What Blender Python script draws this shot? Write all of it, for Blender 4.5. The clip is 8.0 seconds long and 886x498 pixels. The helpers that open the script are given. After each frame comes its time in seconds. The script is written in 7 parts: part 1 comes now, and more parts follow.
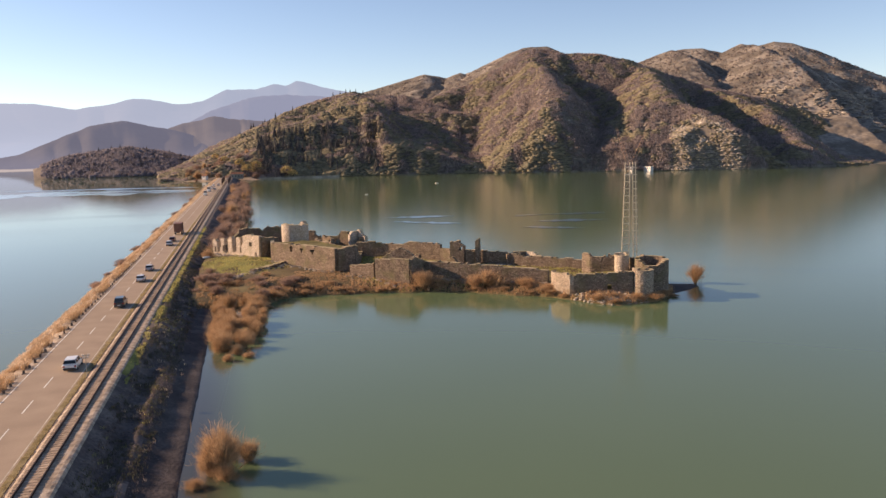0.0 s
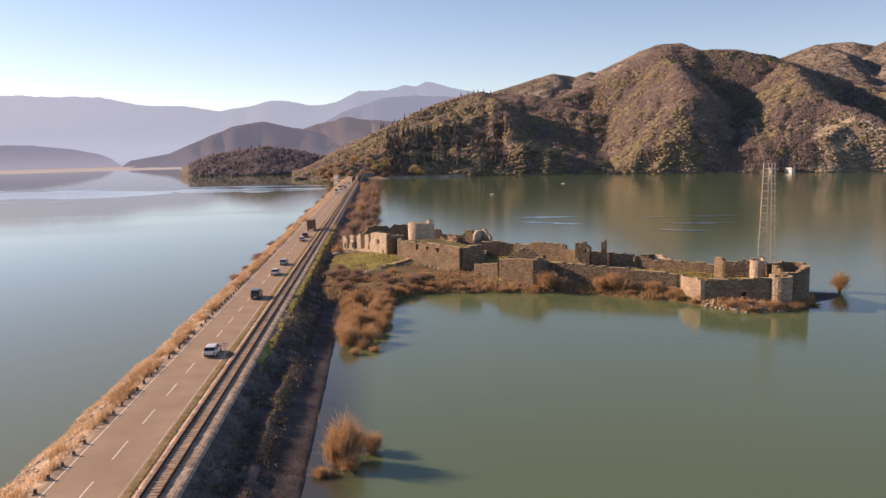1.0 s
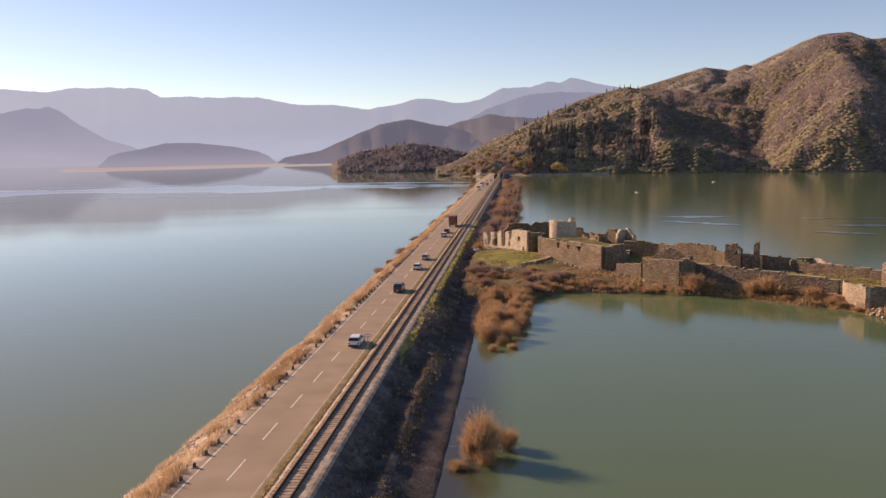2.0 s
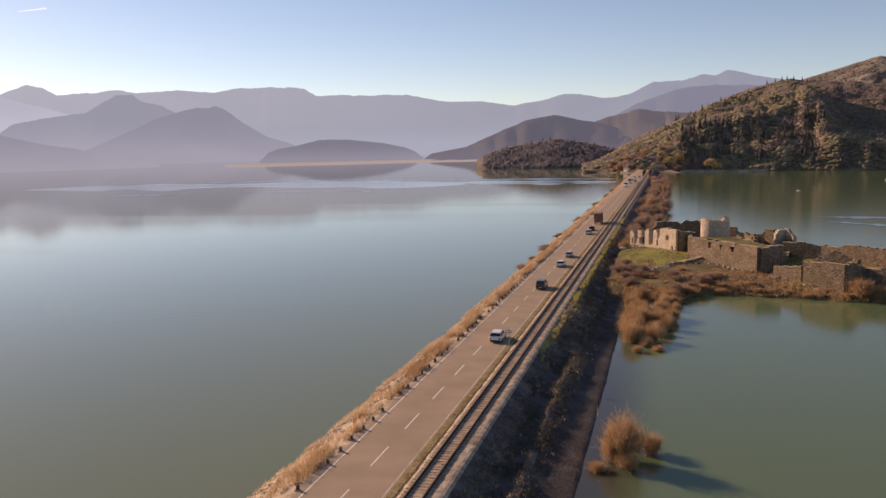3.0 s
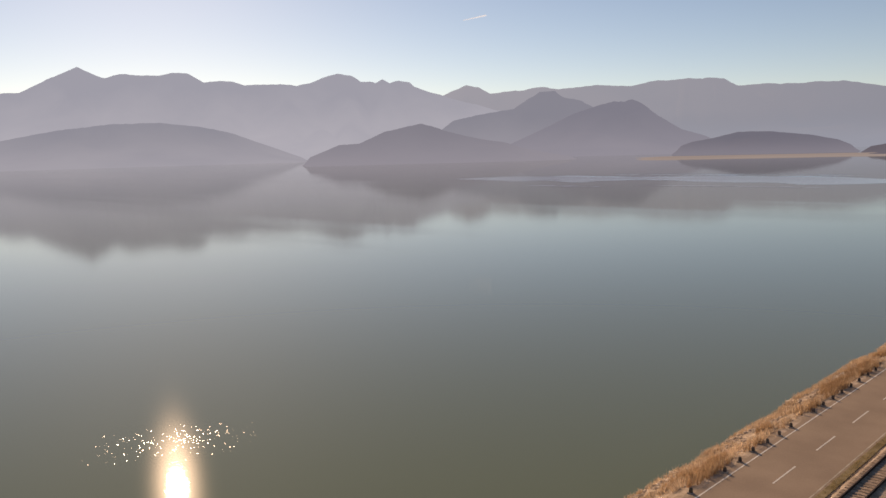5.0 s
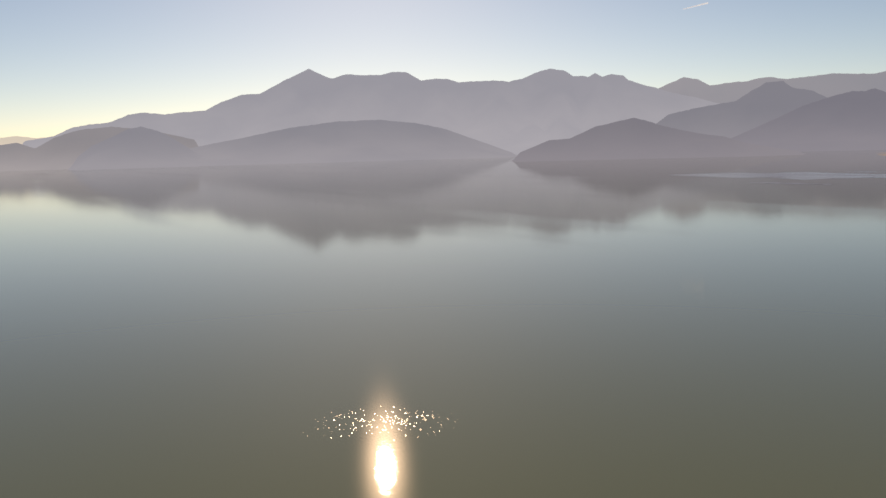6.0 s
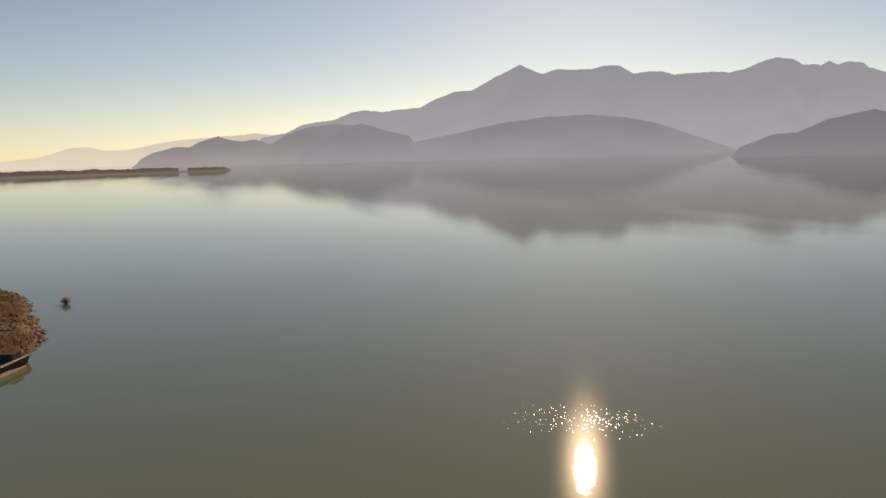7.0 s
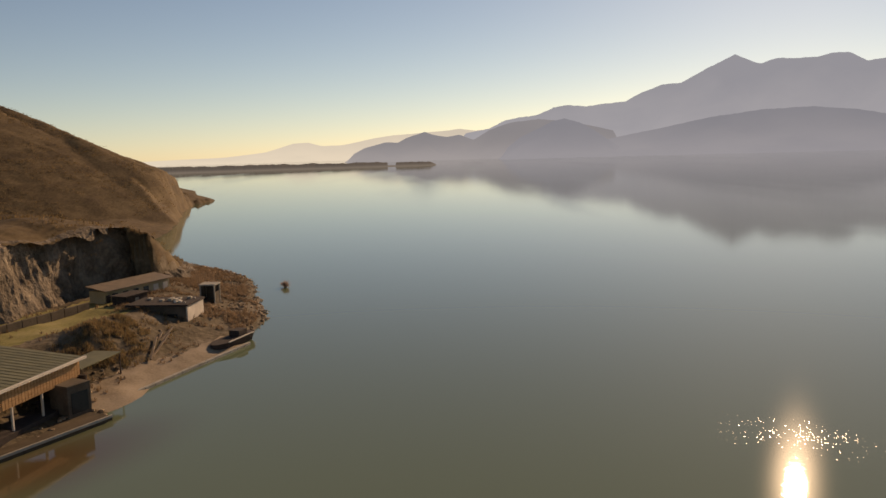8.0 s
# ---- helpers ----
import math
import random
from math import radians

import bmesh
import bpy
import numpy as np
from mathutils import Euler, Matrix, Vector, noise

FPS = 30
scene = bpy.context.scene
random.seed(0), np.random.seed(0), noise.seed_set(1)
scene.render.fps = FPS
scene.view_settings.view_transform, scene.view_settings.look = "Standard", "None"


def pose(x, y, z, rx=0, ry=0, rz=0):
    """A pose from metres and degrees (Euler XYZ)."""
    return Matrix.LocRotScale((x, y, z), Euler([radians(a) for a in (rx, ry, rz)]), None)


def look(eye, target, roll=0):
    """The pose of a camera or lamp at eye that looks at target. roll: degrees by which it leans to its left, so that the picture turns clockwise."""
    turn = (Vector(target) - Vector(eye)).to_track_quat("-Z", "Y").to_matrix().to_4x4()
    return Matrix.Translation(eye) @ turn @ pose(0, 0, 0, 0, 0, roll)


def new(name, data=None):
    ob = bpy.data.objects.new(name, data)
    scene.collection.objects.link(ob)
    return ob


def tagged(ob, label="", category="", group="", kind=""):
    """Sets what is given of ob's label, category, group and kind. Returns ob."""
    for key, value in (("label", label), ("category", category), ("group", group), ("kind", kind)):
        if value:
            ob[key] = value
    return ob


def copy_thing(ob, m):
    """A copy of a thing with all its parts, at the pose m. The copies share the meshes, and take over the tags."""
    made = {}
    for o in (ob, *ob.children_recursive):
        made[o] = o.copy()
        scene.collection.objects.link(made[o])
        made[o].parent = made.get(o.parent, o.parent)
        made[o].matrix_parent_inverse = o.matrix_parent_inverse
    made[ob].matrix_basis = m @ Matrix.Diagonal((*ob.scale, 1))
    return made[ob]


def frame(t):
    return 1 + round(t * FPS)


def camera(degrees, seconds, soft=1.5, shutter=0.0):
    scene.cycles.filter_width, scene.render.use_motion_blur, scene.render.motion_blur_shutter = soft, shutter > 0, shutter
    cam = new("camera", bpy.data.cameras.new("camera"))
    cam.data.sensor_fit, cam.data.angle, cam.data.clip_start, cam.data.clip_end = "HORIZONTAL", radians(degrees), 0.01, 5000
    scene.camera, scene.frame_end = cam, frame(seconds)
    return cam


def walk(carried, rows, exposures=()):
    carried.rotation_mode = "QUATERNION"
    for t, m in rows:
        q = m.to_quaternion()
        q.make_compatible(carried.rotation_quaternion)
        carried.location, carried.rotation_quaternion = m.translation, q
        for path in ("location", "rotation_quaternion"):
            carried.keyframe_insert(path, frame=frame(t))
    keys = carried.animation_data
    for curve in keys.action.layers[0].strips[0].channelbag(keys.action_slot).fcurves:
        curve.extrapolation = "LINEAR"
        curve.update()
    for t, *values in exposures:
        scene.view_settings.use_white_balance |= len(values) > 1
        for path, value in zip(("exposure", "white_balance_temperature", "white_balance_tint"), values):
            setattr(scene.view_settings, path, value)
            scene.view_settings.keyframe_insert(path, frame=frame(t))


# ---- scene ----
cam = camera(58.2, 8.0, soft=1.5)
PATH = [
    (0.0, pose(0, 0, 32, 82.52, 1.20, -13.67)),
    (0.5, pose(0, 0, 32, 82.61, 1.23, -10.06)),
    (1.0, pose(0, 0, 32, 82.69, 1.15, -4.65)),
    (1.5, pose(0, 0, 32, 82.69, 1.17, 0.76)),
    (3.0, pose(0, 0, 32, 82.64, 1.33, 15.87)),
    (3.5, pose(0, 0, 32, 82.73, 1.43, 22.84)),
    (4.0, pose(0, 0, 32, 82.83, 1.46, 30.23)),
    (5.5, pose(0, 0, 32, 82.84, 1.50, 52.12)),
    (6.0, pose(0, 0, 32, 82.89, 1.55, 59.66)),
    (6.5, pose(0, 0, 32, 82.96, 1.57, 67.07)),
    (7.0, pose(0, 0, 32, 82.97, 1.63, 74.47)),
    (7.5, pose(0, 0, 32, 83.01, 1.57, 81.74)),
    (8.0, pose(0, 0, 32, 83.03, 1.64, 88.81)),
]
walk(cam, PATH, exposures=[(0.0, 0.70, 7000, 19), (0.5, 0.69, 7200, 23), (1.5, 0.57, 7250, 24), (3.5, 0.11, 7450, 23), (5.5, -0.21, 7750, 18), (8.0, -0.37, 8150, 16)])

# ---- daylight ----
SUN_BEARING, SUN_HEIGHT = 64.6, 22.4          # degrees left of the road's line, degrees up
world = bpy.data.worlds.new("sky")
scene.world = world
world.use_nodes = True
wn, wl = world.node_tree.nodes, world.node_tree.links
sky = wn.new("ShaderNodeTexSky")
sky.sky_type = "NISHITA"
sky.sun_disc = False
sky.sun_elevation, sky.sun_rotation = radians(SUN_HEIGHT), radians(-SUN_BEARING)
sky.altitude, sky.air_density, sky.dust_density, sky.ozone_density = 50, 0.76, 0.13, 1.5
wn["Background"].inputs["Strength"].default_value = 0.10
wl.new(sky.outputs["Color"], wn["Background"].inputs["Color"])
sun_way = Vector((-math.sin(radians(SUN_BEARING)) * math.cos(radians(SUN_HEIGHT)),
                  math.cos(radians(SUN_BEARING)) * math.cos(radians(SUN_HEIGHT)), math.sin(radians(SUN_HEIGHT))))
lamp = bpy.data.lights.new("sun", "SUN")
lamp.energy, lamp.angle, lamp.color = 5.0, radians(0.5), (1.0, 0.755, 0.52)
sun = new("sun", lamp)
sun.matrix_world = look(sun_way * 300, (0, 0, 0))


# ---- small helpers ----
def part(name, bm, material, parent=None, label=""):
    """Links a bmesh as one mesh object under its thing."""
    me = bpy.data.meshes.new(name)
    bm.to_mesh(me)
    bm.free()
    me.materials.append(material)
    ob = new(name, me)
    if parent is not None:
        ob.parent = parent
    if label:
        ob["label"] = label
    return ob


def mesh_of(name, verts, faces, material, smooth=False):
    """A mesh from arrays; faces all have the same number of corners."""
    verts, faces = np.asarray(verts, dtype=np.float32), np.asarray(faces, dtype=np.int32)
    k = faces.shape[1]
    me = bpy.data.meshes.new(name)
    me.vertices.add(len(verts))
    me.vertices.foreach_set("co", verts.ravel())
    me.loops.add(faces.size)
    me.loops.foreach_set("vertex_index", faces.ravel())
    me.polygons.add(len(faces))
    me.polygons.foreach_set("loop_start", np.arange(0, faces.size, k, dtype=np.int32))
    me.polygons.foreach_set("use_smooth", np.full(len(faces), smooth))
    me.update(calc_edges=True)
    me.validate()
    me.materials.append(material)
    return me


def thing(name, label, category, at=(0, 0, 0), turn=0.0, group="", kind=""):
    ob = new(name)
    ob.matrix_basis = pose(*at, 0, 0, turn)
    ob.empty_display_size = 0.3
    return tagged(ob, label, category, group, kind)


def box(bm, x0, x1, y0, y1, z0, z1, m=None):
    r = bmesh.ops.create_cube(bm, size=1, matrix=(m or Matrix()) @ Matrix.LocRotScale(
        ((x0 + x1) / 2, (y0 + y1) / 2, (z0 + z1) / 2), None, (x1 - x0, y1 - y0, z1 - z0)))
    return r["verts"]


def tube(bm, a, b, r0, r1=None, n=8, caps=True):
    """A round bar from a to b."""
    a, b = Vector(a), Vector(b)
    m = Matrix.Translation((a + b) / 2) @ (b - a).to_track_quat("Z", "Y").to_matrix().to_4x4()
    bmesh.ops.create_cone(bm, cap_ends=caps, segments=n, radius1=r0, radius2=r0 if r1 is None else r1, depth=(b - a).length, matrix=m)


def hashed(i, j, seed):
    v = np.sin(i * 127.1 + j * 311.7 + seed * 74.7) * 43758.5453
    return v - np.floor(v)


def smooth_noise(x, y, seed=0):
    """Value noise, -1 to 1, on arrays."""
    x, y = np.asarray(x, dtype=np.float64), np.asarray(y, dtype=np.float64)
    i, j = np.floor(x), np.floor(y)
    u, v = x - i, y - j
    u, v = u * u * (3 - 2 * u), v * v * (3 - 2 * v)
    a, b = hashed(i, j, seed), hashed(i + 1, j, seed)
    c, d = hashed(i, j + 1, seed), hashed(i + 1, j + 1, seed)
    return 2 * (a + (b - a) * u + (c - a) * v + (a - b - c + d) * u * v) - 1


def fbm(x, y, octaves=5, seed=0):
    total, amp = 0.0, 1.0
    for o in range(octaves):
        total = total + amp * smooth_noise(x * 2 ** o, y * 2 ** o, seed + o)
        amp *= 0.5
    return total / 1.9


def polar(bearing, distance):
    """Bearing in degrees left of the road's line."""
    b = np.radians(bearing)
    return -np.sin(b) * distance, np.cos(b) * distance


# ---- materials ----
def material(name, colours, scale=1.0, rough=0.9, bump=0.3, relief=0.05, metal=0.0, fine=9.0, vary=0.0, island=False, grit=0.5, stretch=(1, 1, 1)):
    """Two scales of noise over two or three colours, with relief; scale: blotches per metre; vary: lightness from piece to piece."""
    m = bpy.data.materials.new(name)
    m.use_nodes = True
    n, l = m.node_tree.nodes, m.node_tree.links
    b = n["Principled BSDF"]
    geo = n.new("ShaderNodeNewGeometry")
    mapping = n.new("ShaderNodeMapping")
    mapping.inputs["Scale"].default_value = stretch
    l.new(geo.outputs["Position"], mapping.inputs["Vector"])
    big, small = n.new("ShaderNodeTexNoise"), n.new("ShaderNodeTexNoise")
    for t, s in ((big, scale), (small, scale * fine)):
        l.new(mapping.outputs["Vector"], t.inputs["Vector"])
        t.inputs["Scale"].default_value = s
        t.inputs["Detail"].default_value = 5
    mix = n.new("ShaderNodeMath")
    mix.operation = "MULTIPLY_ADD"
    l.new(small.outputs["Fac"], mix.inputs[0])
    mix.inputs[1].default_value = grit
    sub = n.new("ShaderNodeMath")
    sub.operation = "SUBTRACT"
    l.new(big.outputs["Fac"], sub.inputs[0])
    sub.inputs[1].default_value = grit * 0.5
    l.new(sub.outputs[0], mix.inputs[2])
    ramp = n.new("ShaderNodeValToRGB")
    ramp.color_ramp.elements[0].position, ramp.color_ramp.elements[1].position = 0.3, 0.7
    ramp.color_ramp.elements[0].color, ramp.color_ramp.elements[1].color = (*colours[0], 1), (*colours[-1], 1)
    if len(colours) == 3:
        ramp.color_ramp.elements.new(0.5).color = (*colours[1], 1)
    l.new(mix.outputs[0], ramp.inputs["Fac"])
    out = ramp.outputs["Color"]
    if vary:
        hsv = n.new("ShaderNodeHueSaturation")
        ran = n.new("ShaderNodeMapRange")
        src = geo.outputs["Random Per Island"] if island else n.new("ShaderNodeObjectInfo").outputs["Random"]
        l.new(src, ran.inputs["Value"])
        ran.inputs["To Min"].default_value, ran.inputs["To Max"].default_value = 1 - vary, 1 + vary
        l.new(ran.outputs["Result"], hsv.inputs["Value"])
        l.new(out, hsv.inputs["Color"])
        out = hsv.outputs["Color"]
    l.new(out, b.inputs["Base Color"])
    b.inputs["Roughness"].default_value, b.inputs["Metallic"].default_value = rough, metal
    if rough > 0.8:
        b.inputs["Specular IOR Level"].default_value = 0.2
    if bump:
        bp = n.new("ShaderNodeBump")
        bp.inputs["Strength"].default_value, bp.inputs["Distance"].default_value = bump, relief
        l.new(small.outputs["Fac"], bp.inputs["Height"])
        l.new(bp.outputs["Normal"], b.inputs["Normal"])
    return m


def leafy(name, colours, vary=0.35):
    """Foliage or scrub whose clumps differ in hue, with light coming through a little."""
    m = material(name, colours, scale=0.05, rough=0.95, bump=0, vary=vary, island=True, fine=30)
    n, l = m.node_tree.nodes, m.node_tree.links
    through_light, mx = n.new("ShaderNodeBsdfTranslucent"), n.new("ShaderNodeMixShader")
    l.new(n["Principled BSDF"].inputs["Base Color"].links[0].from_socket, through_light.inputs["Color"])
    mx.inputs[0].default_value = 0.45
    l.new(n["Principled BSDF"].outputs[0], mx.inputs[1])
    l.new(through_light.outputs[0], mx.inputs[2])
    l.new(mx.outputs[0], n["Material Output"].inputs["Surface"])
    return m


def masonry_material(name, light, dark, joint, size=0.30, moss=(0.16, 0.15, 0.07), moss_amount=0.35):
    """Rough coursed stone: cells with joints, stained in blotches."""
    m = bpy.data.materials.new(name)
    m.use_nodes = True
    n, l = m.node_tree.nodes, m.node_tree.links
    b = n["Principled BSDF"]
    geo = n.new("ShaderNodeNewGeometry")
    mp = n.new("ShaderNodeMapping")
    mp.inputs["Scale"].default_value = (1 / size, 1 / size, 1.7 / size)
    l.new(geo.outputs["Position"], mp.inputs["Vector"])
    cell, edge = n.new("ShaderNodeTexVoronoi"), n.new("ShaderNodeTexVoronoi")
    edge.feature = "DISTANCE_TO_EDGE"
    for t in (cell, edge):
        l.new(mp.outputs["Vector"], t.inputs["Vector"])
        t.inputs["Scale"].default_value = 1.0
    tone = n.new("ShaderNodeMix")
    tone.data_type = "RGBA"
    sep = n.new("ShaderNodeSeparateColor")
    l.new(cell.outputs["Color"], sep.inputs["Color"])
    l.new(sep.outputs["Red"], tone.inputs["Factor"])
    tone.inputs["A"].default_value, tone.inputs["B"].default_value = (*dark, 1), (*light, 1)
    jr = n.new("ShaderNodeMapRange")
    jr.inputs["From Max"].default_value = 0.09
    l.new(edge.outputs["Distance"], jr.inputs["Value"])
    jm = n.new("ShaderNodeMix")
    jm.data_type = "RGBA"
    l.new(jr.outputs["Result"], jm.inputs["Factor"])
    jm.inputs["A"].default_value = (*joint, 1)
    l.new(tone.outputs["Result"], jm.inputs["B"])
    blot = n.new("ShaderNodeTexNoise")
    blot.inputs["Scale"].default_value, blot.inputs["Detail"].default_value = 0.35, 6
    l.new(geo.outputs["Position"], blot.inputs["Vector"])
    br = n.new("ShaderNodeMapRange")
    br.inputs["From Min"].default_value, br.inputs["From Max"].default_value = 0.5, 0.75
    br.inputs["To Max"].default_value = moss_amount * 2
    l.new(blot.outputs["Fac"], br.inputs["Value"])
    mm = n.new("ShaderNodeMix")
    mm.data_type = "RGBA"
    l.new(br.outputs["Result"], mm.inputs["Factor"])
    l.new(jm.outputs["Result"], mm.inputs["A"])
    mm.inputs["B"].default_value = (*moss, 1)
    run = n.new("ShaderNodeTexNoise")
    rm = n.new("ShaderNodeMapping")
    rm.inputs["Scale"].default_value = (0.6, 0.6, 0.35)
    l.new(geo.outputs["Position"], rm.inputs["Vector"])
    l.new(rm.outputs["Vector"], run.inputs["Vector"])
    run.inputs["Scale"].default_value, run.inputs["Detail"].default_value = 1.0, 5
    rf = n.new("ShaderNodeMapRange")
    rf.inputs["From Min"].default_value, rf.inputs["From Max"].default_value = 0.42, 0.68
    rf.inputs["To Max"].default_value = 0.4
    l.new(run.outputs["Fac"], rf.inputs["Value"])
    grime = n.new("ShaderNodeMix")
    grime.data_type = "RGBA"
    l.new(rf.outputs["Result"], grime.inputs["Factor"])
    l.new(mm.outputs["Result"], grime.inputs["A"])
    grime.inputs["B"].default_value = (*(v * 0.55 for v in dark), 1)
    l.new(grime.outputs["Result"], b.inputs["Base Color"])
    b.inputs["Roughness"].default_value = 0.95
    b.inputs["Specular IOR Level"].default_value = 0.15
    bp = n.new("ShaderNodeBump")
    bp.inputs["Strength"].default_value, bp.inputs["Distance"].default_value = 0.6, 0.06
    l.new(jr.outputs["Result"], bp.inputs["Height"])
    l.new(bp.outputs["Normal"], b.inputs["Normal"])
    return m


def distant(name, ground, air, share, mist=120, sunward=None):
    """Backdrop of far mountains: wooded slopes, with the haze of several kilometres of air put in as emission."""
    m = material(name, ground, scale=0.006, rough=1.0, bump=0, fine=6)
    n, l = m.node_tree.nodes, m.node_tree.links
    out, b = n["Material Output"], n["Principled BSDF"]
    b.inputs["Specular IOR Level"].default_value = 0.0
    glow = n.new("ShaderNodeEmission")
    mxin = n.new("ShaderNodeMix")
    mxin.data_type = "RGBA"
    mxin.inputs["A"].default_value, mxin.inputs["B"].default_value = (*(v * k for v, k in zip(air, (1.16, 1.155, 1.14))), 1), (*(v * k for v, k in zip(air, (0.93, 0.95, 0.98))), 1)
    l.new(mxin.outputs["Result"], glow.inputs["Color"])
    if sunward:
        # the glowing haze colour is made brighter towards the sun's side
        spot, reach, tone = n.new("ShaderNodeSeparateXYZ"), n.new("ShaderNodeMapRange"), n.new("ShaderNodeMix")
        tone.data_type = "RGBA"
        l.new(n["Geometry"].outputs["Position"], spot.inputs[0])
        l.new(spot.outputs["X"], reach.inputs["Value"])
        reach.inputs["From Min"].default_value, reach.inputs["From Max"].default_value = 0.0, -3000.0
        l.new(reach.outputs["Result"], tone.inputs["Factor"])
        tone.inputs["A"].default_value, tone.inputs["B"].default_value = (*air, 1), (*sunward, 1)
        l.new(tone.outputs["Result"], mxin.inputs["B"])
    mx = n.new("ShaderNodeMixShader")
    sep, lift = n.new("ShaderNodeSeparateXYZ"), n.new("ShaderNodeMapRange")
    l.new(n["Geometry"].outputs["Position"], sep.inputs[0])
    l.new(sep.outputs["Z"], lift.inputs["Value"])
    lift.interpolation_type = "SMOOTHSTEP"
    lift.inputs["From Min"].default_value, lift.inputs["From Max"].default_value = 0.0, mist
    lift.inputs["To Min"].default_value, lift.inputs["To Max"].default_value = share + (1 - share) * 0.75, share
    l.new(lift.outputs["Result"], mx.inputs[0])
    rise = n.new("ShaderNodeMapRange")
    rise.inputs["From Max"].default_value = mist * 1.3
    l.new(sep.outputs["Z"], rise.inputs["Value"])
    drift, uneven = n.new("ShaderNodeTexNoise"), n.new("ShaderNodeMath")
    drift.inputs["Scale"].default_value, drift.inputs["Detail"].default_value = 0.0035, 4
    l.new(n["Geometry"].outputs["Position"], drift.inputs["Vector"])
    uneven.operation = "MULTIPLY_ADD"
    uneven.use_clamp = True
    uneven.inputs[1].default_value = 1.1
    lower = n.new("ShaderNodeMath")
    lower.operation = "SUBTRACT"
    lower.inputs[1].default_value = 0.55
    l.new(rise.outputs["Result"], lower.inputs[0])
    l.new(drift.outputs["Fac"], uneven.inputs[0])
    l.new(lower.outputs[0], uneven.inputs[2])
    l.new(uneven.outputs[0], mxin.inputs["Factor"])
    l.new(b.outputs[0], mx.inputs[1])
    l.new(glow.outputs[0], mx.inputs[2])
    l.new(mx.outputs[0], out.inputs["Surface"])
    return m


def water_material():
    """Silty green lake: body colour under a nearly smooth surface."""
    m = bpy.data.materials.new("lake_water")
    m.use_nodes = True
    n, l = m.node_tree.nodes, m.node_tree.links
    n.remove(n["Principled BSDF"])
    geo = n.new("ShaderNodeNewGeometry")
    silt = n.new("ShaderNodeTexNoise")
    silt.inputs["Scale"].default_value, silt.inputs["Detail"].default_value = 0.012, 3
    l.new(geo.outputs["Position"], silt.inputs["Vector"])
    ramp = n.new("ShaderNodeValToRGB")
    ramp.color_ramp.elements[0].position, ramp.color_ramp.elements[1].position = 0.3, 0.7
    ramp.color_ramp.elements[0].color, ramp.color_ramp.elements[1].color = (0.096, 0.141, 0.07, 1), (0.112, 0.16, 0.081, 1)
    l.new(silt.outputs["Fac"], ramp.inputs["Fac"])
    # browner water along the south terrace
    brown_water = n.new("ShaderNodeMapping")
    brown_water.vector_type = "TEXTURE"
    brown_water.inputs["Location"].default_value = (-82, -42, 0)
    brown_water.inputs["Rotation"].default_value = (0, 0, radians(-28))
    brown_water.inputs["Scale"].default_value = (24.0, 12.0, 1.0)
    l.new(geo.outputs["Position"], brown_water.inputs["Vector"])
    reach = n.new("ShaderNodeVectorMath")
    reach.operation = "LENGTH"
    l.new(brown_water.outputs["Vector"], reach.inputs[0])
    sr = n.new("ShaderNodeMapRange")
    sr.interpolation_type = "SMOOTHSTEP"
    sr.inputs["To Min"].default_value, sr.inputs["To Max"].default_value = 1.0, 0.0
    l.new(reach.outputs["Value"], sr.inputs["Value"])
    # the open lake west of the causeway is greyer, reflected haze put into its colour
    where, side = n.new("ShaderNodeSeparateXYZ"), n.new("ShaderNodeMapRange")
    l.new(geo.outputs["Position"], where.inputs[0])
    l.new(where.outputs["X"], side.inputs["Value"])
    side.inputs["From Min"].default_value, side.inputs["From Max"].default_value = -40.0, -15.0
    lake = n.new("ShaderNodeMix")
    lake.data_type = "RGBA"
    l.new(side.outputs["Result"], lake.inputs["Factor"])
    lake.inputs["A"].default_value = (0.15, 0.185, 0.105, 1)
    l.new(ramp.outputs["Color"], lake.inputs["B"])
    bed = n.new("ShaderNodeMix")
    bed.data_type = "RGBA"
    l.new(sr.outputs["Result"], bed.inputs["Factor"])
    l.new(lake.outputs["Result"], bed.inputs["A"])
    bed.inputs["B"].default_value = (0.115, 0.075, 0.036, 1)
    # the railway bank's shade on the water, put into the body colour
    bank_shade = n.new("ShaderNodeMapping")
    bank_shade.vector_type = "TEXTURE"
    bank_shade.inputs["Location"].default_value = (-9, 80, 0)
    bank_shade.inputs["Scale"].default_value = (9.0, 90.0, 1.0)
    l.new(geo.outputs["Position"], bank_shade.inputs["Vector"])
    near = n.new("ShaderNodeVectorMath")
    near.operation = "LENGTH"
    l.new(bank_shade.outputs["Vector"], near.inputs[0])
    mr = n.new("ShaderNodeMapRange")
    mr.interpolation_type = "SMOOTHSTEP"
    mr.inputs["From Min"].default_value = 0.25
    mr.inputs["To Min"].default_value, mr.inputs["To Max"].default_value = 0.9, 0.0
    l.new(near.outputs["Value"], mr.inputs["Value"])
    bank_shade_mix = n.new("ShaderNodeMix")
    bank_shade_mix.data_type = "RGBA"
    l.new(mr.outputs["Result"], bank_shade_mix.inputs["Factor"])
    l.new(bed.outputs["Result"], bank_shade_mix.inputs["A"])
    bank_shade_mix.inputs["B"].default_value = (0.045, 0.042, 0.04, 1)
    body = n.new("ShaderNodeBsdfDiffuse")
    l.new(bank_shade_mix.outputs["Result"], body.inputs["Color"])
    mirror = n.new("ShaderNodeBsdfGlossy")
    mirror.distribution = "BECKMANN"
    mirror.inputs["Color"].default_value = (1, 1, 1, 1)
    # calm lanes and ruffled lanes across the lake
    lane = n.new("ShaderNodeTexNoise")
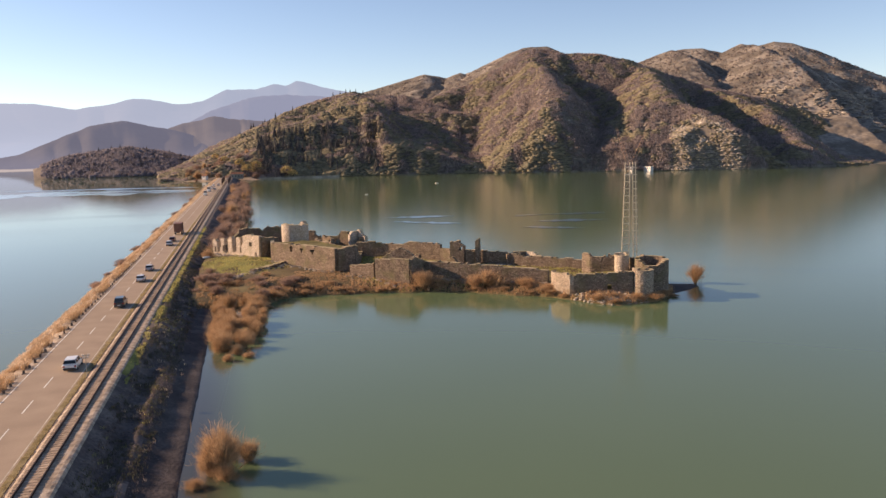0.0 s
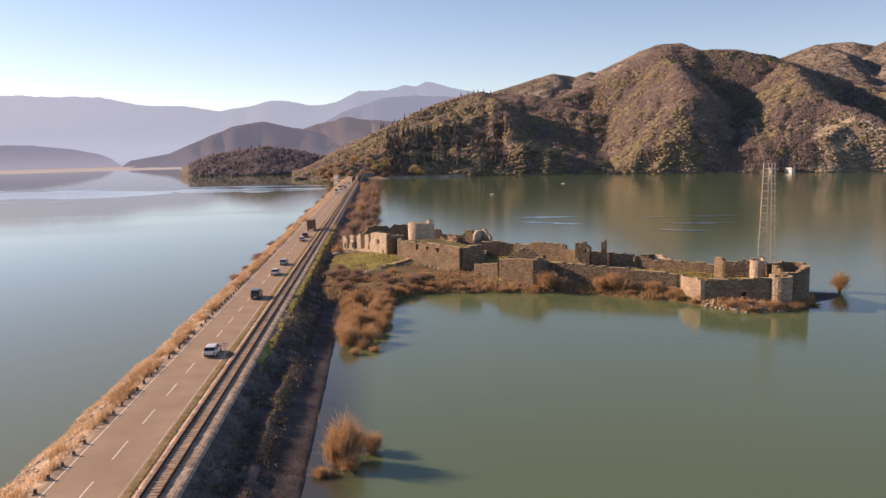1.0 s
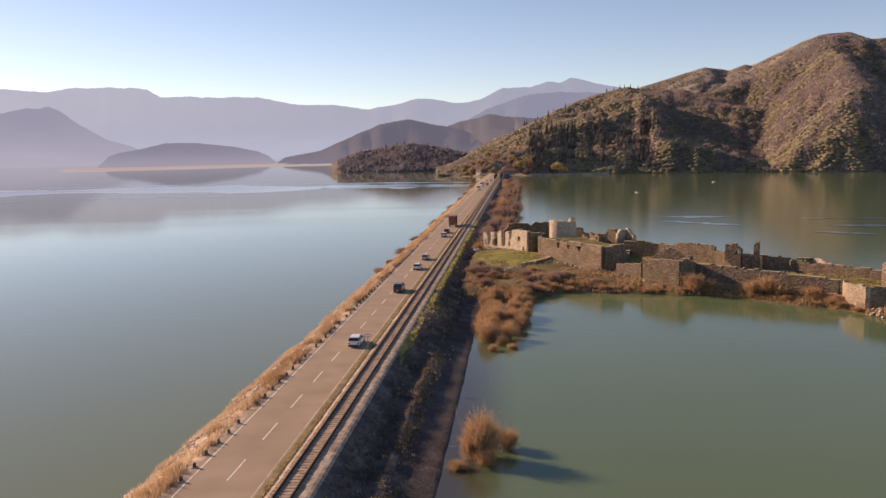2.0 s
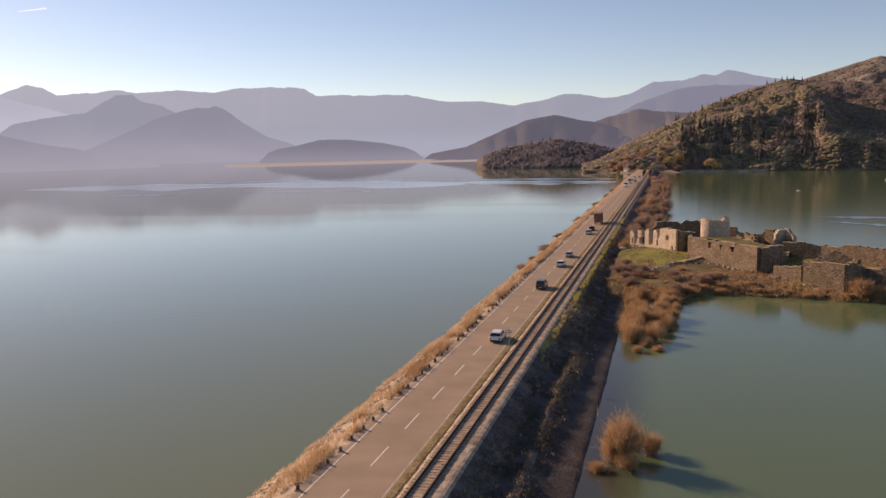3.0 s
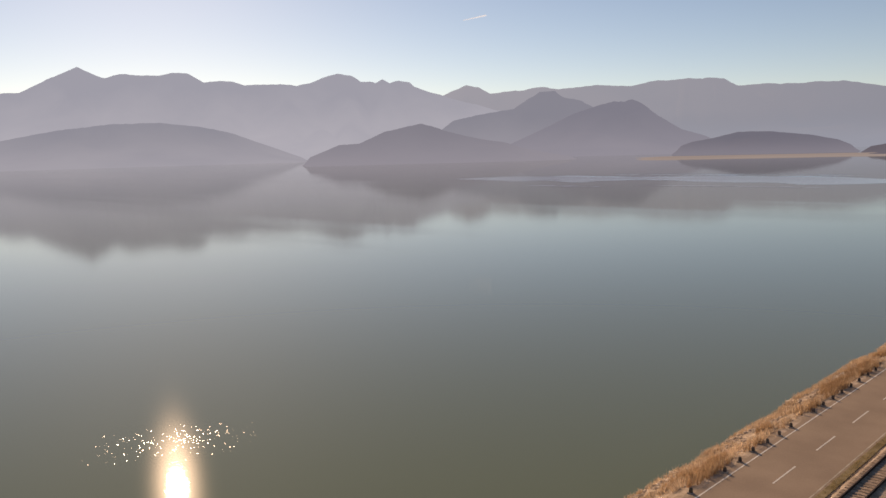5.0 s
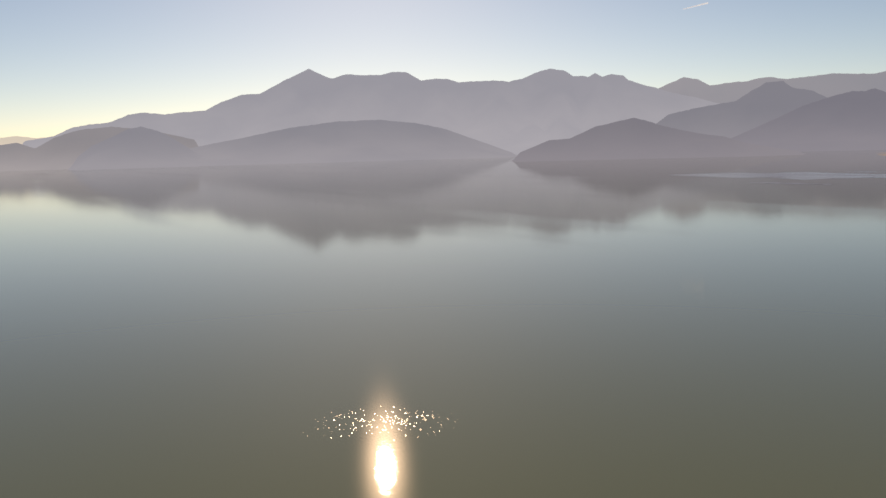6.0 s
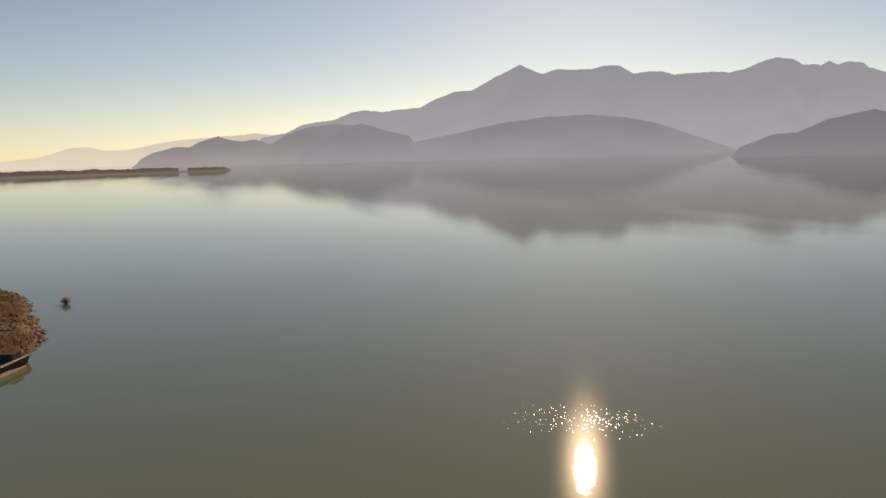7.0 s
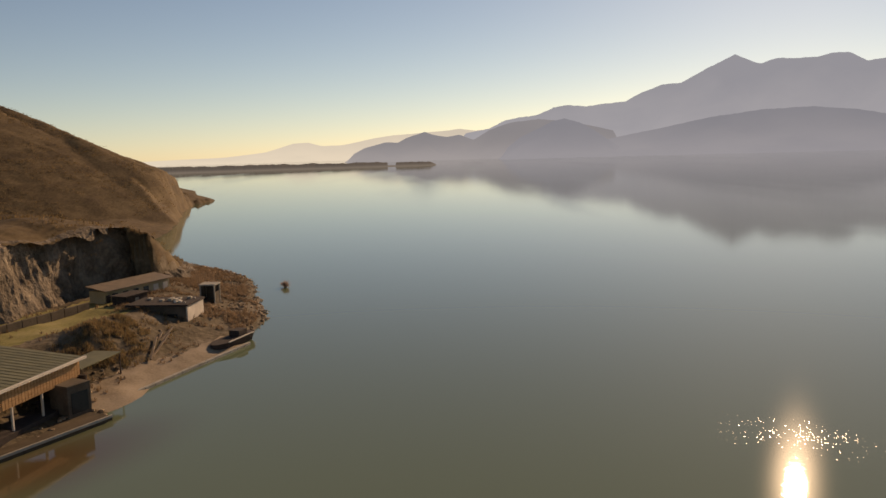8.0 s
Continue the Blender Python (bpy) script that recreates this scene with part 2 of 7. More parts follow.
    mp = n.new("ShaderNodeMapping")
    mp.inputs["Rotation"].default_value = (0, 0, radians(-35))
    mp.inputs["Scale"].default_value = (0.0016, 0.016, 0.01)
    l.new(geo.outputs["Position"], mp.inputs["Vector"])
    l.new(mp.outputs["Vector"], lane.inputs["Vector"])
    lane.inputs["Scale"].default_value, lane.inputs["Detail"].default_value = 1.0, 5
    rr = n.new("ShaderNodeMapRange")
    rr.inputs["From Min"].default_value, rr.inputs["From Max"].default_value = 0.54, 0.62
    rr.inputs["To Min"].default_value, rr.inputs["To Max"].default_value = 0.066, 0.10
    l.new(lane.outputs["Fac"], rr.inputs["Value"])
    ripple = n.new("ShaderNodeTexNoise")
    ripple.inputs["Scale"].default_value, ripple.inputs["Detail"].default_value = 0.9, 4
    l.new(geo.outputs["Position"], ripple.inputs["Vector"])
    bp = n.new("ShaderNodeBump")
    bp.inputs["Strength"].default_value, bp.inputs["Distance"].default_value = 0.25, 0.02
    l.new(ripple.outputs["Fac"], bp.inputs["Height"])
    # one breath of wind roughens a patch of water
    puff = n.new("ShaderNodeMapping")
    puff.vector_type = "TEXTURE"
    puff.inputs["Location"].default_value = (-83, 39.5, 0)
    puff.inputs["Rotation"].default_value = (0, 0, radians(90 + 64.6))
    puff.inputs["Scale"].default_value = (9.0, 17.0, 1.0)
    l.new(geo.outputs["Position"], puff.inputs["Vector"])
    away = n.new("ShaderNodeVectorMath")
    away.operation = "LENGTH"
    l.new(puff.outputs["Vector"], away.inputs[0])
    pr = n.new("ShaderNodeMapRange")
    pr.interpolation_type = "SMOOTHSTEP"
    pr.inputs["From Min"].default_value, pr.inputs["From Max"].default_value = 0.0, 0.8
    pr.inputs["To Min"].default_value, pr.inputs["To Max"].default_value = 1.0, 0.0
    l.new(away.outputs["Value"], pr.inputs["Value"])
    calm = n.new("ShaderNodeMix")
    # beyond a wavering line the far water lies like a mirror
    ns = n.new("ShaderNodeTexNoise")
    ns.inputs["Scale"].default_value, ns.inputs["Detail"].default_value = 0.006, 3
    l.new(geo.outputs["Position"], ns.inputs["Vector"])
    shift = n.new("ShaderNodeMath")
    shift.operation = "MULTIPLY_ADD"
    shift.inputs[1].default_value = 90.0
    l.new(ns.outputs["Fac"], shift.inputs[0])
    l.new(where.outputs["Y"], shift.inputs[2])
    still = n.new("ShaderNodeMapRange")
    still.inputs["From Min"].default_value, still.inputs["From Max"].default_value = 776.0, 790.0
    l.new(shift.outputs[0], still.inputs["Value"])
    lull = n.new("ShaderNodeMix")
    l.new(still.outputs["Result"], lull.inputs["Factor"])
    l.new(rr.outputs["Result"], lull.inputs["A"])
    lull.inputs["B"].default_value = 0.03
    ruffle = n.new("ShaderNodeMix")
    l.new(side.outputs["Result"], ruffle.inputs["Factor"])
    l.new(lull.outputs["Result"], ruffle.inputs["A"])
    ruffle.inputs["B"].default_value = 0.14
    l.new(ruffle.outputs["Result"], calm.inputs["A"])
    calm.inputs["B"].default_value = 0.26
    l.new(calm.outputs["Result"], mirror.inputs["Roughness"])
    facet = n.new("ShaderNodeVectorMath")
    facet.operation = "SNAP"
    facet.inputs[1].default_value = (0.09, 0.09, 0.09)
    l.new(geo.outputs["Position"], facet.inputs[0])
    toss = n.new("ShaderNodeTexWhiteNoise")
    l.new(facet.outputs["Vector"], toss.inputs["Vector"])
    dice, level = n.new("ShaderNodeSeparateColor"), n.new("ShaderNodeCombineXYZ")
    l.new(toss.outputs["Color"], dice.inputs["Color"])
    l.new(dice.outputs["Green"], level.inputs["X"])
    l.new(dice.outputs["Blue"], level.inputs["Y"])
    centre = n.new("ShaderNodeVectorMath")
    centre.operation = "SUBTRACT"
    centre.inputs[1].default_value = (0.5, 0.5, 0.0)
    l.new(level.outputs[0], centre.inputs[0])
    chance = n.new("ShaderNodeMath")
    chance.operation = "MULTIPLY"
    chance.inputs[1].default_value = 0.022
    l.new(pr.outputs["Result"], chance.inputs[0])
    hit = n.new("ShaderNodeMath")
    hit.operation = "LESS_THAN"
    l.new(dice.outputs["Red"], hit.inputs[0])
    l.new(chance.outputs[0], hit.inputs[1])
    amount = n.new("ShaderNodeMath")
    amount.operation = "MULTIPLY"
    amount.inputs[1].default_value = 0.10
    l.new(hit.outputs[0], amount.inputs[0])
    tilt = n.new("ShaderNodeVectorMath")
    tilt.operation = "SCALE"
    l.new(centre.outputs["Vector"], tilt.inputs[0])
    l.new(amount.outputs[0], tilt.inputs["Scale"])
    l.new(hit.outputs[0], calm.inputs["Factor"])
    lean = n.new("ShaderNodeVectorMath")
    lean.operation = "ADD"
    l.new(bp.outputs["Normal"], lean.inputs[0])
    l.new(tilt.outputs["Vector"], lean.inputs[1])
    unit = n.new("ShaderNodeVectorMath")
    unit.operation = "NORMALIZE"
    l.new(lean.outputs["Vector"], unit.inputs[0])
    l.new(unit.outputs["Vector"], mirror.inputs["Normal"])
    # wavelets too small to see spread a little of the sun's light wide
    spread = n.new("ShaderNodeBsdfGlossy")
    spread.distribution = "BECKMANN"
    spread.inputs["Color"].default_value = (1, 1, 1, 1)
    spread.inputs["Roughness"].default_value = 0.16
    both = n.new("ShaderNodeMixShader")
    both.inputs[0].default_value = 0.010
    l.new(mirror.outputs[0], both.inputs[1])
    l.new(spread.outputs[0], both.inputs[2])
    fr = n.new("ShaderNodeFresnel")
    fr.inputs["IOR"].default_value = 1.33
    mx = n.new("ShaderNodeMixShader")
    l.new(fr.outputs[0], mx.inputs[0])
    l.new(body.outputs[0], mx.inputs[1])
    l.new(both.outputs[0], mx.inputs[2])
    l.new(mx.outputs[0], n["Material Output"].inputs["Surface"])
    return m


WATER = water_material()
ASPHALT = material("worn_asphalt", [(0.29, 0.222, 0.163), (0.365, 0.283, 0.207)], scale=0.25, rough=0.85, bump=0.2, relief=0.01, fine=25)
PAINT = material("road_paint", [(0.6, 0.57, 0.5), (0.8, 0.78, 0.72)], scale=1.5, rough=0.7, bump=0)
BALLAST = material("ballast", [(0.23, 0.18, 0.135), (0.38, 0.30, 0.23), (0.53, 0.44, 0.345)], scale=1.2, rough=0.95, bump=0.8, relief=0.08, fine=5)
SLEEPER = material("sleeper_concrete", [(0.30, 0.22, 0.16), (0.42, 0.32, 0.235)], scale=0.8, bump=0.2, vary=0.2)
RAIL = material("rusty_rail", [(0.06, 0.035, 0.024), (0.10, 0.06, 0.04)], scale=2, rough=0.6, metal=0.4, bump=0.1)
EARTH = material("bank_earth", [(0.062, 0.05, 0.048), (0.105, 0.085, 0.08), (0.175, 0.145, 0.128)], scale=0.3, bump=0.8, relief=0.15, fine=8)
# growth on the wall tops, its colour lightened for the sun on them
WALLTOP = material("sunlit_grown_wall_top", [(0.22, 0.18, 0.09), (0.37, 0.30, 0.18), (0.52, 0.43, 0.29)], scale=0.5, bump=0.5, relief=0.06)
TURF = material("winter_turf", [(0.09, 0.075, 0.032), (0.15, 0.13, 0.045), (0.21, 0.175, 0.075)], scale=0.25, bump=0.7, relief=0.12, fine=10)
# lightened and tinted purple, the hill's haze put into the ground colour
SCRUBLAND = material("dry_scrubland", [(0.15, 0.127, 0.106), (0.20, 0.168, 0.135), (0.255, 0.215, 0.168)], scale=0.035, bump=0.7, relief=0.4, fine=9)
ROCK = material("limestone_rock", [(0.20, 0.165, 0.13), (0.34, 0.29, 0.23), (0.46, 0.40, 0.33)], scale=0.12, bump=1.0, relief=0.6, fine=7)
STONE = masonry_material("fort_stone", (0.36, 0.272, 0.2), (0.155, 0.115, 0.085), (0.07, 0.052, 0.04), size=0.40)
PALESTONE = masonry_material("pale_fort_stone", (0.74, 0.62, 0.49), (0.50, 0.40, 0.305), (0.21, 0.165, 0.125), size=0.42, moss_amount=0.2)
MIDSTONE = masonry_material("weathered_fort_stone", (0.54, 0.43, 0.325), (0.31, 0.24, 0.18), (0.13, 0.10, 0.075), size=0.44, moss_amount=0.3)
TWIG = leafy("orange_twigs", [(0.39, 0.25, 0.138), (0.54, 0.365, 0.215)], 0.3)
REED = leafy("dry_reed", [(0.47, 0.355, 0.245), (0.65, 0.51, 0.37)], 0.25)
GREYTWIG = leafy("grey_brown_twigs", [(0.29, 0.20, 0.155), (0.39, 0.275, 0.215)], 0.3)
# hillside plants, paler and more purple to carry the haze before them
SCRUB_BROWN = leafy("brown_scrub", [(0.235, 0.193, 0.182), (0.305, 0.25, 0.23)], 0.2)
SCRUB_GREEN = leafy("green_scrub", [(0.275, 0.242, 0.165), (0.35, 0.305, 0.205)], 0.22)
CYPRESS = leafy("cypress_needles", [(0.155, 0.143, 0.135), (0.205, 0.187, 0.17)], 0.2)
BARK = material("bark", [(0.10, 0.075, 0.055), (0.2, 0.16, 0.12)], scale=3, bump=0.4)
# ---- water ----
bm = bmesh.new()
bmesh.ops.create_grid(bm, x_segments=40, y_segments=40, size=4900)
tagged(part("water", bm, WATER), "calm grey-green lake water under low sun", "water", kind="structure")


# ---- hills and mountains ----
def fan(name, height, b0, b1, nb, d0, d1, nd, mat, label, category, kind="structure"):
    """A sheet of ground between two bearings and two distances, lifted by height(x, y, bearing, distance)."""
    b, d = np.meshgrid(np.linspace(b0, b1, nb), np.linspace(d0, d1, nd))
    x, y = polar(b, d)
    z = height(x, y, b, d)
    k = np.arange(nb * nd).reshape(nd, nb)
    q = np.stack([k[:-1, :-1], k[1:, :-1], k[1:, 1:], k[:-1, 1:]], -1).reshape(-1, 4)
    if b1 < b0:
        q = q[:, ::-1]
    keep = (z.ravel()[q] > -2.5).any(axis=1)
    me = mesh_of(name, np.stack([x, y, z], -1).reshape(-1, 3), q[keep], mat, True)
    return tagged(new(name, me), label, category, kind=kind)


def tent(x, y, spine, slope, soft=15.0, lee=None):
    """Height under a ridge line given by bearings, distances and heights, falling off at a slope to both sides; lee: a steeper slope to the left of its run."""
    best = np.full(np.shape(x), -60.0)
    pts = [(*polar(b, d), z) for b, d, z in spine]
    for (xa, ya, za), (xb, yb, zb) in zip(pts, pts[1:]):
        dx, dy = xb - xa, yb - ya
        u = np.clip(((x - xa) * dx + (y - ya) * dy) / (dx * dx + dy * dy), 0, 1)
        far = np.hypot(x - xa - u * dx, y - ya - u * dy)
        k = slope if lee is None else np.where(dx * (y - ya) - dy * (x - xa) > 0, lee, slope)
        best = np.maximum(best, za + u * (zb - za) - k * (np.sqrt(far * far + soft * soft) - soft))
    return best


MAIN_CREST = [(5.3, 1180, 2), (4.4, 1190, 10), (3.6, 1205, 19), (2.8, 1225, 29), (2.0, 1240, 38), (1.2, 1250, 46), (0.0, 1250, 58), (-1.2, 1250, 69), (-2.8, 1250, 84), (-4.4, 1250, 97), (-5.5, 1250, 105), (-6.6, 1250, 111), (-7.8, 1250, 114), (-8.8, 1250, 110), (-10.4, 1250, 107), (-12.8, 1250, 104),
              (-16.4, 1340, 132), (-18.0, 1340, 155), (-19.2, 1340, 169), (-20.2, 1340, 182), (-21.3, 1340, 179), (-22.3, 1340, 174), (-24.6, 1340, 171), (-26.2, 1340, 162), (-27.3, 1345, 152),
              (-29.4, 1345, 133), (-32.0, 1350, 112), (-34.9, 1360, 94), (-37.3, 1370, 76), (-39.0, 1380, 57), (-40.6, 1390, 36), (-42.7, 1400, 15), (-46.0, 1400, 5), (-50.0, 1400, 4)]
SPURS = [([(-2.5, 1230, 80), (-1.0, 1020, 38), (-0.3, 850, 3)], 0.42, 0.31),
         ([(-7.6, 1240, 114), (-8.3, 1100, 92), (-8.8, 1000, 74), (-9.1, 930, 52), (-9.2, 895, 28), (-9.3, 874, 4)], 0.30, 1.0),
         ([(3.2, 1020, 4), (0.5, 1000, 16), (-3.0, 990, 31), (-6.0, 980, 41), (-9.0, 950, 50)], 0.34, 0.34),
         ([(-15.6, 1340, 120), (-16.4, 1250, 95), (-17.0, 1180, 60)], 0.60, 0.7),
         ([(-19.5, 1340, 160), (-20.6, 1180, 138), (-21.5, 1030, 110), (-21.9, 950, 84), (-22.1, 905, 54), (-22.2, 872, 8)], 0.80, 0.95),
         ([(-27.3, 1345, 150), (-28.2, 1200, 124), (-29.6, 1010, 84), (-32.0, 940, 60), (-33.5, 905, 44), (-34.4, 885, 22), (-34.4, 872, 4)], 0.46, 0.95),
         ([(-31.5, 1345, 116), (-34.5, 1200, 80), (-36.6, 1080, 46), (-37.8, 980, 20), (-38.5, 940, 3)], 0.45, 0.7)]
BACK_CREST = [(-4, 2000, 120), (-8.8, 2000, 168), (-12.5, 2000, 205), (-14.0, 2000, 194), (-15.0, 2000, 205), (-16.0, 2000, 194), (-17.2, 2000, 210), (-19.6, 2000, 260),
              (-21.0, 2000, 262), (-21.8, 2000, 246), (-24.0, 2000, 214), (-27.7, 2000, 215), (-29.9, 2000, 240), (-31.4, 2000, 242), (-32.8, 2000, 226),
              (-33.9, 2000, 246), (-34.9, 2000, 240), (-35.9, 2000, 247), (-36.9, 2000, 242), (-38.0, 2000, 227), (-39.6, 2000, 199), (-41.2, 2000, 152),
              (-43.0, 2000, 126), (-50, 2000, 90)]
BACK_SPURS = [([(-29.5, 2000, 240), (-31, 1750, 190), (-35, 1500, 80)], 0.35, 0.8), ([(-34.5, 2000, 244), (-36.5, 1750, 190), (-41, 1500, 70)], 0.35, 0.75), ([(-19.5, 2000, 260), (-17.5, 1700, 165)], 0.4, 0.6)]


def main_height(x, y, b=None, d=None):
    d = np.hypot(x, y)
    x0, y0 = x, y
    x, y = x + 9 * fbm(x / 75, y / 75, 3, 91), y + 14 * fbm(x / 75, y / 75, 3, 92)
    h = tent(x, y, MAIN_CREST, 0.66, 20)
    for s, k, lee in SPURS:
        h = np.maximum(h, tent(x, y, s, k, 6, lee))
    h = np.maximum(h, tent(x, y, MAIN_CREST[:15], 0.31, 25))
    x, y = x0, y0
    bb = np.degrees(np.arctan2(-x, y))
    h = np.maximum(h, np.minimum((d - 870) * 0.10, np.clip(22 - 4 * (bb - 0.5), 0, 22)) * np.clip((bb + 42) / 8, 0, 1))
    h = np.minimum(h, (d - 868 - np.clip(-34 - bb, 0, 12) * 17 - 14 * smooth_noise(x / 60, y / 60, 6) - 5 * smooth_noise(x / 14, y / 14, 7)) * (0.55 + 0.95 * np.clip((-9.0 - bb) / 1.6, 0, 1)))
    # the near end of the hill runs down in one even line towards the causeway
    brow = np.interp(-bb, [-5.6, -5.0, -4.4, -3.6, -2.8, -2.0, -1.2, 0.0, 1.2, 2.8, 4.4, 5.6, 7.5, 9.0], [0, 3, 9, 18, 27, 36, 43, 55, 67, 83, 96, 106, 114, 200])
    h = np.minimum(h, brow + (brow - 32) * np.clip(d / 1250 - 1, -0.35, 0))
    rough = fbm(x / 70, y / 70, 5, 11)
    gully = np.abs(smooth_noise(bb * 1.1 + 0.4 * smooth_noise(x / 50, y / 50, 18), d / 260, 17))
    return h + (rough * 0.15 + gully * 0.12 - 0.06) * np.clip(h + 6, 0, 40) * np.clip((1330 - d) / 60, 0.15, 1) + 1.2 * fbm(x / 11, y / 11, 3, 3)


def back_height(x, y, b=None, d=None):
    d0 = np.hypot(x, y)
    h = tent(x, y, BACK_CREST, 0.50, 4)
    for s, k, lee in BACK_SPURS:
        h = np.maximum(h, tent(x, y, s, k, 10, lee))
    bb = np.degrees(np.arctan2(-x, y))
    skirt = np.clip((d0 - 1385) * 0.24, -8, 95) + 7 * fbm(x / 60, y / 25, 3, 33)
    h = np.where(bb < -30, np.maximum(h, skirt * np.clip((-30 - bb) / 4, 0, 1)), h)
    return h + fbm(x / 110, y / 110, 5, 31) * np.clip(np.abs(d0 - 2000) * 0.06, 1.5, 12) + 9 * np.abs(fbm(x / 48, y / 48, 4, 34)) * np.clip(np.abs(d0 - 2000) / 60, 0.35, 1) + 0.8 * fbm(x / 12, y / 12, 3, 8)


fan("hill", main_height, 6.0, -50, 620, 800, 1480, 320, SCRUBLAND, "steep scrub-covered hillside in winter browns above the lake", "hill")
MOUNTAIN = material("bare_mountain", [(0.12, 0.102, 0.083), (0.185, 0.158, 0.128), (0.34, 0.295, 0.245)], scale=0.02, bump=0.9, relief=1.0, fine=9)
fan("mountain", back_height, -3, -50, 460, 1200, 2250, 280, MOUNTAIN, "bare rocky mountain ridge behind the lake hill", "mountain")


def ridge(crest, distance, depth, seed, grain, cut=0.5):
    """Height of a long range whose crest stands at one distance: gullied slopes down to the water."""
    bs, zs = np.array([c[0] for c in crest][::-1]), np.array([c[1] for c in crest][::-1])

    def height(x, y, b, d):
        top = np.interp(b, bs, zs)
        top = top + np.minimum(top * 0.012, 2.5) * fbm(b * 4.5, b * 0, 4, seed + 5)
        u = (distance - d) / depth
        fall = np.where(u > 0, 1 - u, 1 + 2.2 * u)
        gully = 1 - np.abs(smooth_noise(b * grain, d / depth * 1.3, seed))
        mid = np.clip(4 * u * (1 - u), 0, 1)
        h = top * fall * (1 - cut * mid * gully) + fbm(x / 150, y / 150, 4, seed) * 9 * np.clip(u * 3, 0.12, 1)
        edge = np.clip(np.minimum(b - bs[0], bs[-1] - b) / 0.8, 0, 1)
        return h * edge - 3 * (1 - edge) - np.where(u > 0.98, 3, 0)
    return height


FAR_NORTH = [(49, 250), (46.0, 285), (44.4, 330), (43.0, 371), (42.1, 358), (41.3, 323), (39.4, 340), (37.7, 351), (36.6, 339), (35.5, 347), (33.9, 357), (31.6, 343), (29.8, 368), (28.5, 363),
             (26.7, 367), (25.5, 353), (24.7, 317), (22.9, 321), (22.1, 311), (20.9, 318), (18.3, 319), (16.6, 291), (15.5, 276), (13.0, 273), (10.8, 245), (9.3, 264), (8.4, 272), (7.3, 296),
             (6.2, 297), (4.7, 271), (3.7, 271), (2.6, 290), (1.2, 347), (-0.7, 347), (-2.0, 378), (-2.8, 366), (-3.5, 388), (-4.5, 373), (-5.8, 348), (-9.0, 295), (-14, 230)]
FAR_WEST = [(88, 115), (85.5, 143), (84.3, 184), (83.4, 196), (82.1, 203), (80.9, 242), (80.0, 249), (78.6, 239), (77.7, 249), (76.0, 255), (74.9, 297), (73.5, 331), (72.3, 334), (70.7, 395),
            (68.9, 454), (67.3, 405), (66.3, 425), (63.9, 420), (63.1, 435), (62.1, 430), (61.1, 389), (59.2, 389), (58.4, 373), (57.2, 378), (54.9, 363), (54.0, 379), (53.0, 410), (52.1, 422),
            (51.0, 405), (50.4, 381), (49.8, 386), (49.4, 373), (48.9, 390), (48.4, 369), (47.8, 387), (47.0, 378), (46.7, 356), (45.8, 330), (44.9, 311), (43.2, 268), (41.0, 226), (38.0, 177), (35, 105)]
TWIN_BACK = [(46, 60), (44.0, 150), (42.0, 175), (39.7, 190), (38.7, 229), (37.8, 257), (36.8, 261), (36.3, 237), (35.0, 218), (34.0, 188), (33.0, 159), (31.0, 118), (28, 40)]
TWIN_FRONT = [(41, 20), (39.1, 63), (37.1, 108), (35.6, 145), (34.0, 170), (32.8, 184), (32.1, 182), (31.5, 189), (30.9, 175), (29.8, 130), (28.2, 80), (26.6, 55), (25, 10)]
LOW_HILL = [(29, 15), (27.5, 36), (26.2, 45), (24.6, 60), (22.6, 59), (20.2, 47), (18.6, 33), (17.7, 16), (17, 3)]
ISLE = [(55, 2), (54.3, 19), (52.1, 50), (50.7, 52), (48.9, 80), (47.1, 93), (46.3, 99), (45.6, 93), (44.3, 76), (42.0, 56), (40.3, 46), (39.0, 30), (37.0, 15), (35, 4)]
WEST_FRONT = [(80, 20), (78.0, 55), (75.6, 81), (73.6, 100), (70.4, 134), (67.2, 155), (64.0, 157), (61.6, 142), (59.2, 110), (56.5, 53), (54.9, 18), (54, 5)]
MISTY_FAR = [(112, 20), (104, 35), (101.3, 58), (100.5, 76), (99.3, 106), (98.3, 108), (97.4, 86), (96.0, 88), (94.3, 112), (92.3, 138), (90.6, 145), (88.3, 158), (87.6, 167), (86.6, 150), (85.5, 152), (83.0, 120), (80, 90)]
NORTH_FOOT = [(7, 30), (4.2, 130), (2.3, 189), (1.1, 213), (-0.5, 239), (-1.2, 247), (-2.8, 253), (-4.8, 244), (-7.5, 235), (-12, 180)]
CAPE = [(96, 3), (95.4, 26), (94.4, 57), (92.9, 80), (92.0, 76), (91.4, 95), (90.1, 118), (89.4, 105), (88.5, 95), (87.6, 103), (86.6, 79), (85.5, 118), (84.0, 147), (82.0, 159), (80.0, 147), (76, 90)]
MID_HILL = [(17.5, 3), (17.0, 12), (14.2, 30), (12.2, 62), (11.1, 79), (10.2, 92), (9.0, 103), (8.0, 109), (7.4, 105), (6.5, 97), (5.2, 88), (4.0, 76), (2.5, 58), (0.5, 30), (-1.0, 5)]
BROWN_HILL = [(8.5, 5), (7.0, 50), (5.6, 84), (5.0, 93), (4.2, 104), (3.1, 110), (2.5, 117), (2.1, 120), (1.6, 118), (1.2, 115), (-0.4, 108), (-3.0, 104), (-6, 80)]
WOODS = [(0.12, 0.11, 0.095), (0.19, 0.175, 0.15)]
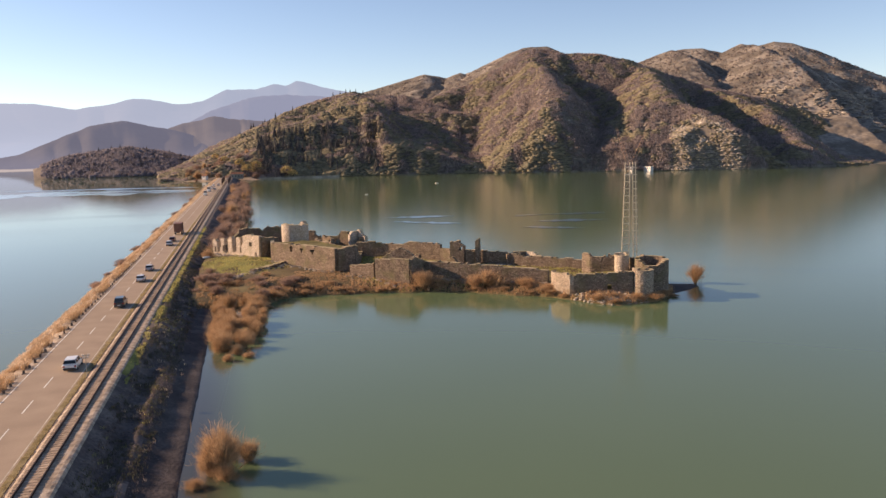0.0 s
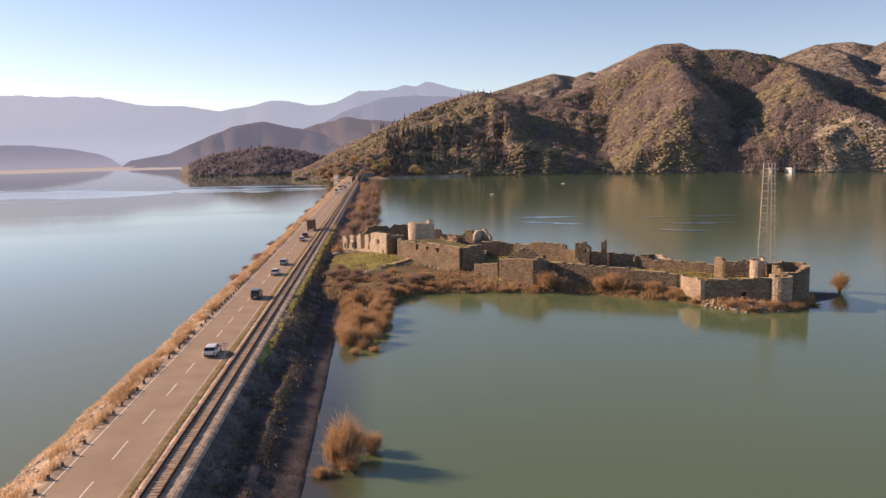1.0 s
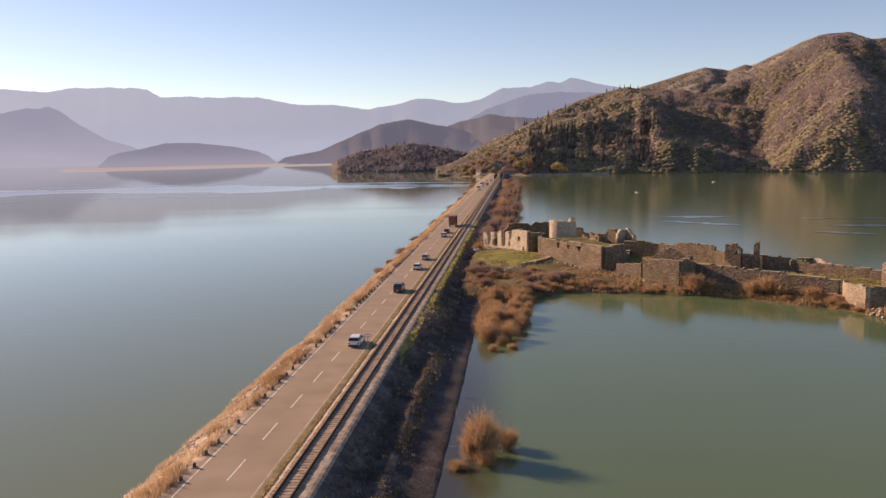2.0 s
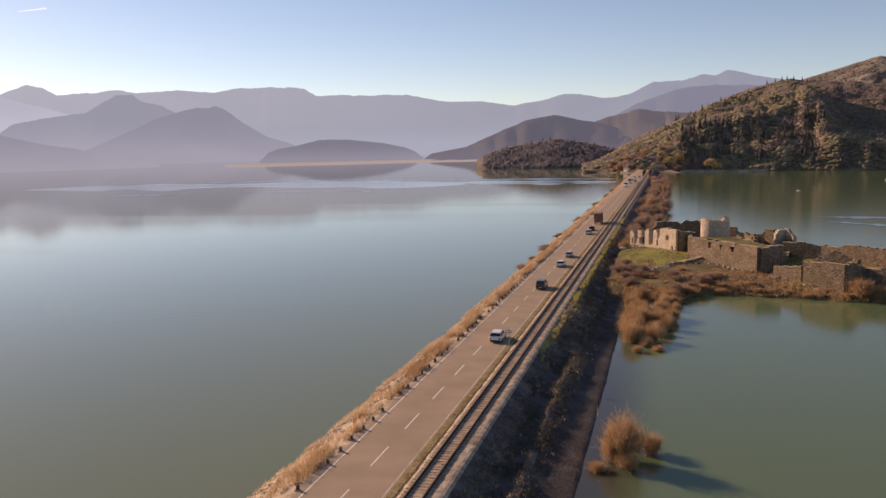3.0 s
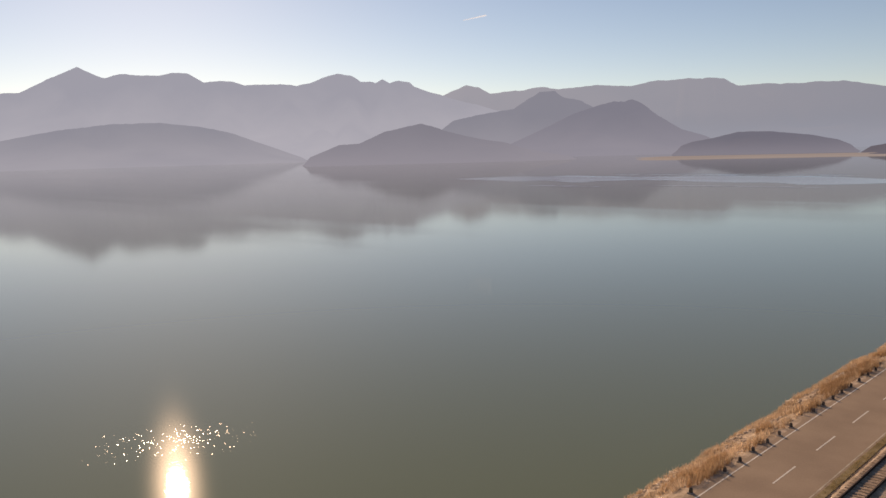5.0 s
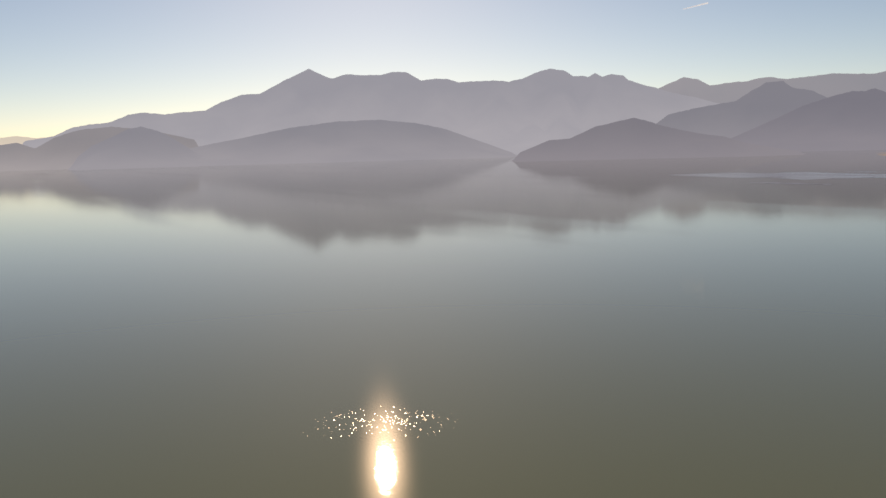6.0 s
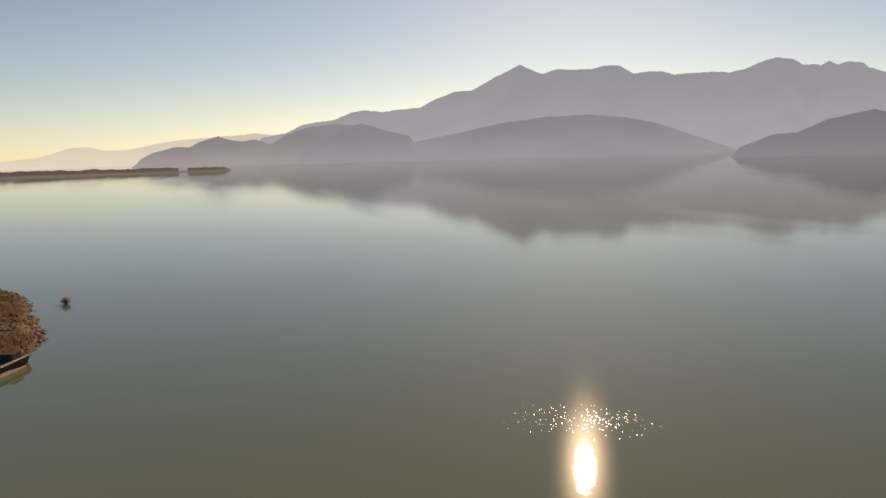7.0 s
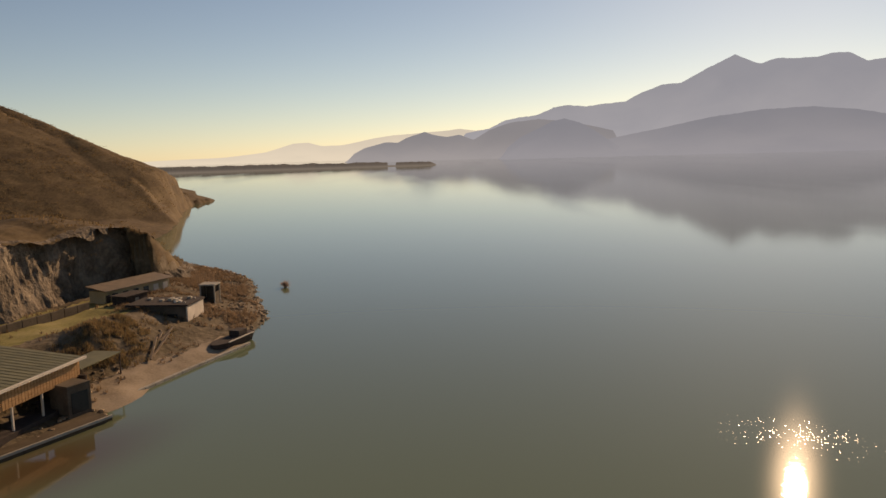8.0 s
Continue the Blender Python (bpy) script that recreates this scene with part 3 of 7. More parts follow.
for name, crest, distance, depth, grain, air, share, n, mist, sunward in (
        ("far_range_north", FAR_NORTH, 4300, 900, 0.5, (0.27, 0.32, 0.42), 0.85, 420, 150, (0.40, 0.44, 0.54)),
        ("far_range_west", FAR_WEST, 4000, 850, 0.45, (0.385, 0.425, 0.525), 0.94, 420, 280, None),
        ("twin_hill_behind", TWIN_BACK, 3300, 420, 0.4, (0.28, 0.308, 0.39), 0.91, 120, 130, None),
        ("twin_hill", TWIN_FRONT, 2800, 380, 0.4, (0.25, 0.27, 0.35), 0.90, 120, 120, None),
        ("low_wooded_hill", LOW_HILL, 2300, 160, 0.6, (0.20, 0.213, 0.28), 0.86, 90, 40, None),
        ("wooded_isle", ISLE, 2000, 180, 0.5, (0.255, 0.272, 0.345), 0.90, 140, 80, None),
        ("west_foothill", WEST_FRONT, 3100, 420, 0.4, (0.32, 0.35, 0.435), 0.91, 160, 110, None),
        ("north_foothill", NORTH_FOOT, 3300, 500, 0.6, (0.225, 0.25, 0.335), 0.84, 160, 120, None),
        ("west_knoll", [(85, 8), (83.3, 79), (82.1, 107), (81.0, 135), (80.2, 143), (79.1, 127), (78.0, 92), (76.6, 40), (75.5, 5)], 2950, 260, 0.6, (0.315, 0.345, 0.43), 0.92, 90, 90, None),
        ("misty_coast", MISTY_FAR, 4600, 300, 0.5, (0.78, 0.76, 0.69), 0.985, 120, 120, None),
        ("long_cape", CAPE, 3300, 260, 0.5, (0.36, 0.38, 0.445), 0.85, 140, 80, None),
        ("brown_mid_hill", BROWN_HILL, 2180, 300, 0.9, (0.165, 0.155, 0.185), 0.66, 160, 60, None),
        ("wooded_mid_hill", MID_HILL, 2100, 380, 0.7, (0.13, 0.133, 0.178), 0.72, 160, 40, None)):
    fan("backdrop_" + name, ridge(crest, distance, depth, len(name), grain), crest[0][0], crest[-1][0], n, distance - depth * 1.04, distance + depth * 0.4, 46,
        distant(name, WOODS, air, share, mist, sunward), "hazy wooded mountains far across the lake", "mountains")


# ---- wooded headland beyond the causeway, reed flats ----
HEADLAND = [(13.1, 1190, 0), (12.8, 1190, 4), (12.2, 1185, 13), (11.2, 1185, 26), (10.5, 1180, 31), (9.3, 1180, 35), (7.8, 1180, 39), (6.3, 1180, 35), (4.7, 1180, 26), (3.7, 1170, 16), (2.5, 1150, 8)]


def headland_height(x, y, b=None, d=None):
    h = tent(x, y, HEADLAND, 0.36, 12)
    return h + fbm(x / 26, y / 26, 4, 9) * np.clip(h, 0, 12) * 0.3 - np.clip(h, 0, 1) * 3.0


fan("headland", headland_height, 13.5, -1.0, 220, 1040, 1330, 60, SCRUBLAND, "low wooded headland at the end of the causeway", "headland")


def flat_height(level, b0, b1, d0, d1, seed):
    def height(x, y, b, d):
        inside = np.minimum(np.minimum((b - b0) / 1.5, (b1 - b) / 1.5), np.minimum((d - d0) / 40, (d1 - d) / 40))
        return np.clip(inside + 0.6 * fbm(x / 80, y / 80, 3, seed), -1, 1) * level
    return height


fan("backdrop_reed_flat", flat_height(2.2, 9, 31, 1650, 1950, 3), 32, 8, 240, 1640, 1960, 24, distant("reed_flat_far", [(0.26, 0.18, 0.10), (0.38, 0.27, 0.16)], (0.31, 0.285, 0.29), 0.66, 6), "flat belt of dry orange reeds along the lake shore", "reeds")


def island_height(x, y, b, d):
    ends = np.clip(np.minimum(b - 89.3, 118 - b) / 0.5, 0, 1)
    gap = np.where((b > 92.2) & (b < 92.8), 0.15, 1.0)
    side = np.clip(np.minimum(d - 1900, 2100 - d) / 18, -1, 1)
    tall = 9 + 2.0 * smooth_noise(b * 2, d / 90, 4) + 0.8 * smooth_noise(b * 9, d / 60, 5) + np.clip((b - 93) * 0.5, 0, 4)
    return np.where(side > 0, tall * ends * gap, 3.0) * side - 0.4


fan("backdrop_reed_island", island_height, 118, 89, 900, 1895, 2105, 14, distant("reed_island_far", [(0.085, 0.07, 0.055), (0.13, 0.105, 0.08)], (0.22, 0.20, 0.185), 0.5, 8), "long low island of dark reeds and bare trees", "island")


# ---- south shore: hill, quarry cliff and terrace ----
SOUTH_CREST = [(128, 640, 125), (123, 575, 95), (117.5, 540, 66), (115.6, 525, 57), (113.6, 506, 47.5), (111.8, 497, 39), (110.7, 500, 34.5), (109.5, 515, 28.5), (108.2, 530, 23), (107.3, 536, 18.5), (106.9, 545, 12), (106.4, 575, 6), (105.0, 632, 1)]
SHORE_X = [-900, -760, -700, -640, -605, -560, -480, -420, -362, -300, -262, -240, -232, -213, -186, -168, -153, -133, -118, -106, -97, -87, -70, -40]
SHORE_Y = [-260, -220, -200, -172, -161, -165, -148, -132, -117, -108, -95, -76, -64, -49, -41, -35, -33, -33, -38.5, -40, -42.5, -46, -55, -75]
CLIFF_X = [-900, -300, -240, -222, -205, -190, -178, -172, -150, -136, -110, -40]
CLIFF_Y = [-400, -135, -84, -68, -60, -57, -59, -66, -70, -75, -84, -100]


def south_height(x, y, b=None, d=None):
    inland = np.interp(x, SHORE_X, SHORE_Y) - y + 1.6 * fbm(x / 7, y / 7, 3, 21)
    near = np.clip((x + 330) / 90, 0, 1)
    low = np.where(inland < 0, inland * 0.35, np.minimum(inland * 0.30, 1.2 + np.clip(inland - 6, 0, 40) * 0.28))
    low = np.minimum(low, 5.0) + 0.25 * fbm(x / 6, y / 6, 3, 27)
    behind = np.interp(x, CLIFF_X, CLIFF_Y) - y
    wall = np.clip((behind - 1.5) / 2.0, 0, 1) * (10.0 + 3.0 * np.exp(-((x + 160) / 22) ** 4) + 2.5 * smooth_noise(x / 14, y / 14, 23)) * np.clip((x + 196) / 16, 0.12, 1) + np.clip(behind - 5, 0, 60) * 0.10
    low = low + 3.4 * np.exp(-(((x + 123) / 9) ** 2 + ((y + 51) / 5.5) ** 2)) * (1 + 0.35 * fbm(x / 3, y / 3, 3, 28))
    crest = tent(x, y, SOUTH_CREST, 0.46, 4, 1.3)
    hill = np.maximum(low + wall * near * np.clip(inland / 6, 0, 1), np.where(inland > 0, np.minimum(crest, 1 + inland * np.where(x < -300, 1.0 + 3.0 * np.clip((-430 - x) / 60, 0, 1), 4.0)), -3))
    return hill + 0.5 * fbm(x / 5, y / 5, 3, 24) * np.clip(hill / 6, 0, 1.2) * np.clip((behind + 300) / 300, 0, 1)


def sheet(name, height, x0, x1, nx, y0, y1, ny, mat, label, category, where=None):
    x, y = np.meshgrid(np.linspace(x0, x1, nx), np.linspace(y0, y1, ny))
    z = height(x, y)
    k = np.arange(nx * ny).reshape(ny, nx)
    q = np.stack([k[:-1, :-1], k[:-1, 1:], k[1:, 1:], k[1:, :-1]], -1).reshape(-1, 4)
    keep = (z.ravel()[q] > -2.0).any(axis=1)
    if where is not None:
        keep &= where(x.ravel()[q].mean(axis=1), y.ravel()[q].mean(axis=1))
    me = mesh_of(name, np.stack([x, y, z], -1).reshape(-1, 3), q[keep], mat, True)
    return tagged(new(name, me), label, category, kind="structure")


HEATH = material("brown_heath", [(0.075, 0.045, 0.019), (0.115, 0.073, 0.031), (0.155, 0.103, 0.048)], scale=0.045, bump=0.7, relief=0.3, fine=9, grit=0.6, stretch=(1.0, 2.2, 2.2))
BEACH = material("gravel_beach", [(0.22, 0.165, 0.11), (0.30, 0.23, 0.155), (0.36, 0.28, 0.20)], scale=0.25, bump=0.4, relief=0.06, fine=12)
QUARRY = material("quarry_ground", [(0.065, 0.047, 0.027), (0.12, 0.088, 0.05), (0.21, 0.16, 0.105)], scale=0.12, bump=1.0, relief=0.3, fine=8)


def upland(x, y):
    return np.interp(x, CLIFF_X, CLIFF_Y) - y > 2.6


def beach(x, y):
    inland = np.interp(x, SHORE_X, SHORE_Y) - y + 1.2 * fbm(x / 4, y / 4, 3, 30)
    return (x > -137) & (x < -100) & (inland < 7.0 + 2.5 * np.clip((x + 112) / 12, -1, 0))


def track(x, y):
    back = np.interp(x, CLIFF_X, CLIFF_Y) - y + 1.5 * fbm(x / 6, y / 6, 3, 29)
    return (back > -19) & (back < -1.5) & (x > -156) & ~upland(x, y)


def hollow(x, y):
    back = np.interp(x, CLIFF_X, CLIFF_Y) - y
    return (back > 0.6) & (back < 4.8) & (np.abs(x + 156) < 19)


TRACKGRASS = material("grassy_track", [(0.18, 0.15, 0.05), (0.27, 0.225, 0.075), (0.34, 0.275, 0.12)], scale=0.15, bump=0.6, relief=0.1, fine=12)
for name, mat, where, label in (("ground_south_shore", QUARRY, lambda x, y: ~upland(x, y) & ~track(x, y) & ~beach(x, y), "rocky lakeside terrace below a quarried cliff"),
                                ("ground_beach", BEACH, beach, "flat pale gravel beach behind the quay"),
                                ("ground_track", TRACKGRASS, track, "yellow-green grassy track behind the lakeside houses"),
                                ("ground_heath", HEATH, upland, "brown heath above the quarry cliff")):
    sheet(name, south_height, -270, -60, 270, -170, -24, 190, mat, label, "ground", lambda x, y, w=where: w(x, y) & ~hollow(x, y))
sheet("hill_south", south_height, -800, -270, 270, -480, -90, 200, HEATH, "smooth brown heath hillside running down to the lake", "hill")


CLIFFROCK = material("quarried_rock", [(0.09, 0.068, 0.045), (0.17, 0.13, 0.09), (0.28, 0.22, 0.155)], scale=0.22, bump=1.0, relief=0.5, fine=6)
cl = np.array([(-60, -97), (-110, -84), (-136, -75), (-150, -70), (-172, -66), (-178, -59), (-190, -57), (-205, -60), (-222, -68), (-240, -84)], dtype=float)
seg = np.concatenate([[0], np.cumsum(np.hypot(*np.diff(cl, axis=0).T))])
ss, hh = np.meshgrid(np.arange(0, seg[-1], 0.55), np.linspace(0, 1, 34))
cx, cy = np.interp(ss, seg, cl[:, 0]), np.interp(ss, seg, cl[:, 1])
dx, dy = np.gradient(cx, axis=1), np.gradient(cy, axis=1)
nx, ny = dy / np.hypot(dx, dy), -dx / np.hypot(dx, dy)
nx, ny = np.where(ny < 0, -nx, nx), np.abs(ny)
for arr in (nx, ny):
    arr[:] = np.apply_along_axis(lambda row: np.convolve(np.pad(row, 8, mode='edge'), np.ones(17) / 17, mode='valid'), 1, arr)
crag = 2.2 * np.abs(fbm(ss / 9, hh * 1.6, 4, 81)) + 0.9 * fbm(ss / 2.2, hh * 6, 3, 82) + 0.6 * np.abs(fbm(ss / 4 + hh * 3, hh * 2, 2, 83))
cave = 8.5 * np.exp(-((cx + 162) / (16 + 8 * hh)) ** 4) * (0.75 + 0.25 * smooth_noise(ss / 6, hh * 2, 86)) * np.clip((0.97 - hh + 0.05 * smooth_noise(ss / 2.5, ss * 0, 87)) / 0.07, 0, 1)
push = 1.6 - hh * (2.6 + 4.0 * np.clip((-172 - cx) / 12, 0, 1)) + crag - cave
# the brow folds back into the turf above
fold = np.clip((hh - 0.84) / 0.16, 0, 1) ** 1.5
push = push * (1 - fold) - (6.0 + 0.5 * smooth_noise(ss / 2.1, ss * 0, 84)) * fold
brow_z = south_height(cx - nx * 5.4, cy - ny * 5.4)
cz = 2.0 + np.minimum(hh / 0.86, 1) * (brow_z - 2.0 - 0.8 * (1 - fold) + 0.5 * smooth_noise(ss / 2.6, ss * 0, 85) * (1 - fold))
cz = cz * (1 - fold) + (south_height(cx + nx * push, cy + ny * push) + 0.06) * fold
k = np.arange(ss.size).reshape(ss.shape)
q = np.stack([k[:-1, :-1], k[1:, :-1], k[1:, 1:], k[:-1, 1:]], -1).reshape(-1, 4)
tagged(new("cliff", mesh_of("cliff", np.stack([cx + nx * push, cy + ny * push, cz], -1).reshape(-1, 3), q, CLIFFROCK)), "broken pale rock face of an old quarry with a dark hollow", "cliff", kind="structure")


# ---- causeway ----
PROFILE_X = [-42, -38.7, -36.7, -34.6, -31.6, -30.2, -22.0, -21.5, -20.9, -18.4, -17.6, -16.2, -15.6, -11.2, -10.0, -8.4, -7.2]
PROFILE_Z = [-2.2, -0.9, 0.1, 1.3, 3.1, 3.46, 3.46, 3.50, 3.72, 3.72, 3.46, 3.40, 3.05, 0.75, 0.46, 0.16, -0.45]


def bank_height(x, y):
    z = np.interp(x, PROFILE_X, PROFILE_Z)
    wild = np.where((x < -31) | (x > -17.2), 1.0, 0.0)
    wild = wild * np.where(x > -10.8, 0.25, np.where(x > -15.8, 1.0, np.where(x > -20, 0.3, 1.0)))
    z = z - np.clip(x + 17.4, 0, 1.8) * 0.55 * np.clip((x + 17.4) / 0.4, 0, 1) * np.clip((-13 - x) / 1.6, 0, 1) * np.clip((128 - y) / 25, 0, 1)
    return z + wild * (0.22 * fbm(x / 2.2, y / 2.2, 4, 40) + 0.35 * smooth_noise(x / 5, y / 9, 41))


ys = np.concatenate([np.arange(-150, 45, 6), np.arange(45, 260, 0.7), np.arange(260, 840, 4)])
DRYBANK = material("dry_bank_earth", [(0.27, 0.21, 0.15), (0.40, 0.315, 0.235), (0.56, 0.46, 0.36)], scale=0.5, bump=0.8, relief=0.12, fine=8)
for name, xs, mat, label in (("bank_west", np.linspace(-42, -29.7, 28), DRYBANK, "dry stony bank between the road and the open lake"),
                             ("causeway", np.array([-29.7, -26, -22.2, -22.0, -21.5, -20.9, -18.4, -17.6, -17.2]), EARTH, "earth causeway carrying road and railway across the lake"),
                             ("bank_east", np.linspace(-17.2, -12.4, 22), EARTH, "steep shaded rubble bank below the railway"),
                             # the bank's shade over its foot is put into this dark colour
                             ("bank_foot", np.linspace(-12.4, -7.2, 16), material("shade_dark_mud", [(0.045, 0.037, 0.037), (0.072, 0.059, 0.056), (0.11, 0.09, 0.083)], scale=0.35, bump=0.8, relief=0.1, fine=8), "foot of the railway bank, its shade put into the dark colour")):
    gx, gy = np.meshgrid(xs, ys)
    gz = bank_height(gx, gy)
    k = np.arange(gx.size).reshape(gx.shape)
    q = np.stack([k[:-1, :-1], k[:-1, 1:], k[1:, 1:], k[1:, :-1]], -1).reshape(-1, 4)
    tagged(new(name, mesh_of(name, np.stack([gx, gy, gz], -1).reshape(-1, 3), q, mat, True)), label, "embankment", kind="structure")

ROAD_X0, ROAD_X1, ROAD_Z = -29.75, -22.2, 3.5


def slab(name, x0, x1, y0, y1, z0, z1, mat, parent=None, label=""):
    bm = bmesh.new()
    box(bm, x0, x1, y0, y1, z0, z1)
    return part(name, bm, mat, parent, label)


road = tagged(slab("road", ROAD_X0, ROAD_X1, -140, 832, 3.30, ROAD_Z, ASPHALT), "worn two-lane asphalt road along the causeway", "road", kind="structure")
tagged(slab("verge", -22.2, -21.55, -140, 800, 3.3, 3.53, material("dry_verge", [(0.17, 0.13, 0.06), (0.25, 0.195, 0.10), (0.33, 0.265, 0.155)], scale=0.5, bump=0.6, relief=0.05)), "narrow strip of yellow-green grass beside the road", "verge", kind="structure")
bm = bmesh.new()
box(bm, -0.07, 0.07, -2.4, 2.4, 0, 0.006)
dash_mesh = bpy.data.meshes.new("lane_dash")
bm.to_mesh(dash_mesh)
bm.free()
dash_mesh.materials.append(PAINT)
for i in range(-7, 76):
    ob = new("lane_dash", dash_mesh)
    ob.location = (-25.75, 66.6 + 9.78 * i, ROAD_Z + 0.003)
    ob.parent = road
slab("edge_line", -29.25, -29.11, -140, 830, ROAD_Z + 0.003, ROAD_Z + 0.009, PAINT, road)
slab("edge_line", -22.52, -22.40, -140, 830, ROAD_Z + 0.003, ROAD_Z + 0.008, material("worn_edge_paint", [(0.34, 0.29, 0.22), (0.62, 0.56, 0.45)], scale=0.6, rough=0.8, bump=0), road)

# ---- island under the fort ----
FRONT_X = [-14, -9, 2, 5, 13, 22, 30, 37, 45, 52.3, 57, 61.6, 65, 69.3, 75, 81.4, 86, 90]
FRONT_Y = [160, 163, 163, 170.4, 172, 170.5, 168.5, 167.5, 164, 158.9, 154.5, 150.3, 145.0, 140.2, 140.6, 144.4, 149.5, 156]
REAR_X = [-14, -9, 5, 15, 30, 47, 62, 76, 90, 97]
REAR_Y = [275, 265, 254, 246, 232, 211, 197, 188, 191, 182]


def isle_height(x, y):
    wob = 1.2 * fbm(x / 5, y / 5, 3, 50)
    inside = np.minimum(y - np.interp(x, FRONT_X, FRONT_Y), np.interp(x, REAR_X, REAR_Y) - y) * 0.85 + wob
    inside = np.minimum(inside, (89 - x) * 0.8 + wob)
    z = np.where(inside < 0, inside * 0.3, 2.2 * (1 - np.exp(-inside / 5.0)))
    lawn = 1.0 * np.exp(-(((x + 3) / 9) ** 2 + ((y - 208) / 17) ** 2))
    return z + lawn + 0.22 * fbm(x / 2.5, y / 2.5, 3, 51)


ISLEGROUND = material("island_ground", [(0.085, 0.062, 0.034), (0.135, 0.10, 0.05), (0.185, 0.145, 0.066)], scale=0.09, bump=0.8, relief=0.15, fine=14)
sheet("island", isle_height, -13, 98, 170, 134, 276, 220, ISLEGROUND, "low grassy island with dry scrub along its edge", "island")


def landing_height(x, y, b=None, d=None):
    bb, dd = np.degrees(np.arctan2(-x, y)), np.hypot(x, y)
    side = np.clip(np.minimum((bb + 0.6) / 0.5, (4.2 - bb) / 1.4), -1, 1)
    return np.minimum((dd - 836) * 0.10, 4.0 + 1.5 * smooth_noise(x / 25, y / 25, 64)) * side + 0.8 * fbm(x / 12, y / 12, 3, 63)


LANDING = material("dug_earth", [(0.20, 0.15, 0.10), (0.30, 0.23, 0.16), (0.42, 0.33, 0.24)], scale=0.08, bump=0.6, relief=0.4, fine=8)
fan("landing", landing_height, 4.6, -1.2, 90, 830, 1090, 70, LANDING, "pale dug earth where the causeway meets the land", "ground")


def lawn_near(x, y):
    return (((x + 3) / 10.5) ** 2 + ((y - 211) / 19) ** 2 + 0.5 * fbm(x / 4, y / 4, 3, 77) < 0.85) & (fbm(x / 2.2, y / 3.2, 3, 79) > -0.22)


def lawn_ward(x, y):
    return (x > 25) & (x < 58) & (y > np.interp(x, FRONT_X, FRONT_Y) + 14) & (fbm(x / 5, y / 5, 3, 78) > -0.25)


LAWN = material("winter_lawn", [(0.10, 0.10, 0.03), (0.20, 0.19, 0.05), (0.32, 0.29, 0.08)], scale=0.16, bump=0.6, relief=0.08, fine=14)
for where, label in ((lawn_near, "short yellow-green lawn before the ruined fort"), (lawn_ward, "yellow-green grass within the fort's middle ward")):
    sheet("lawn", lambda x, y: isle_height(x, y) + 0.07, -13, 98, 170, 134, 276, 220, LAWN, label, "lawn", where)


def crest_grass(x, y):
    return (y > 104) & (y < 310) & (fbm(x / 0.9, y / 5, 3, 88) > 0.05 - 0.25 * np.clip((y - 130) / 60, 0, 1)) & (x < -16.2 + 0.5 * smooth_noise(y / 7, y * 0, 89))


sheet("grass_strip", lambda x, y: bank_height(x, y) + 0.05, -17.8, -15.6, 16, 100, 312, 420, LAWN, "strip of yellow-green grass along the crest of the bank", "grass", crest_grass)
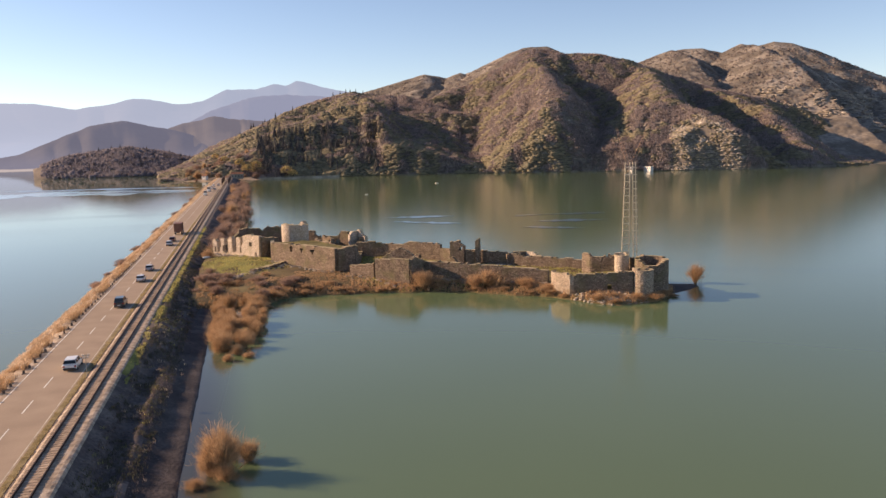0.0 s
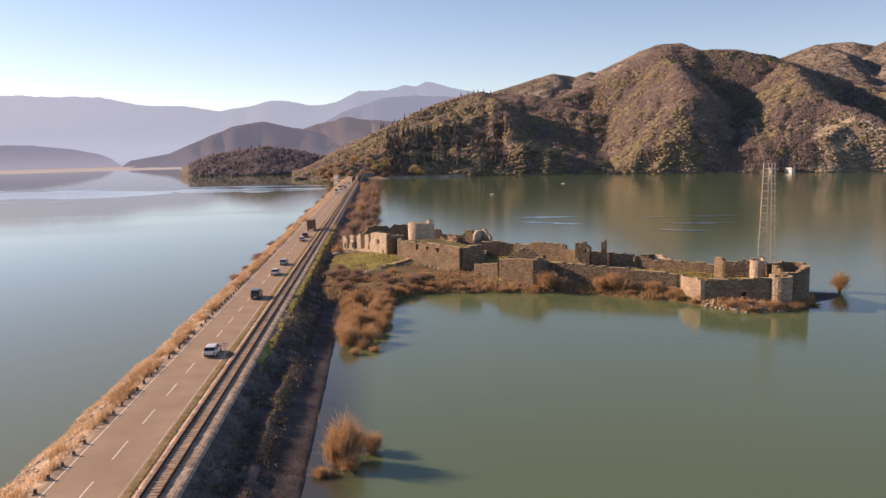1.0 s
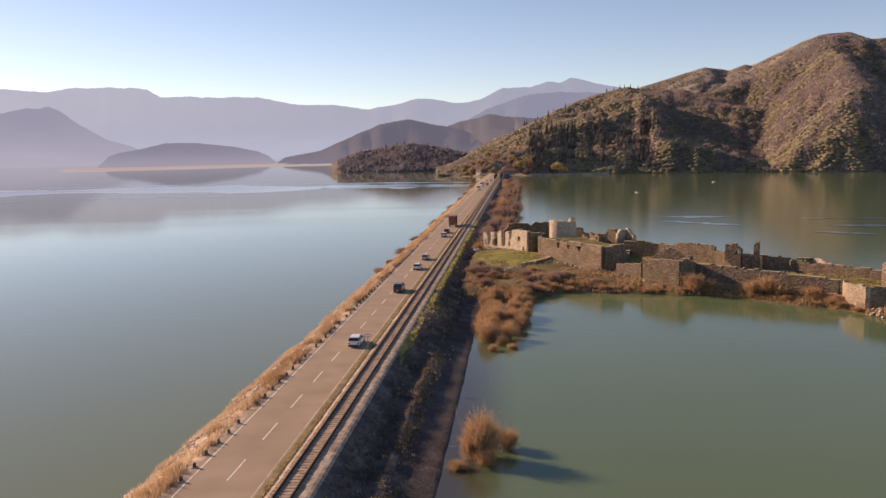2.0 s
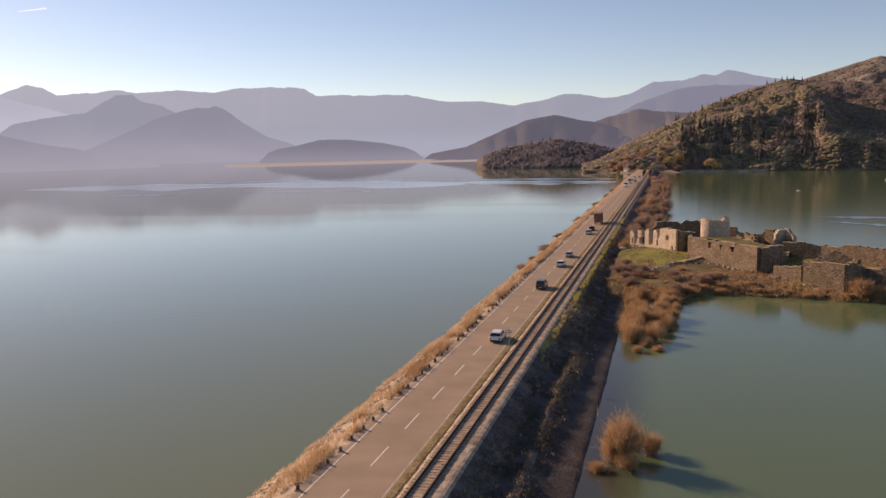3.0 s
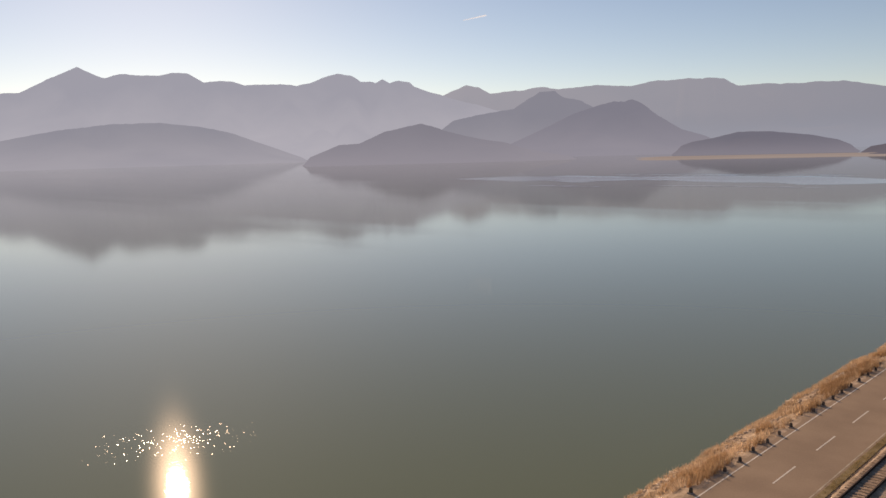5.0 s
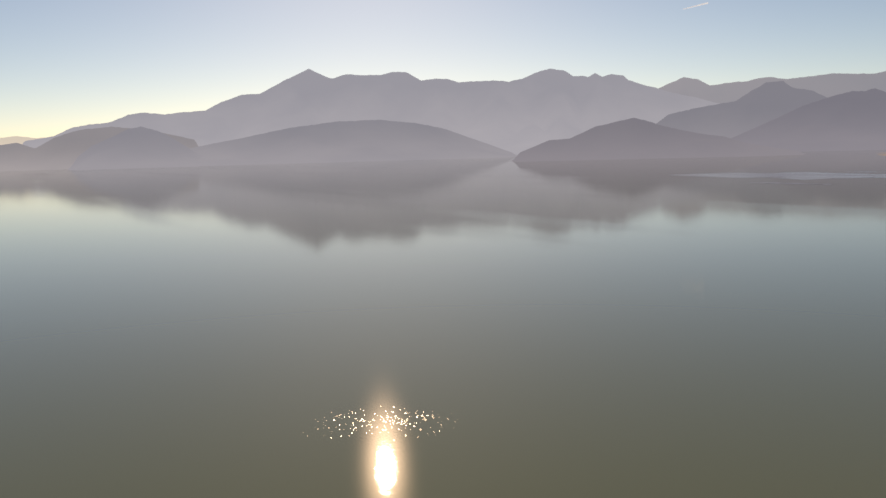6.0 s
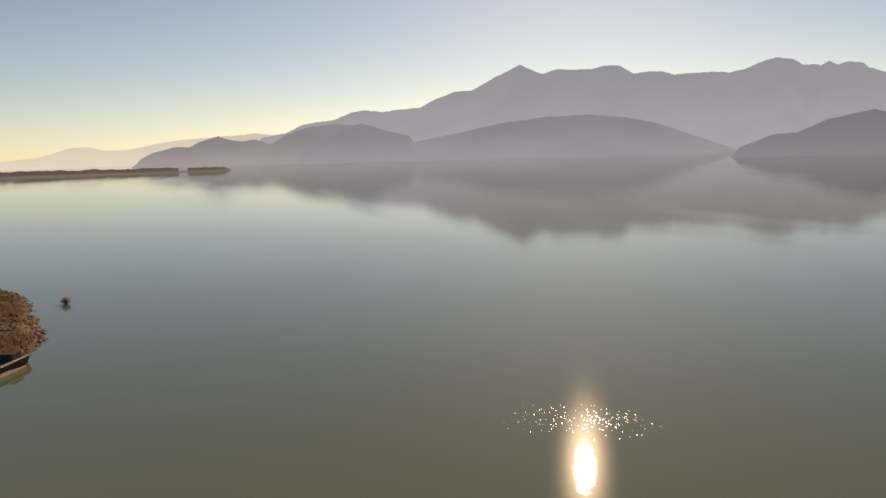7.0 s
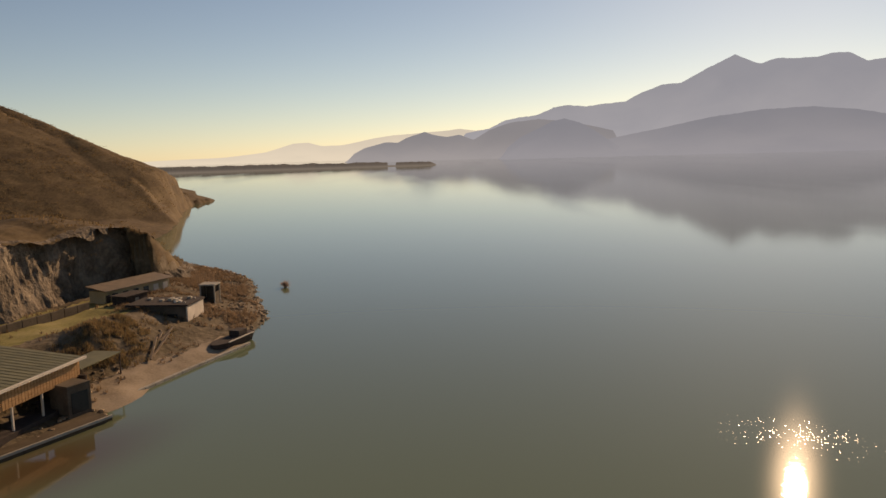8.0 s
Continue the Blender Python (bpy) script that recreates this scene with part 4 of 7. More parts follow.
# ---- ruined fort ----
def masonry(name, path, thick, z0, tops, parent, seed, openings=(), cell=0.42, ragged=0.5, mat=None, label="", closed=False, jitter=0.05):
    """A broken stone wall along a plan line: courses of blocks with a ragged top and openings (along, up, width, height) through it.
    tops: heights of the top at shares of the length."""
    pts = [Vector(p) for p in path]
    lens = [0.0]
    for a, b in zip(pts, pts[1:]):
        lens.append(lens[-1] + (b - a).length)
    total = lens[-1]
    n = max(2, round(total / cell))
    top_s, top_z = [t[0] for t in tops], [t[1] for t in tops]
    rows = max(1, math.ceil((max(top_z) + ragged - z0) / (cell * 0.75)))
    ch = (max(top_z) + ragged - z0) / rows

    def at(s):
        s = min(max(s, 0.0), total)
        for i in range(len(pts) - 1):
            if s <= lens[i + 1] or i == len(pts) - 2:
                u = (s - lens[i]) / (lens[i + 1] - lens[i])
                d0 = (pts[i + 1] - pts[i]).normalized()
                d1 = d0
                if u > 0.5 and (i + 2 < len(pts) or closed):
                    nxt = pts[i + 2] if i + 2 < len(pts) else pts[1]
                    d1 = (d0 + (nxt - pts[i + 1]).normalized() * (u - 0.5)).normalized()
                elif u < 0.5 and (i > 0 or closed):
                    prv = pts[i - 1] if i > 0 else pts[-2]
                    d1 = (d0 + (pts[i] - prv).normalized() * (0.5 - u)).normalized()
                return pts[i].lerp(pts[i + 1], u), Vector((-d1.y, d1.x))
    rng = random.Random(seed)
    frames = [at(total * i / n) for i in range(n + 1)]
    if closed:
        frames[-1] = frames[0]
    full = []
    for i in range(n):
        s = total * (i + 0.5) / n
        lim = float(np.interp(s / total, top_s, top_z)) + ragged * (0.6 * noise.noise((s * 0.55, seed * 3.1, 0)) + 0.5 * noise.noise((s * 1.7, seed * 1.7, 4)))
        col = []
        for j in range(rows):
            z = z0 + ch * (j + 0.5)
            hole = any(abs(s - o[0]) < o[2] / 2 and o[1] < z < o[1] + o[3] for o in openings)
            col.append(z < lim and not hole)
        full.append(col)
    bm = bmesh.new()
    cache = {}

    def vert(i, j, side):
        if closed and i == n:
            i = 0
        key = (i, j, side)
        if key not in cache:
            p, nrm = frames[i]
            z = z0 + ch * j
            w = jitter * noise.noise((i * 0.9 + seed, j * 0.9, side * 7.0)) * 1.6
            off = (thick / 2 if side else -thick / 2) + w
            along = jitter * noise.noise((i * 0.8, j * 0.8 + 9, seed + side))
            d = Vector((nrm.y, -nrm.x))
            q = p + nrm * off + d * along
            cache[key] = bm.verts.new((q.x, q.y, z + (0 if j == 0 else jitter * 1.5 * noise.noise((i * 1.1, j * 1.3, seed)))))
        return cache[key]

    def solid(i, j):
        if closed:
            i %= n
        return 0 <= i < n and 0 <= j < rows and full[i][j]
    for i in range(n):
        for j in range(rows):
            if not full[i][j]:
                continue
            a = [vert(i, j, 0), vert(i + 1, j, 0), vert(i + 1, j + 1, 0), vert(i, j + 1, 0)]
            b = [vert(i, j, 1), vert(i + 1, j, 1), vert(i + 1, j + 1, 1), vert(i, j + 1, 1)]
            quads = [(a[0], a[1], a[2], a[3]), (b[1], b[0], b[3], b[2])]
            if not solid(i - 1, j):
                quads.append((b[0], a[0], a[3], b[3]))
            if not solid(i + 1, j):
                quads.append((a[1], b[1], b[2], a[2]))
            for f in quads:
                try:
                    bm.faces.new(f)
                except ValueError:
                    pass
            if not solid(i, j + 1):
                try:
                    bm.faces.new((a[3], a[2], b[2], b[3])).material_index = 1
                except ValueError:
                    pass
    bmesh.ops.recalc_face_normals(bm, faces=bm.faces[:])
    ob = part(name, bm, mat or STONE, parent, label)
    ob.data.materials.append(WALLTOP)
    return ob


def ring(cx, cy, r, n=28, start=0.0):
    return [(cx + r * math.cos(start + 2 * math.pi * i / n), cy + r * math.sin(start + 2 * math.pi * i / n)) for i in range(n + 1)]


def fill(name, outline, z, parent, mat, seed, depth=1.5, label=""):
    """An uneven floor of earth between walls."""
    bm = bmesh.new()
    vs = [bm.verts.new((x, y, z)) for x, y in outline]
    f = bm.faces.new(vs)
    if f.normal.z < 0:
        f.normal_flip()
    r = bmesh.ops.triangulate(bm, faces=[f])
    for _ in range(4):
        bmesh.ops.subdivide_edges(bm, edges=[e for e in bm.edges if e.calc_length() > 1.2], cuts=1, use_grid_fill=False)
        bmesh.ops.triangulate(bm, faces=bm.faces[:])
    for v in bm.verts:
        if not v.is_boundary:
            v.co.z += 0.5 * noise.noise((v.co.x * 0.25, v.co.y * 0.25, seed)) + 0.2 * noise.noise((v.co.x, v.co.y, seed))
    ext = bmesh.ops.extrude_face_region(bm, geom=bm.faces[:])
    low = [g for g in ext["geom"] if isinstance(g, bmesh.types.BMVert)]
    for v in low:
        v.co.z -= depth
    bmesh.ops.recalc_face_normals(bm, faces=bm.faces[:])
    return part(name, bm, mat, parent, label)


fort = thing("fort_ruin", "roofless ruined stone fort with broken ramparts on the island", "fort")
A, B, C, D, E, G = (5, 212), (19.4, 189.5), (23.6, 192.2), (-10.9, 237.7), (30, 224), (8, 240)
masonry("ledge_wall", [(-7.5, 187.5), (-1.5, 193.5), (4.2, 200.5), (7.6, 207.5)], 1.3, 0.6, [(0, 1.9), (0.4, 2.9), (0.8, 3.2), (1, 3.0)], fort, 51, ragged=0.5, cell=0.7, jitter=0.16)
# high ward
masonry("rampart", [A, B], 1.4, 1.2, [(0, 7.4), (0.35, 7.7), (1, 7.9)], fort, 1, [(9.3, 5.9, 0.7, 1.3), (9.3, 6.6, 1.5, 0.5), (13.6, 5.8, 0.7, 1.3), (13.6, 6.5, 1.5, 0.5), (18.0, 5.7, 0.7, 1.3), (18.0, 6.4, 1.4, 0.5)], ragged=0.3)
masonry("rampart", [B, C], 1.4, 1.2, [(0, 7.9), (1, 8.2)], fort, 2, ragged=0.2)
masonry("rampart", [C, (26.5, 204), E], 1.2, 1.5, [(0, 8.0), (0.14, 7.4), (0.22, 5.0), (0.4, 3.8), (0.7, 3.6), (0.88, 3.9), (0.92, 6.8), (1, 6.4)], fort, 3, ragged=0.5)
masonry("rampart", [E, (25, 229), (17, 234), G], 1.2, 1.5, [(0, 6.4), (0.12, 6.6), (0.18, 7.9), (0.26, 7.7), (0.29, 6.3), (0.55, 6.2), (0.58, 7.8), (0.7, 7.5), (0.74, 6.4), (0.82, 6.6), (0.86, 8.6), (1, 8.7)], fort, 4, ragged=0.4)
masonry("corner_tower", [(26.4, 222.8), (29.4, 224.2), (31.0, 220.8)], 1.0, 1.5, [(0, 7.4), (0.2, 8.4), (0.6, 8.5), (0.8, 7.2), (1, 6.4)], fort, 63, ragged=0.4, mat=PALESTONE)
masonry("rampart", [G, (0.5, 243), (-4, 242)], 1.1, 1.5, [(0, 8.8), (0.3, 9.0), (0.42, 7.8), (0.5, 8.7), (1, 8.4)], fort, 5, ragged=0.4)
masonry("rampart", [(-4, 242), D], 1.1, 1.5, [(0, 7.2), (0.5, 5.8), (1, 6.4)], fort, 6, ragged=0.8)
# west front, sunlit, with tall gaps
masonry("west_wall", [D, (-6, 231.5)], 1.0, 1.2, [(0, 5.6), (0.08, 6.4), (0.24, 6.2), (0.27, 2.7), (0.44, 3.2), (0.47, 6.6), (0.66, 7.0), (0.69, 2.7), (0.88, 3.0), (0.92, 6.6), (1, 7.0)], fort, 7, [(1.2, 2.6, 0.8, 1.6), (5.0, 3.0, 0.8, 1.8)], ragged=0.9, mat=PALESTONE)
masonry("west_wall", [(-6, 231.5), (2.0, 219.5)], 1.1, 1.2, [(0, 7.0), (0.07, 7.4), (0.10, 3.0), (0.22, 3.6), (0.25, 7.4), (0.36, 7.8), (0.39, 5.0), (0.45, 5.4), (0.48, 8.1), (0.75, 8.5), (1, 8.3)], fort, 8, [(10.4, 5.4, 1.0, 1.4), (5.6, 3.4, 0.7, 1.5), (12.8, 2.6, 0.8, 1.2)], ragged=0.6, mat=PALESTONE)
# the return takes the darker stone, its shade put into the colour
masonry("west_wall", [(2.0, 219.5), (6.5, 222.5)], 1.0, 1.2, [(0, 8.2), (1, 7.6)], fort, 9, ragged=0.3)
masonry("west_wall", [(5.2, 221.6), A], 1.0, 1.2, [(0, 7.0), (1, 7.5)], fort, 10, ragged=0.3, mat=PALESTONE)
fill("terrace", [(6, 213), (19.4, 191.5), (22.6, 193.2), (25.0, 201), (20.5, 208), (16.5, 219), (6.3, 219.5)], 6.6, fort, TURF, 3, 5.0, "grass-grown gun terrace")
fill("courtyard", [(16.7, 219.2), (20.7, 208.2), (25.4, 202), (29, 223.5), (24.5, 228), (16.5, 232.8), (8, 238.8), (6.2, 220)], 3.4, fort, TURF, 31, 2.0, "sunken grassy courtyard in shade")
masonry("inner_wall", [(17.0, 219.6), (20.9, 208.6)], 0.8, 2.0, [(0, 7.2), (0.3, 6.6), (0.6, 7.0), (1, 6.7)], fort, 61, ragged=0.6)
masonry("inner_wall", [(20.0, 231.0), (23.4, 222.0)], 0.8, 2.0, [(0, 6.6), (0.25, 6.0), (0.5, 6.8), (0.7, 5.6), (1, 6.2)], fort, 62, [(4.5, 4.2, 1.0, 1.6)], ragged=0.9)
fill("terrace", [(-9, 238), (-4, 240.5), (7, 239), (6.2, 223.5), (2, 221), (-5, 231.5)], 2.3, fort, TURF, 4, 2.5)
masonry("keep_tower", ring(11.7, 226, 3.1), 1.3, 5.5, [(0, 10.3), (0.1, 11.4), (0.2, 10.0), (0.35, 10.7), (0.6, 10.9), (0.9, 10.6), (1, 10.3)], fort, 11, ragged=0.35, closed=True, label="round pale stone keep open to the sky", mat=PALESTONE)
fill("keep_floor", ring(11.7, 226, 2.6)[:-1], 9.6, fort, TURF, 5, 3.0)
# middle ward
masonry("curtain_wall", [(27.6, 216), (36, 211.5), (47.5, 199.6)], 1.0, 1.2, [(0, 6.2), (0.5, 5.6), (0.62, 6.6), (1, 6.4)], fort, 12, ragged=0.6)
masonry("curtain_wall", [(47.5, 199.6), (50, 196), (62, 187.5), (76, 174)], 1.0, 1.2, [(0, 5.4), (0.3, 5.2), (0.45, 5.1), (0.62, 4.3), (1, 4.2)], fort, 13, ragged=0.55)
masonry("inner_wall", [(37.8, 195), (40, 191)], 0.9, 1.5, [(0, 4.5), (1, 5.5)], fort, 14, ragged=0.9)
masonry("curtain_wall", [(37.2, 178), (49, 169.5), (62, 160.5)], 1.2, 0.8, [(0, 5.7), (0.3, 5.4), (0.7, 5.0), (1, 4.6)], fort, 15, ragged=0.4)
masonry("curtain_wall", [(22.2, 185.6), (27, 180)], 0.9, 1.0, [(0, 4.3), (0.4, 4.6), (1, 5.2)], fort, 16, ragged=0.4)
# two stumps and a block in the yard
masonry("wall_stump", [(48.4, 193), (51.5, 191)], 1.6, 1.5, [(0, 7.6), (0.6, 8.0), (0.8, 7.2), (1, 6.4)], fort, 17, [(3.0, 5.5, 0.8, 1.0)], ragged=0.7)
masonry("wall_stump", [(51.5, 191), (54, 191.5)], 0.8, 1.5, [(0, 5.5), (1, 5.2)], fort, 18, ragged=0.5)
masonry("wall_stump", [(54.4, 191.3), (55.4, 190.7)], 1.0, 1.5, [(0, 7.8), (1, 8.4)], fort, 19, ragged=0.4)
masonry("yard_building", [(61.2, 187.2), (66.3, 186.8)], 0.8, 1.5, [(0, 4.8), (0.5, 5.1), (1, 5.0)], fort, 20, ragged=0.7)
# pale stone puts the sunlight on this end into its colour
masonry("yard_building", [(66.3, 186.8), (68.8, 183.0)], 0.8, 1.5, [(0, 5.1), (0.5, 5.0), (1, 4.4)], fort, 52, ragged=0.3, mat=PALESTONE)
masonry("yard_building", [(45, 184.5), (47, 181.5)], 0.8, 1.5, [(0, 4.2), (0.6, 5.4), (1, 4.3)], fort, 21, ragged=0.3)
# east battery
masonry("bastion", [(62.4, 158.8), (61.7, 154.8), (63.1, 150.5), (65.8, 151.2)], 0.9, 0.6, [(0, 4.6), (0.3, 4.8), (0.65, 5.2), (0.8, 4.6), (1, 4.4)], fort, 22, ragged=0.3, mat=MIDSTONE)
masonry("battery_wall", [(63.8, 150.6), (74.4, 145.6)], 1.0, 0.6, [(0, 4.9), (0.3, 5.2), (0.75, 5.5), (1, 5.7)], fort, 23, [(7.0, 1.9, 1.0, 1.0)], ragged=0.4)
masonry("round_turret", ring(76.6, 145.6, 1.75, 20), 0.8, 0.2, [(0, 6.0), (0.5, 6.3), (1, 6.0)], fort, 24, ragged=0.15, closed=True, cell=0.5, label="small round corner turret of pale stone", mat=MIDSTONE)
masonry("gun_tower", ring(80.6, 149.4, 3.0, 26), 0.9, 0.2, [(0, 7.6), (0.3, 7.9), (0.5, 7.5), (0.6, 6.6), (0.72, 6.4), (0.8, 7.3), (1, 7.6)], fort, 25, ragged=0.15, closed=True, label="larger round gun tower, hollow and broken")
masonry("battery_wall", [(76.4, 145.4), (78.6, 147.0)], 0.9, 0.4, [(0, 6.0), (1, 6.6)], fort, 26, ragged=0.2)
masonry("battery_wall", [(82, 152.2), (84, 163), (80, 168)], 0.9, 0.8, [(0, 6.6), (0.4, 5.2), (1, 4.8)], fort, 27, ragged=0.3)
masonry("guard_house", [(73.9, 169), (74.4, 166.0), (79.0, 163.2)], 0.9, 1.8, [(0, 6.5), (0.25, 6.7), (0.4, 6.2), (1, 6.2)], fort, 28, ragged=0.35)
masonry("guard_house", [(78.8, 166.4), (82.4, 164.6), (84, 160.4)], 0.8, 1.8, [(0, 6.6), (0.3, 6.0), (1, 5.6)], fort, 29, ragged=0.8)
masonry("stair_turret", ring(80.2, 162.4, 1.35, 16), 0.6, 1.8, [(0, 6.9), (1, 6.8)], fort, 30, ragged=0.12, closed=True, cell=0.45, mat=PALESTONE)
fill("battery_floor", [(64.6, 151.2), (74.6, 146.6), (79, 152), (83, 155), (82, 164), (74, 165), (66, 160)], 2.7, fort, TURF, 8, 1.6)

# ---- gabled house ruin in front of the curtain wall ----
ruin = thing("house_ruin", "roofless stone house ruin with broken gables beside the curtain wall", "house")
masonry("front_wall", [(27.2, 178.7), (33.7, 172.0)], 0.9, 0.8, [(0, 6.3), (0.6, 6.8), (1, 7.0)], ruin, 41, ragged=0.15)
masonry("side_wall", [(33.7, 172.0), (37.9, 177.2)], 0.9, 0.8, [(0, 7.0), (0.3, 7.2), (1, 5.6)], ruin, 42, ragged=0.25)
masonry("side_wall", [(27.2, 178.7), (29.6, 183.4)], 0.9, 0.8, [(0, 6.4), (0.5, 5.4), (1, 5.8)], ruin, 43, ragged=0.3)
masonry("rear_gable", [(29.2, 183.8), (37.9, 177.6)], 0.8, 0.8, [(0, 5.7), (0.45, 8.6), (0.55, 8.2), (1, 5.4)], ruin, 44, ragged=0.25)
# ---- scrub, trees and reeds ----
def lump(seed, rings=1):
    """A ragged clump, one metre across."""
    bm = bmesh.new()
    bmesh.ops.create_icosphere(bm, subdivisions=rings, radius=0.5)
    r = random.Random(seed)
    for v in bm.verts:
        v.co *= 0.75 + 0.5 * r.random()
        v.co.z *= 0.85
    bmesh.ops.triangulate(bm, faces=bm.faces[:])
    bm.verts.ensure_lookup_table()
    vs = np.array([v.co[:] for v in bm.verts])
    fs = np.array([[v.index for v in f.verts] for f in bm.faces])
    bm.free()
    return vs, fs


def scatter(name, places, sizes, mat, label, category, seed, rings=1, tall=1.0):
    """Many clumps in one mesh; places: array of x, y, z."""
    rng = np.random.default_rng(seed)
    shapes = [lump(seed * 10 + i, rings) for i in range(6)]
    shapes = [(tv, tf[tv[tf][:, :, 2].mean(axis=1) > -0.22]) for tv, tf in shapes]
    pick = rng.integers(0, 6, len(places))
    vs, fs, base = [], [], 0
    for s, (tv, tf) in enumerate(shapes):
        p, z = places[pick == s], sizes[pick == s]
        if not len(p):
            continue
        a = rng.uniform(0, 6.283, len(p))
        ca, sa = np.cos(a)[:, None], np.sin(a)[:, None]
        w = z[:, None] * rng.uniform(0.8, 1.3, (len(p), 1))
        x = (tv[None, :, 0] * ca - tv[None, :, 1] * sa) * w + p[:, None, 0]
        y = (tv[None, :, 0] * sa + tv[None, :, 1] * ca) * w + p[:, None, 1]
        h = (tv[None, :, 2] + 0.15) * z[:, None] * tall * rng.uniform(0.7, 1.2, (len(p), 1)) + p[:, None, 2]
        vs.append(np.stack([x, y, h], -1).reshape(-1, 3))
        fs.append((tf[None] + (np.arange(len(p)) * len(tv))[:, None, None]).reshape(-1, 3) + base)
        base += len(p) * len(tv)
    me = mesh_of(name, np.concatenate(vs), np.concatenate(fs), mat, True)
    return tagged(new(name, me), label, category, kind="stuff")


def on_ground(height, b0, b1, d0, d1, n, seed, above=0.5):
    rng = np.random.default_rng(seed)
    b, d = b0 + (b1 - b0) * rng.random(n), np.sqrt(rng.uniform(d0 * d0, d1 * d1, n))
    x, y = polar(b, d)
    z = height(x, y)
    ok = z > above
    return np.stack([x, y, z], -1)[ok]


p = on_ground(main_height, 5.9, -46, 860, 1410, 94000, 1)
p = np.concatenate([p, on_ground(main_height, 2, -40, 862, 915, 9000, 41)])
wild = 0.6 * fbm(p[:, 0] / 60, p[:, 1] / 60, 3, 61) + 0.9 * fbm(p[:, 0] / 11, p[:, 1] / 11, 2, 62)
bearing = np.degrees(np.arctan2(-p[:, 0], p[:, 1]))
bare = (np.abs(bearing + 32.0) < 2.4) & (p[:, 2] < 58 - 9 * np.clip(np.abs(bearing + 31.4), 0, 9))
size = np.random.default_rng(2).uniform(3.0, 7.6, len(p)) * np.where(bare, 0.6, 1.0)
green = (wild > np.where(bearing > -9, -0.12, 0.06)) | bare
thin = np.random.default_rng(3).random(len(p)) < np.where(bare, 0.55, 1.0)
brown_places = p[~green & thin]
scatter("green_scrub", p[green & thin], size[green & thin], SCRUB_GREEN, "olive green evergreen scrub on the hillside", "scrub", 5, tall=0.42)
p = on_ground(main_height, -29.2, -34.6, 864, 960, 5200, 42)
bearing = np.degrees(np.arctan2(-p[:, 0], p[:, 1]))
p = p[(p[:, 2] < 60 - 9 * np.clip(np.abs(bearing + 31.4), 0, 9)) & (fbm(p[:, 0] / 16, p[:, 2] / 3, 3, 44) > -0.15)]
scatter("ledge_rocks", p, np.random.default_rng(43).uniform(1.6, 4.6, len(p)), ROCK, "pale limestone ledges breaking through the lakeside slope", "rocks", 45, tall=0.45)
p = on_ground(main_height, 3, -46, 860, 1380, 1500, 6)
scatter("hillside_rocks", p, np.random.default_rng(7).uniform(2.0, 4.5, len(p)), ROCK, "pale limestone outcrops among the scrub", "rocks", 8, tall=0.7)
p = on_ground(back_height, -8, -47, 1400, 1985, 20000, 9, 20)
size = np.random.default_rng(10).uniform(2.5, 6, len(p))
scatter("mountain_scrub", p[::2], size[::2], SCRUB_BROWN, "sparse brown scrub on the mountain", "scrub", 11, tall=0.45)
bearing = np.degrees(np.arctan2(-p[:, 0], p[:, 1]))
slab_rock = (bearing < -35) & (p[:, 2] < 120) & (fbm(p[:, 0] / 45, p[:, 1] / 16, 3, 35) > 0.0)
scatter("mountain_slabs", p[slab_rock], size[slab_rock] * 1.7, ROCK, "pale limestone slabs breaking through the mountain slope", "rocks", 13, tall=0.3)
scatter("mountain_rocks", p[1::2], size[1::2] * 0.7, ROCK, "bare limestone ribs on the mountain", "rocks", 12, tall=0.25)
p = on_ground(main_height, 5, -46, 838, 900, 5000, 16, 0.0)
p = p[p[:, 2] < 3.5][::2]
scatter("shore_rocks", p, np.random.default_rng(17).uniform(0.8, 2.6, len(p)), ROCK, "pale rocks along the far waterline", "rocks", 18, tall=0.7)


def ribbons(count, spread, height, width, seed, lean=0.6, base=0.12, bend=0.5):
    """Thin curved stems from one foot: arrays of verts and triangles."""
    r = np.random.default_rng(seed)
    a = r.uniform(0, 6.283, count)
    out = np.sqrt(r.random(count)) * spread
    h = height * r.uniform(0.45, 1.0, count) * (1 - 0.35 * (out / spread) ** 2)
    fx, fy = np.cos(a), np.sin(a)
    b0 = out * base
    q = r.uniform(0, 6.283, count)
    wx, wy = np.cos(q) * width / 2, np.sin(q) * width / 2
    pts = []
    for u, wd in ((0.0, 1.0), (0.45, 0.8), (0.8, 0.55), (1.0, 0.12)):
        rad = b0 + (out - b0) * (u ** (1 + bend))
        x, y, z = fx * rad, fy * rad, h * u
        jx, jy = r.normal(0, 0.03 * spread * u, count), r.normal(0, 0.03 * spread * u, count)
        pts.append(np.stack([x + jx - wx * wd, y + jy - wy * wd, z], -1))
        pts.append(np.stack([x + jx + wx * wd, y + jy + wy * wd, z], -1))
    v = np.stack(pts, 1).reshape(-1, 3)
    one = np.array([[0, 1, 3], [0, 3, 2], [2, 3, 5], [2, 5, 4], [4, 5, 7], [4, 7, 6]])
    f = (one[None] + (np.arange(count) * 8)[:, None, None]).reshape(-1, 3)
    return v, f


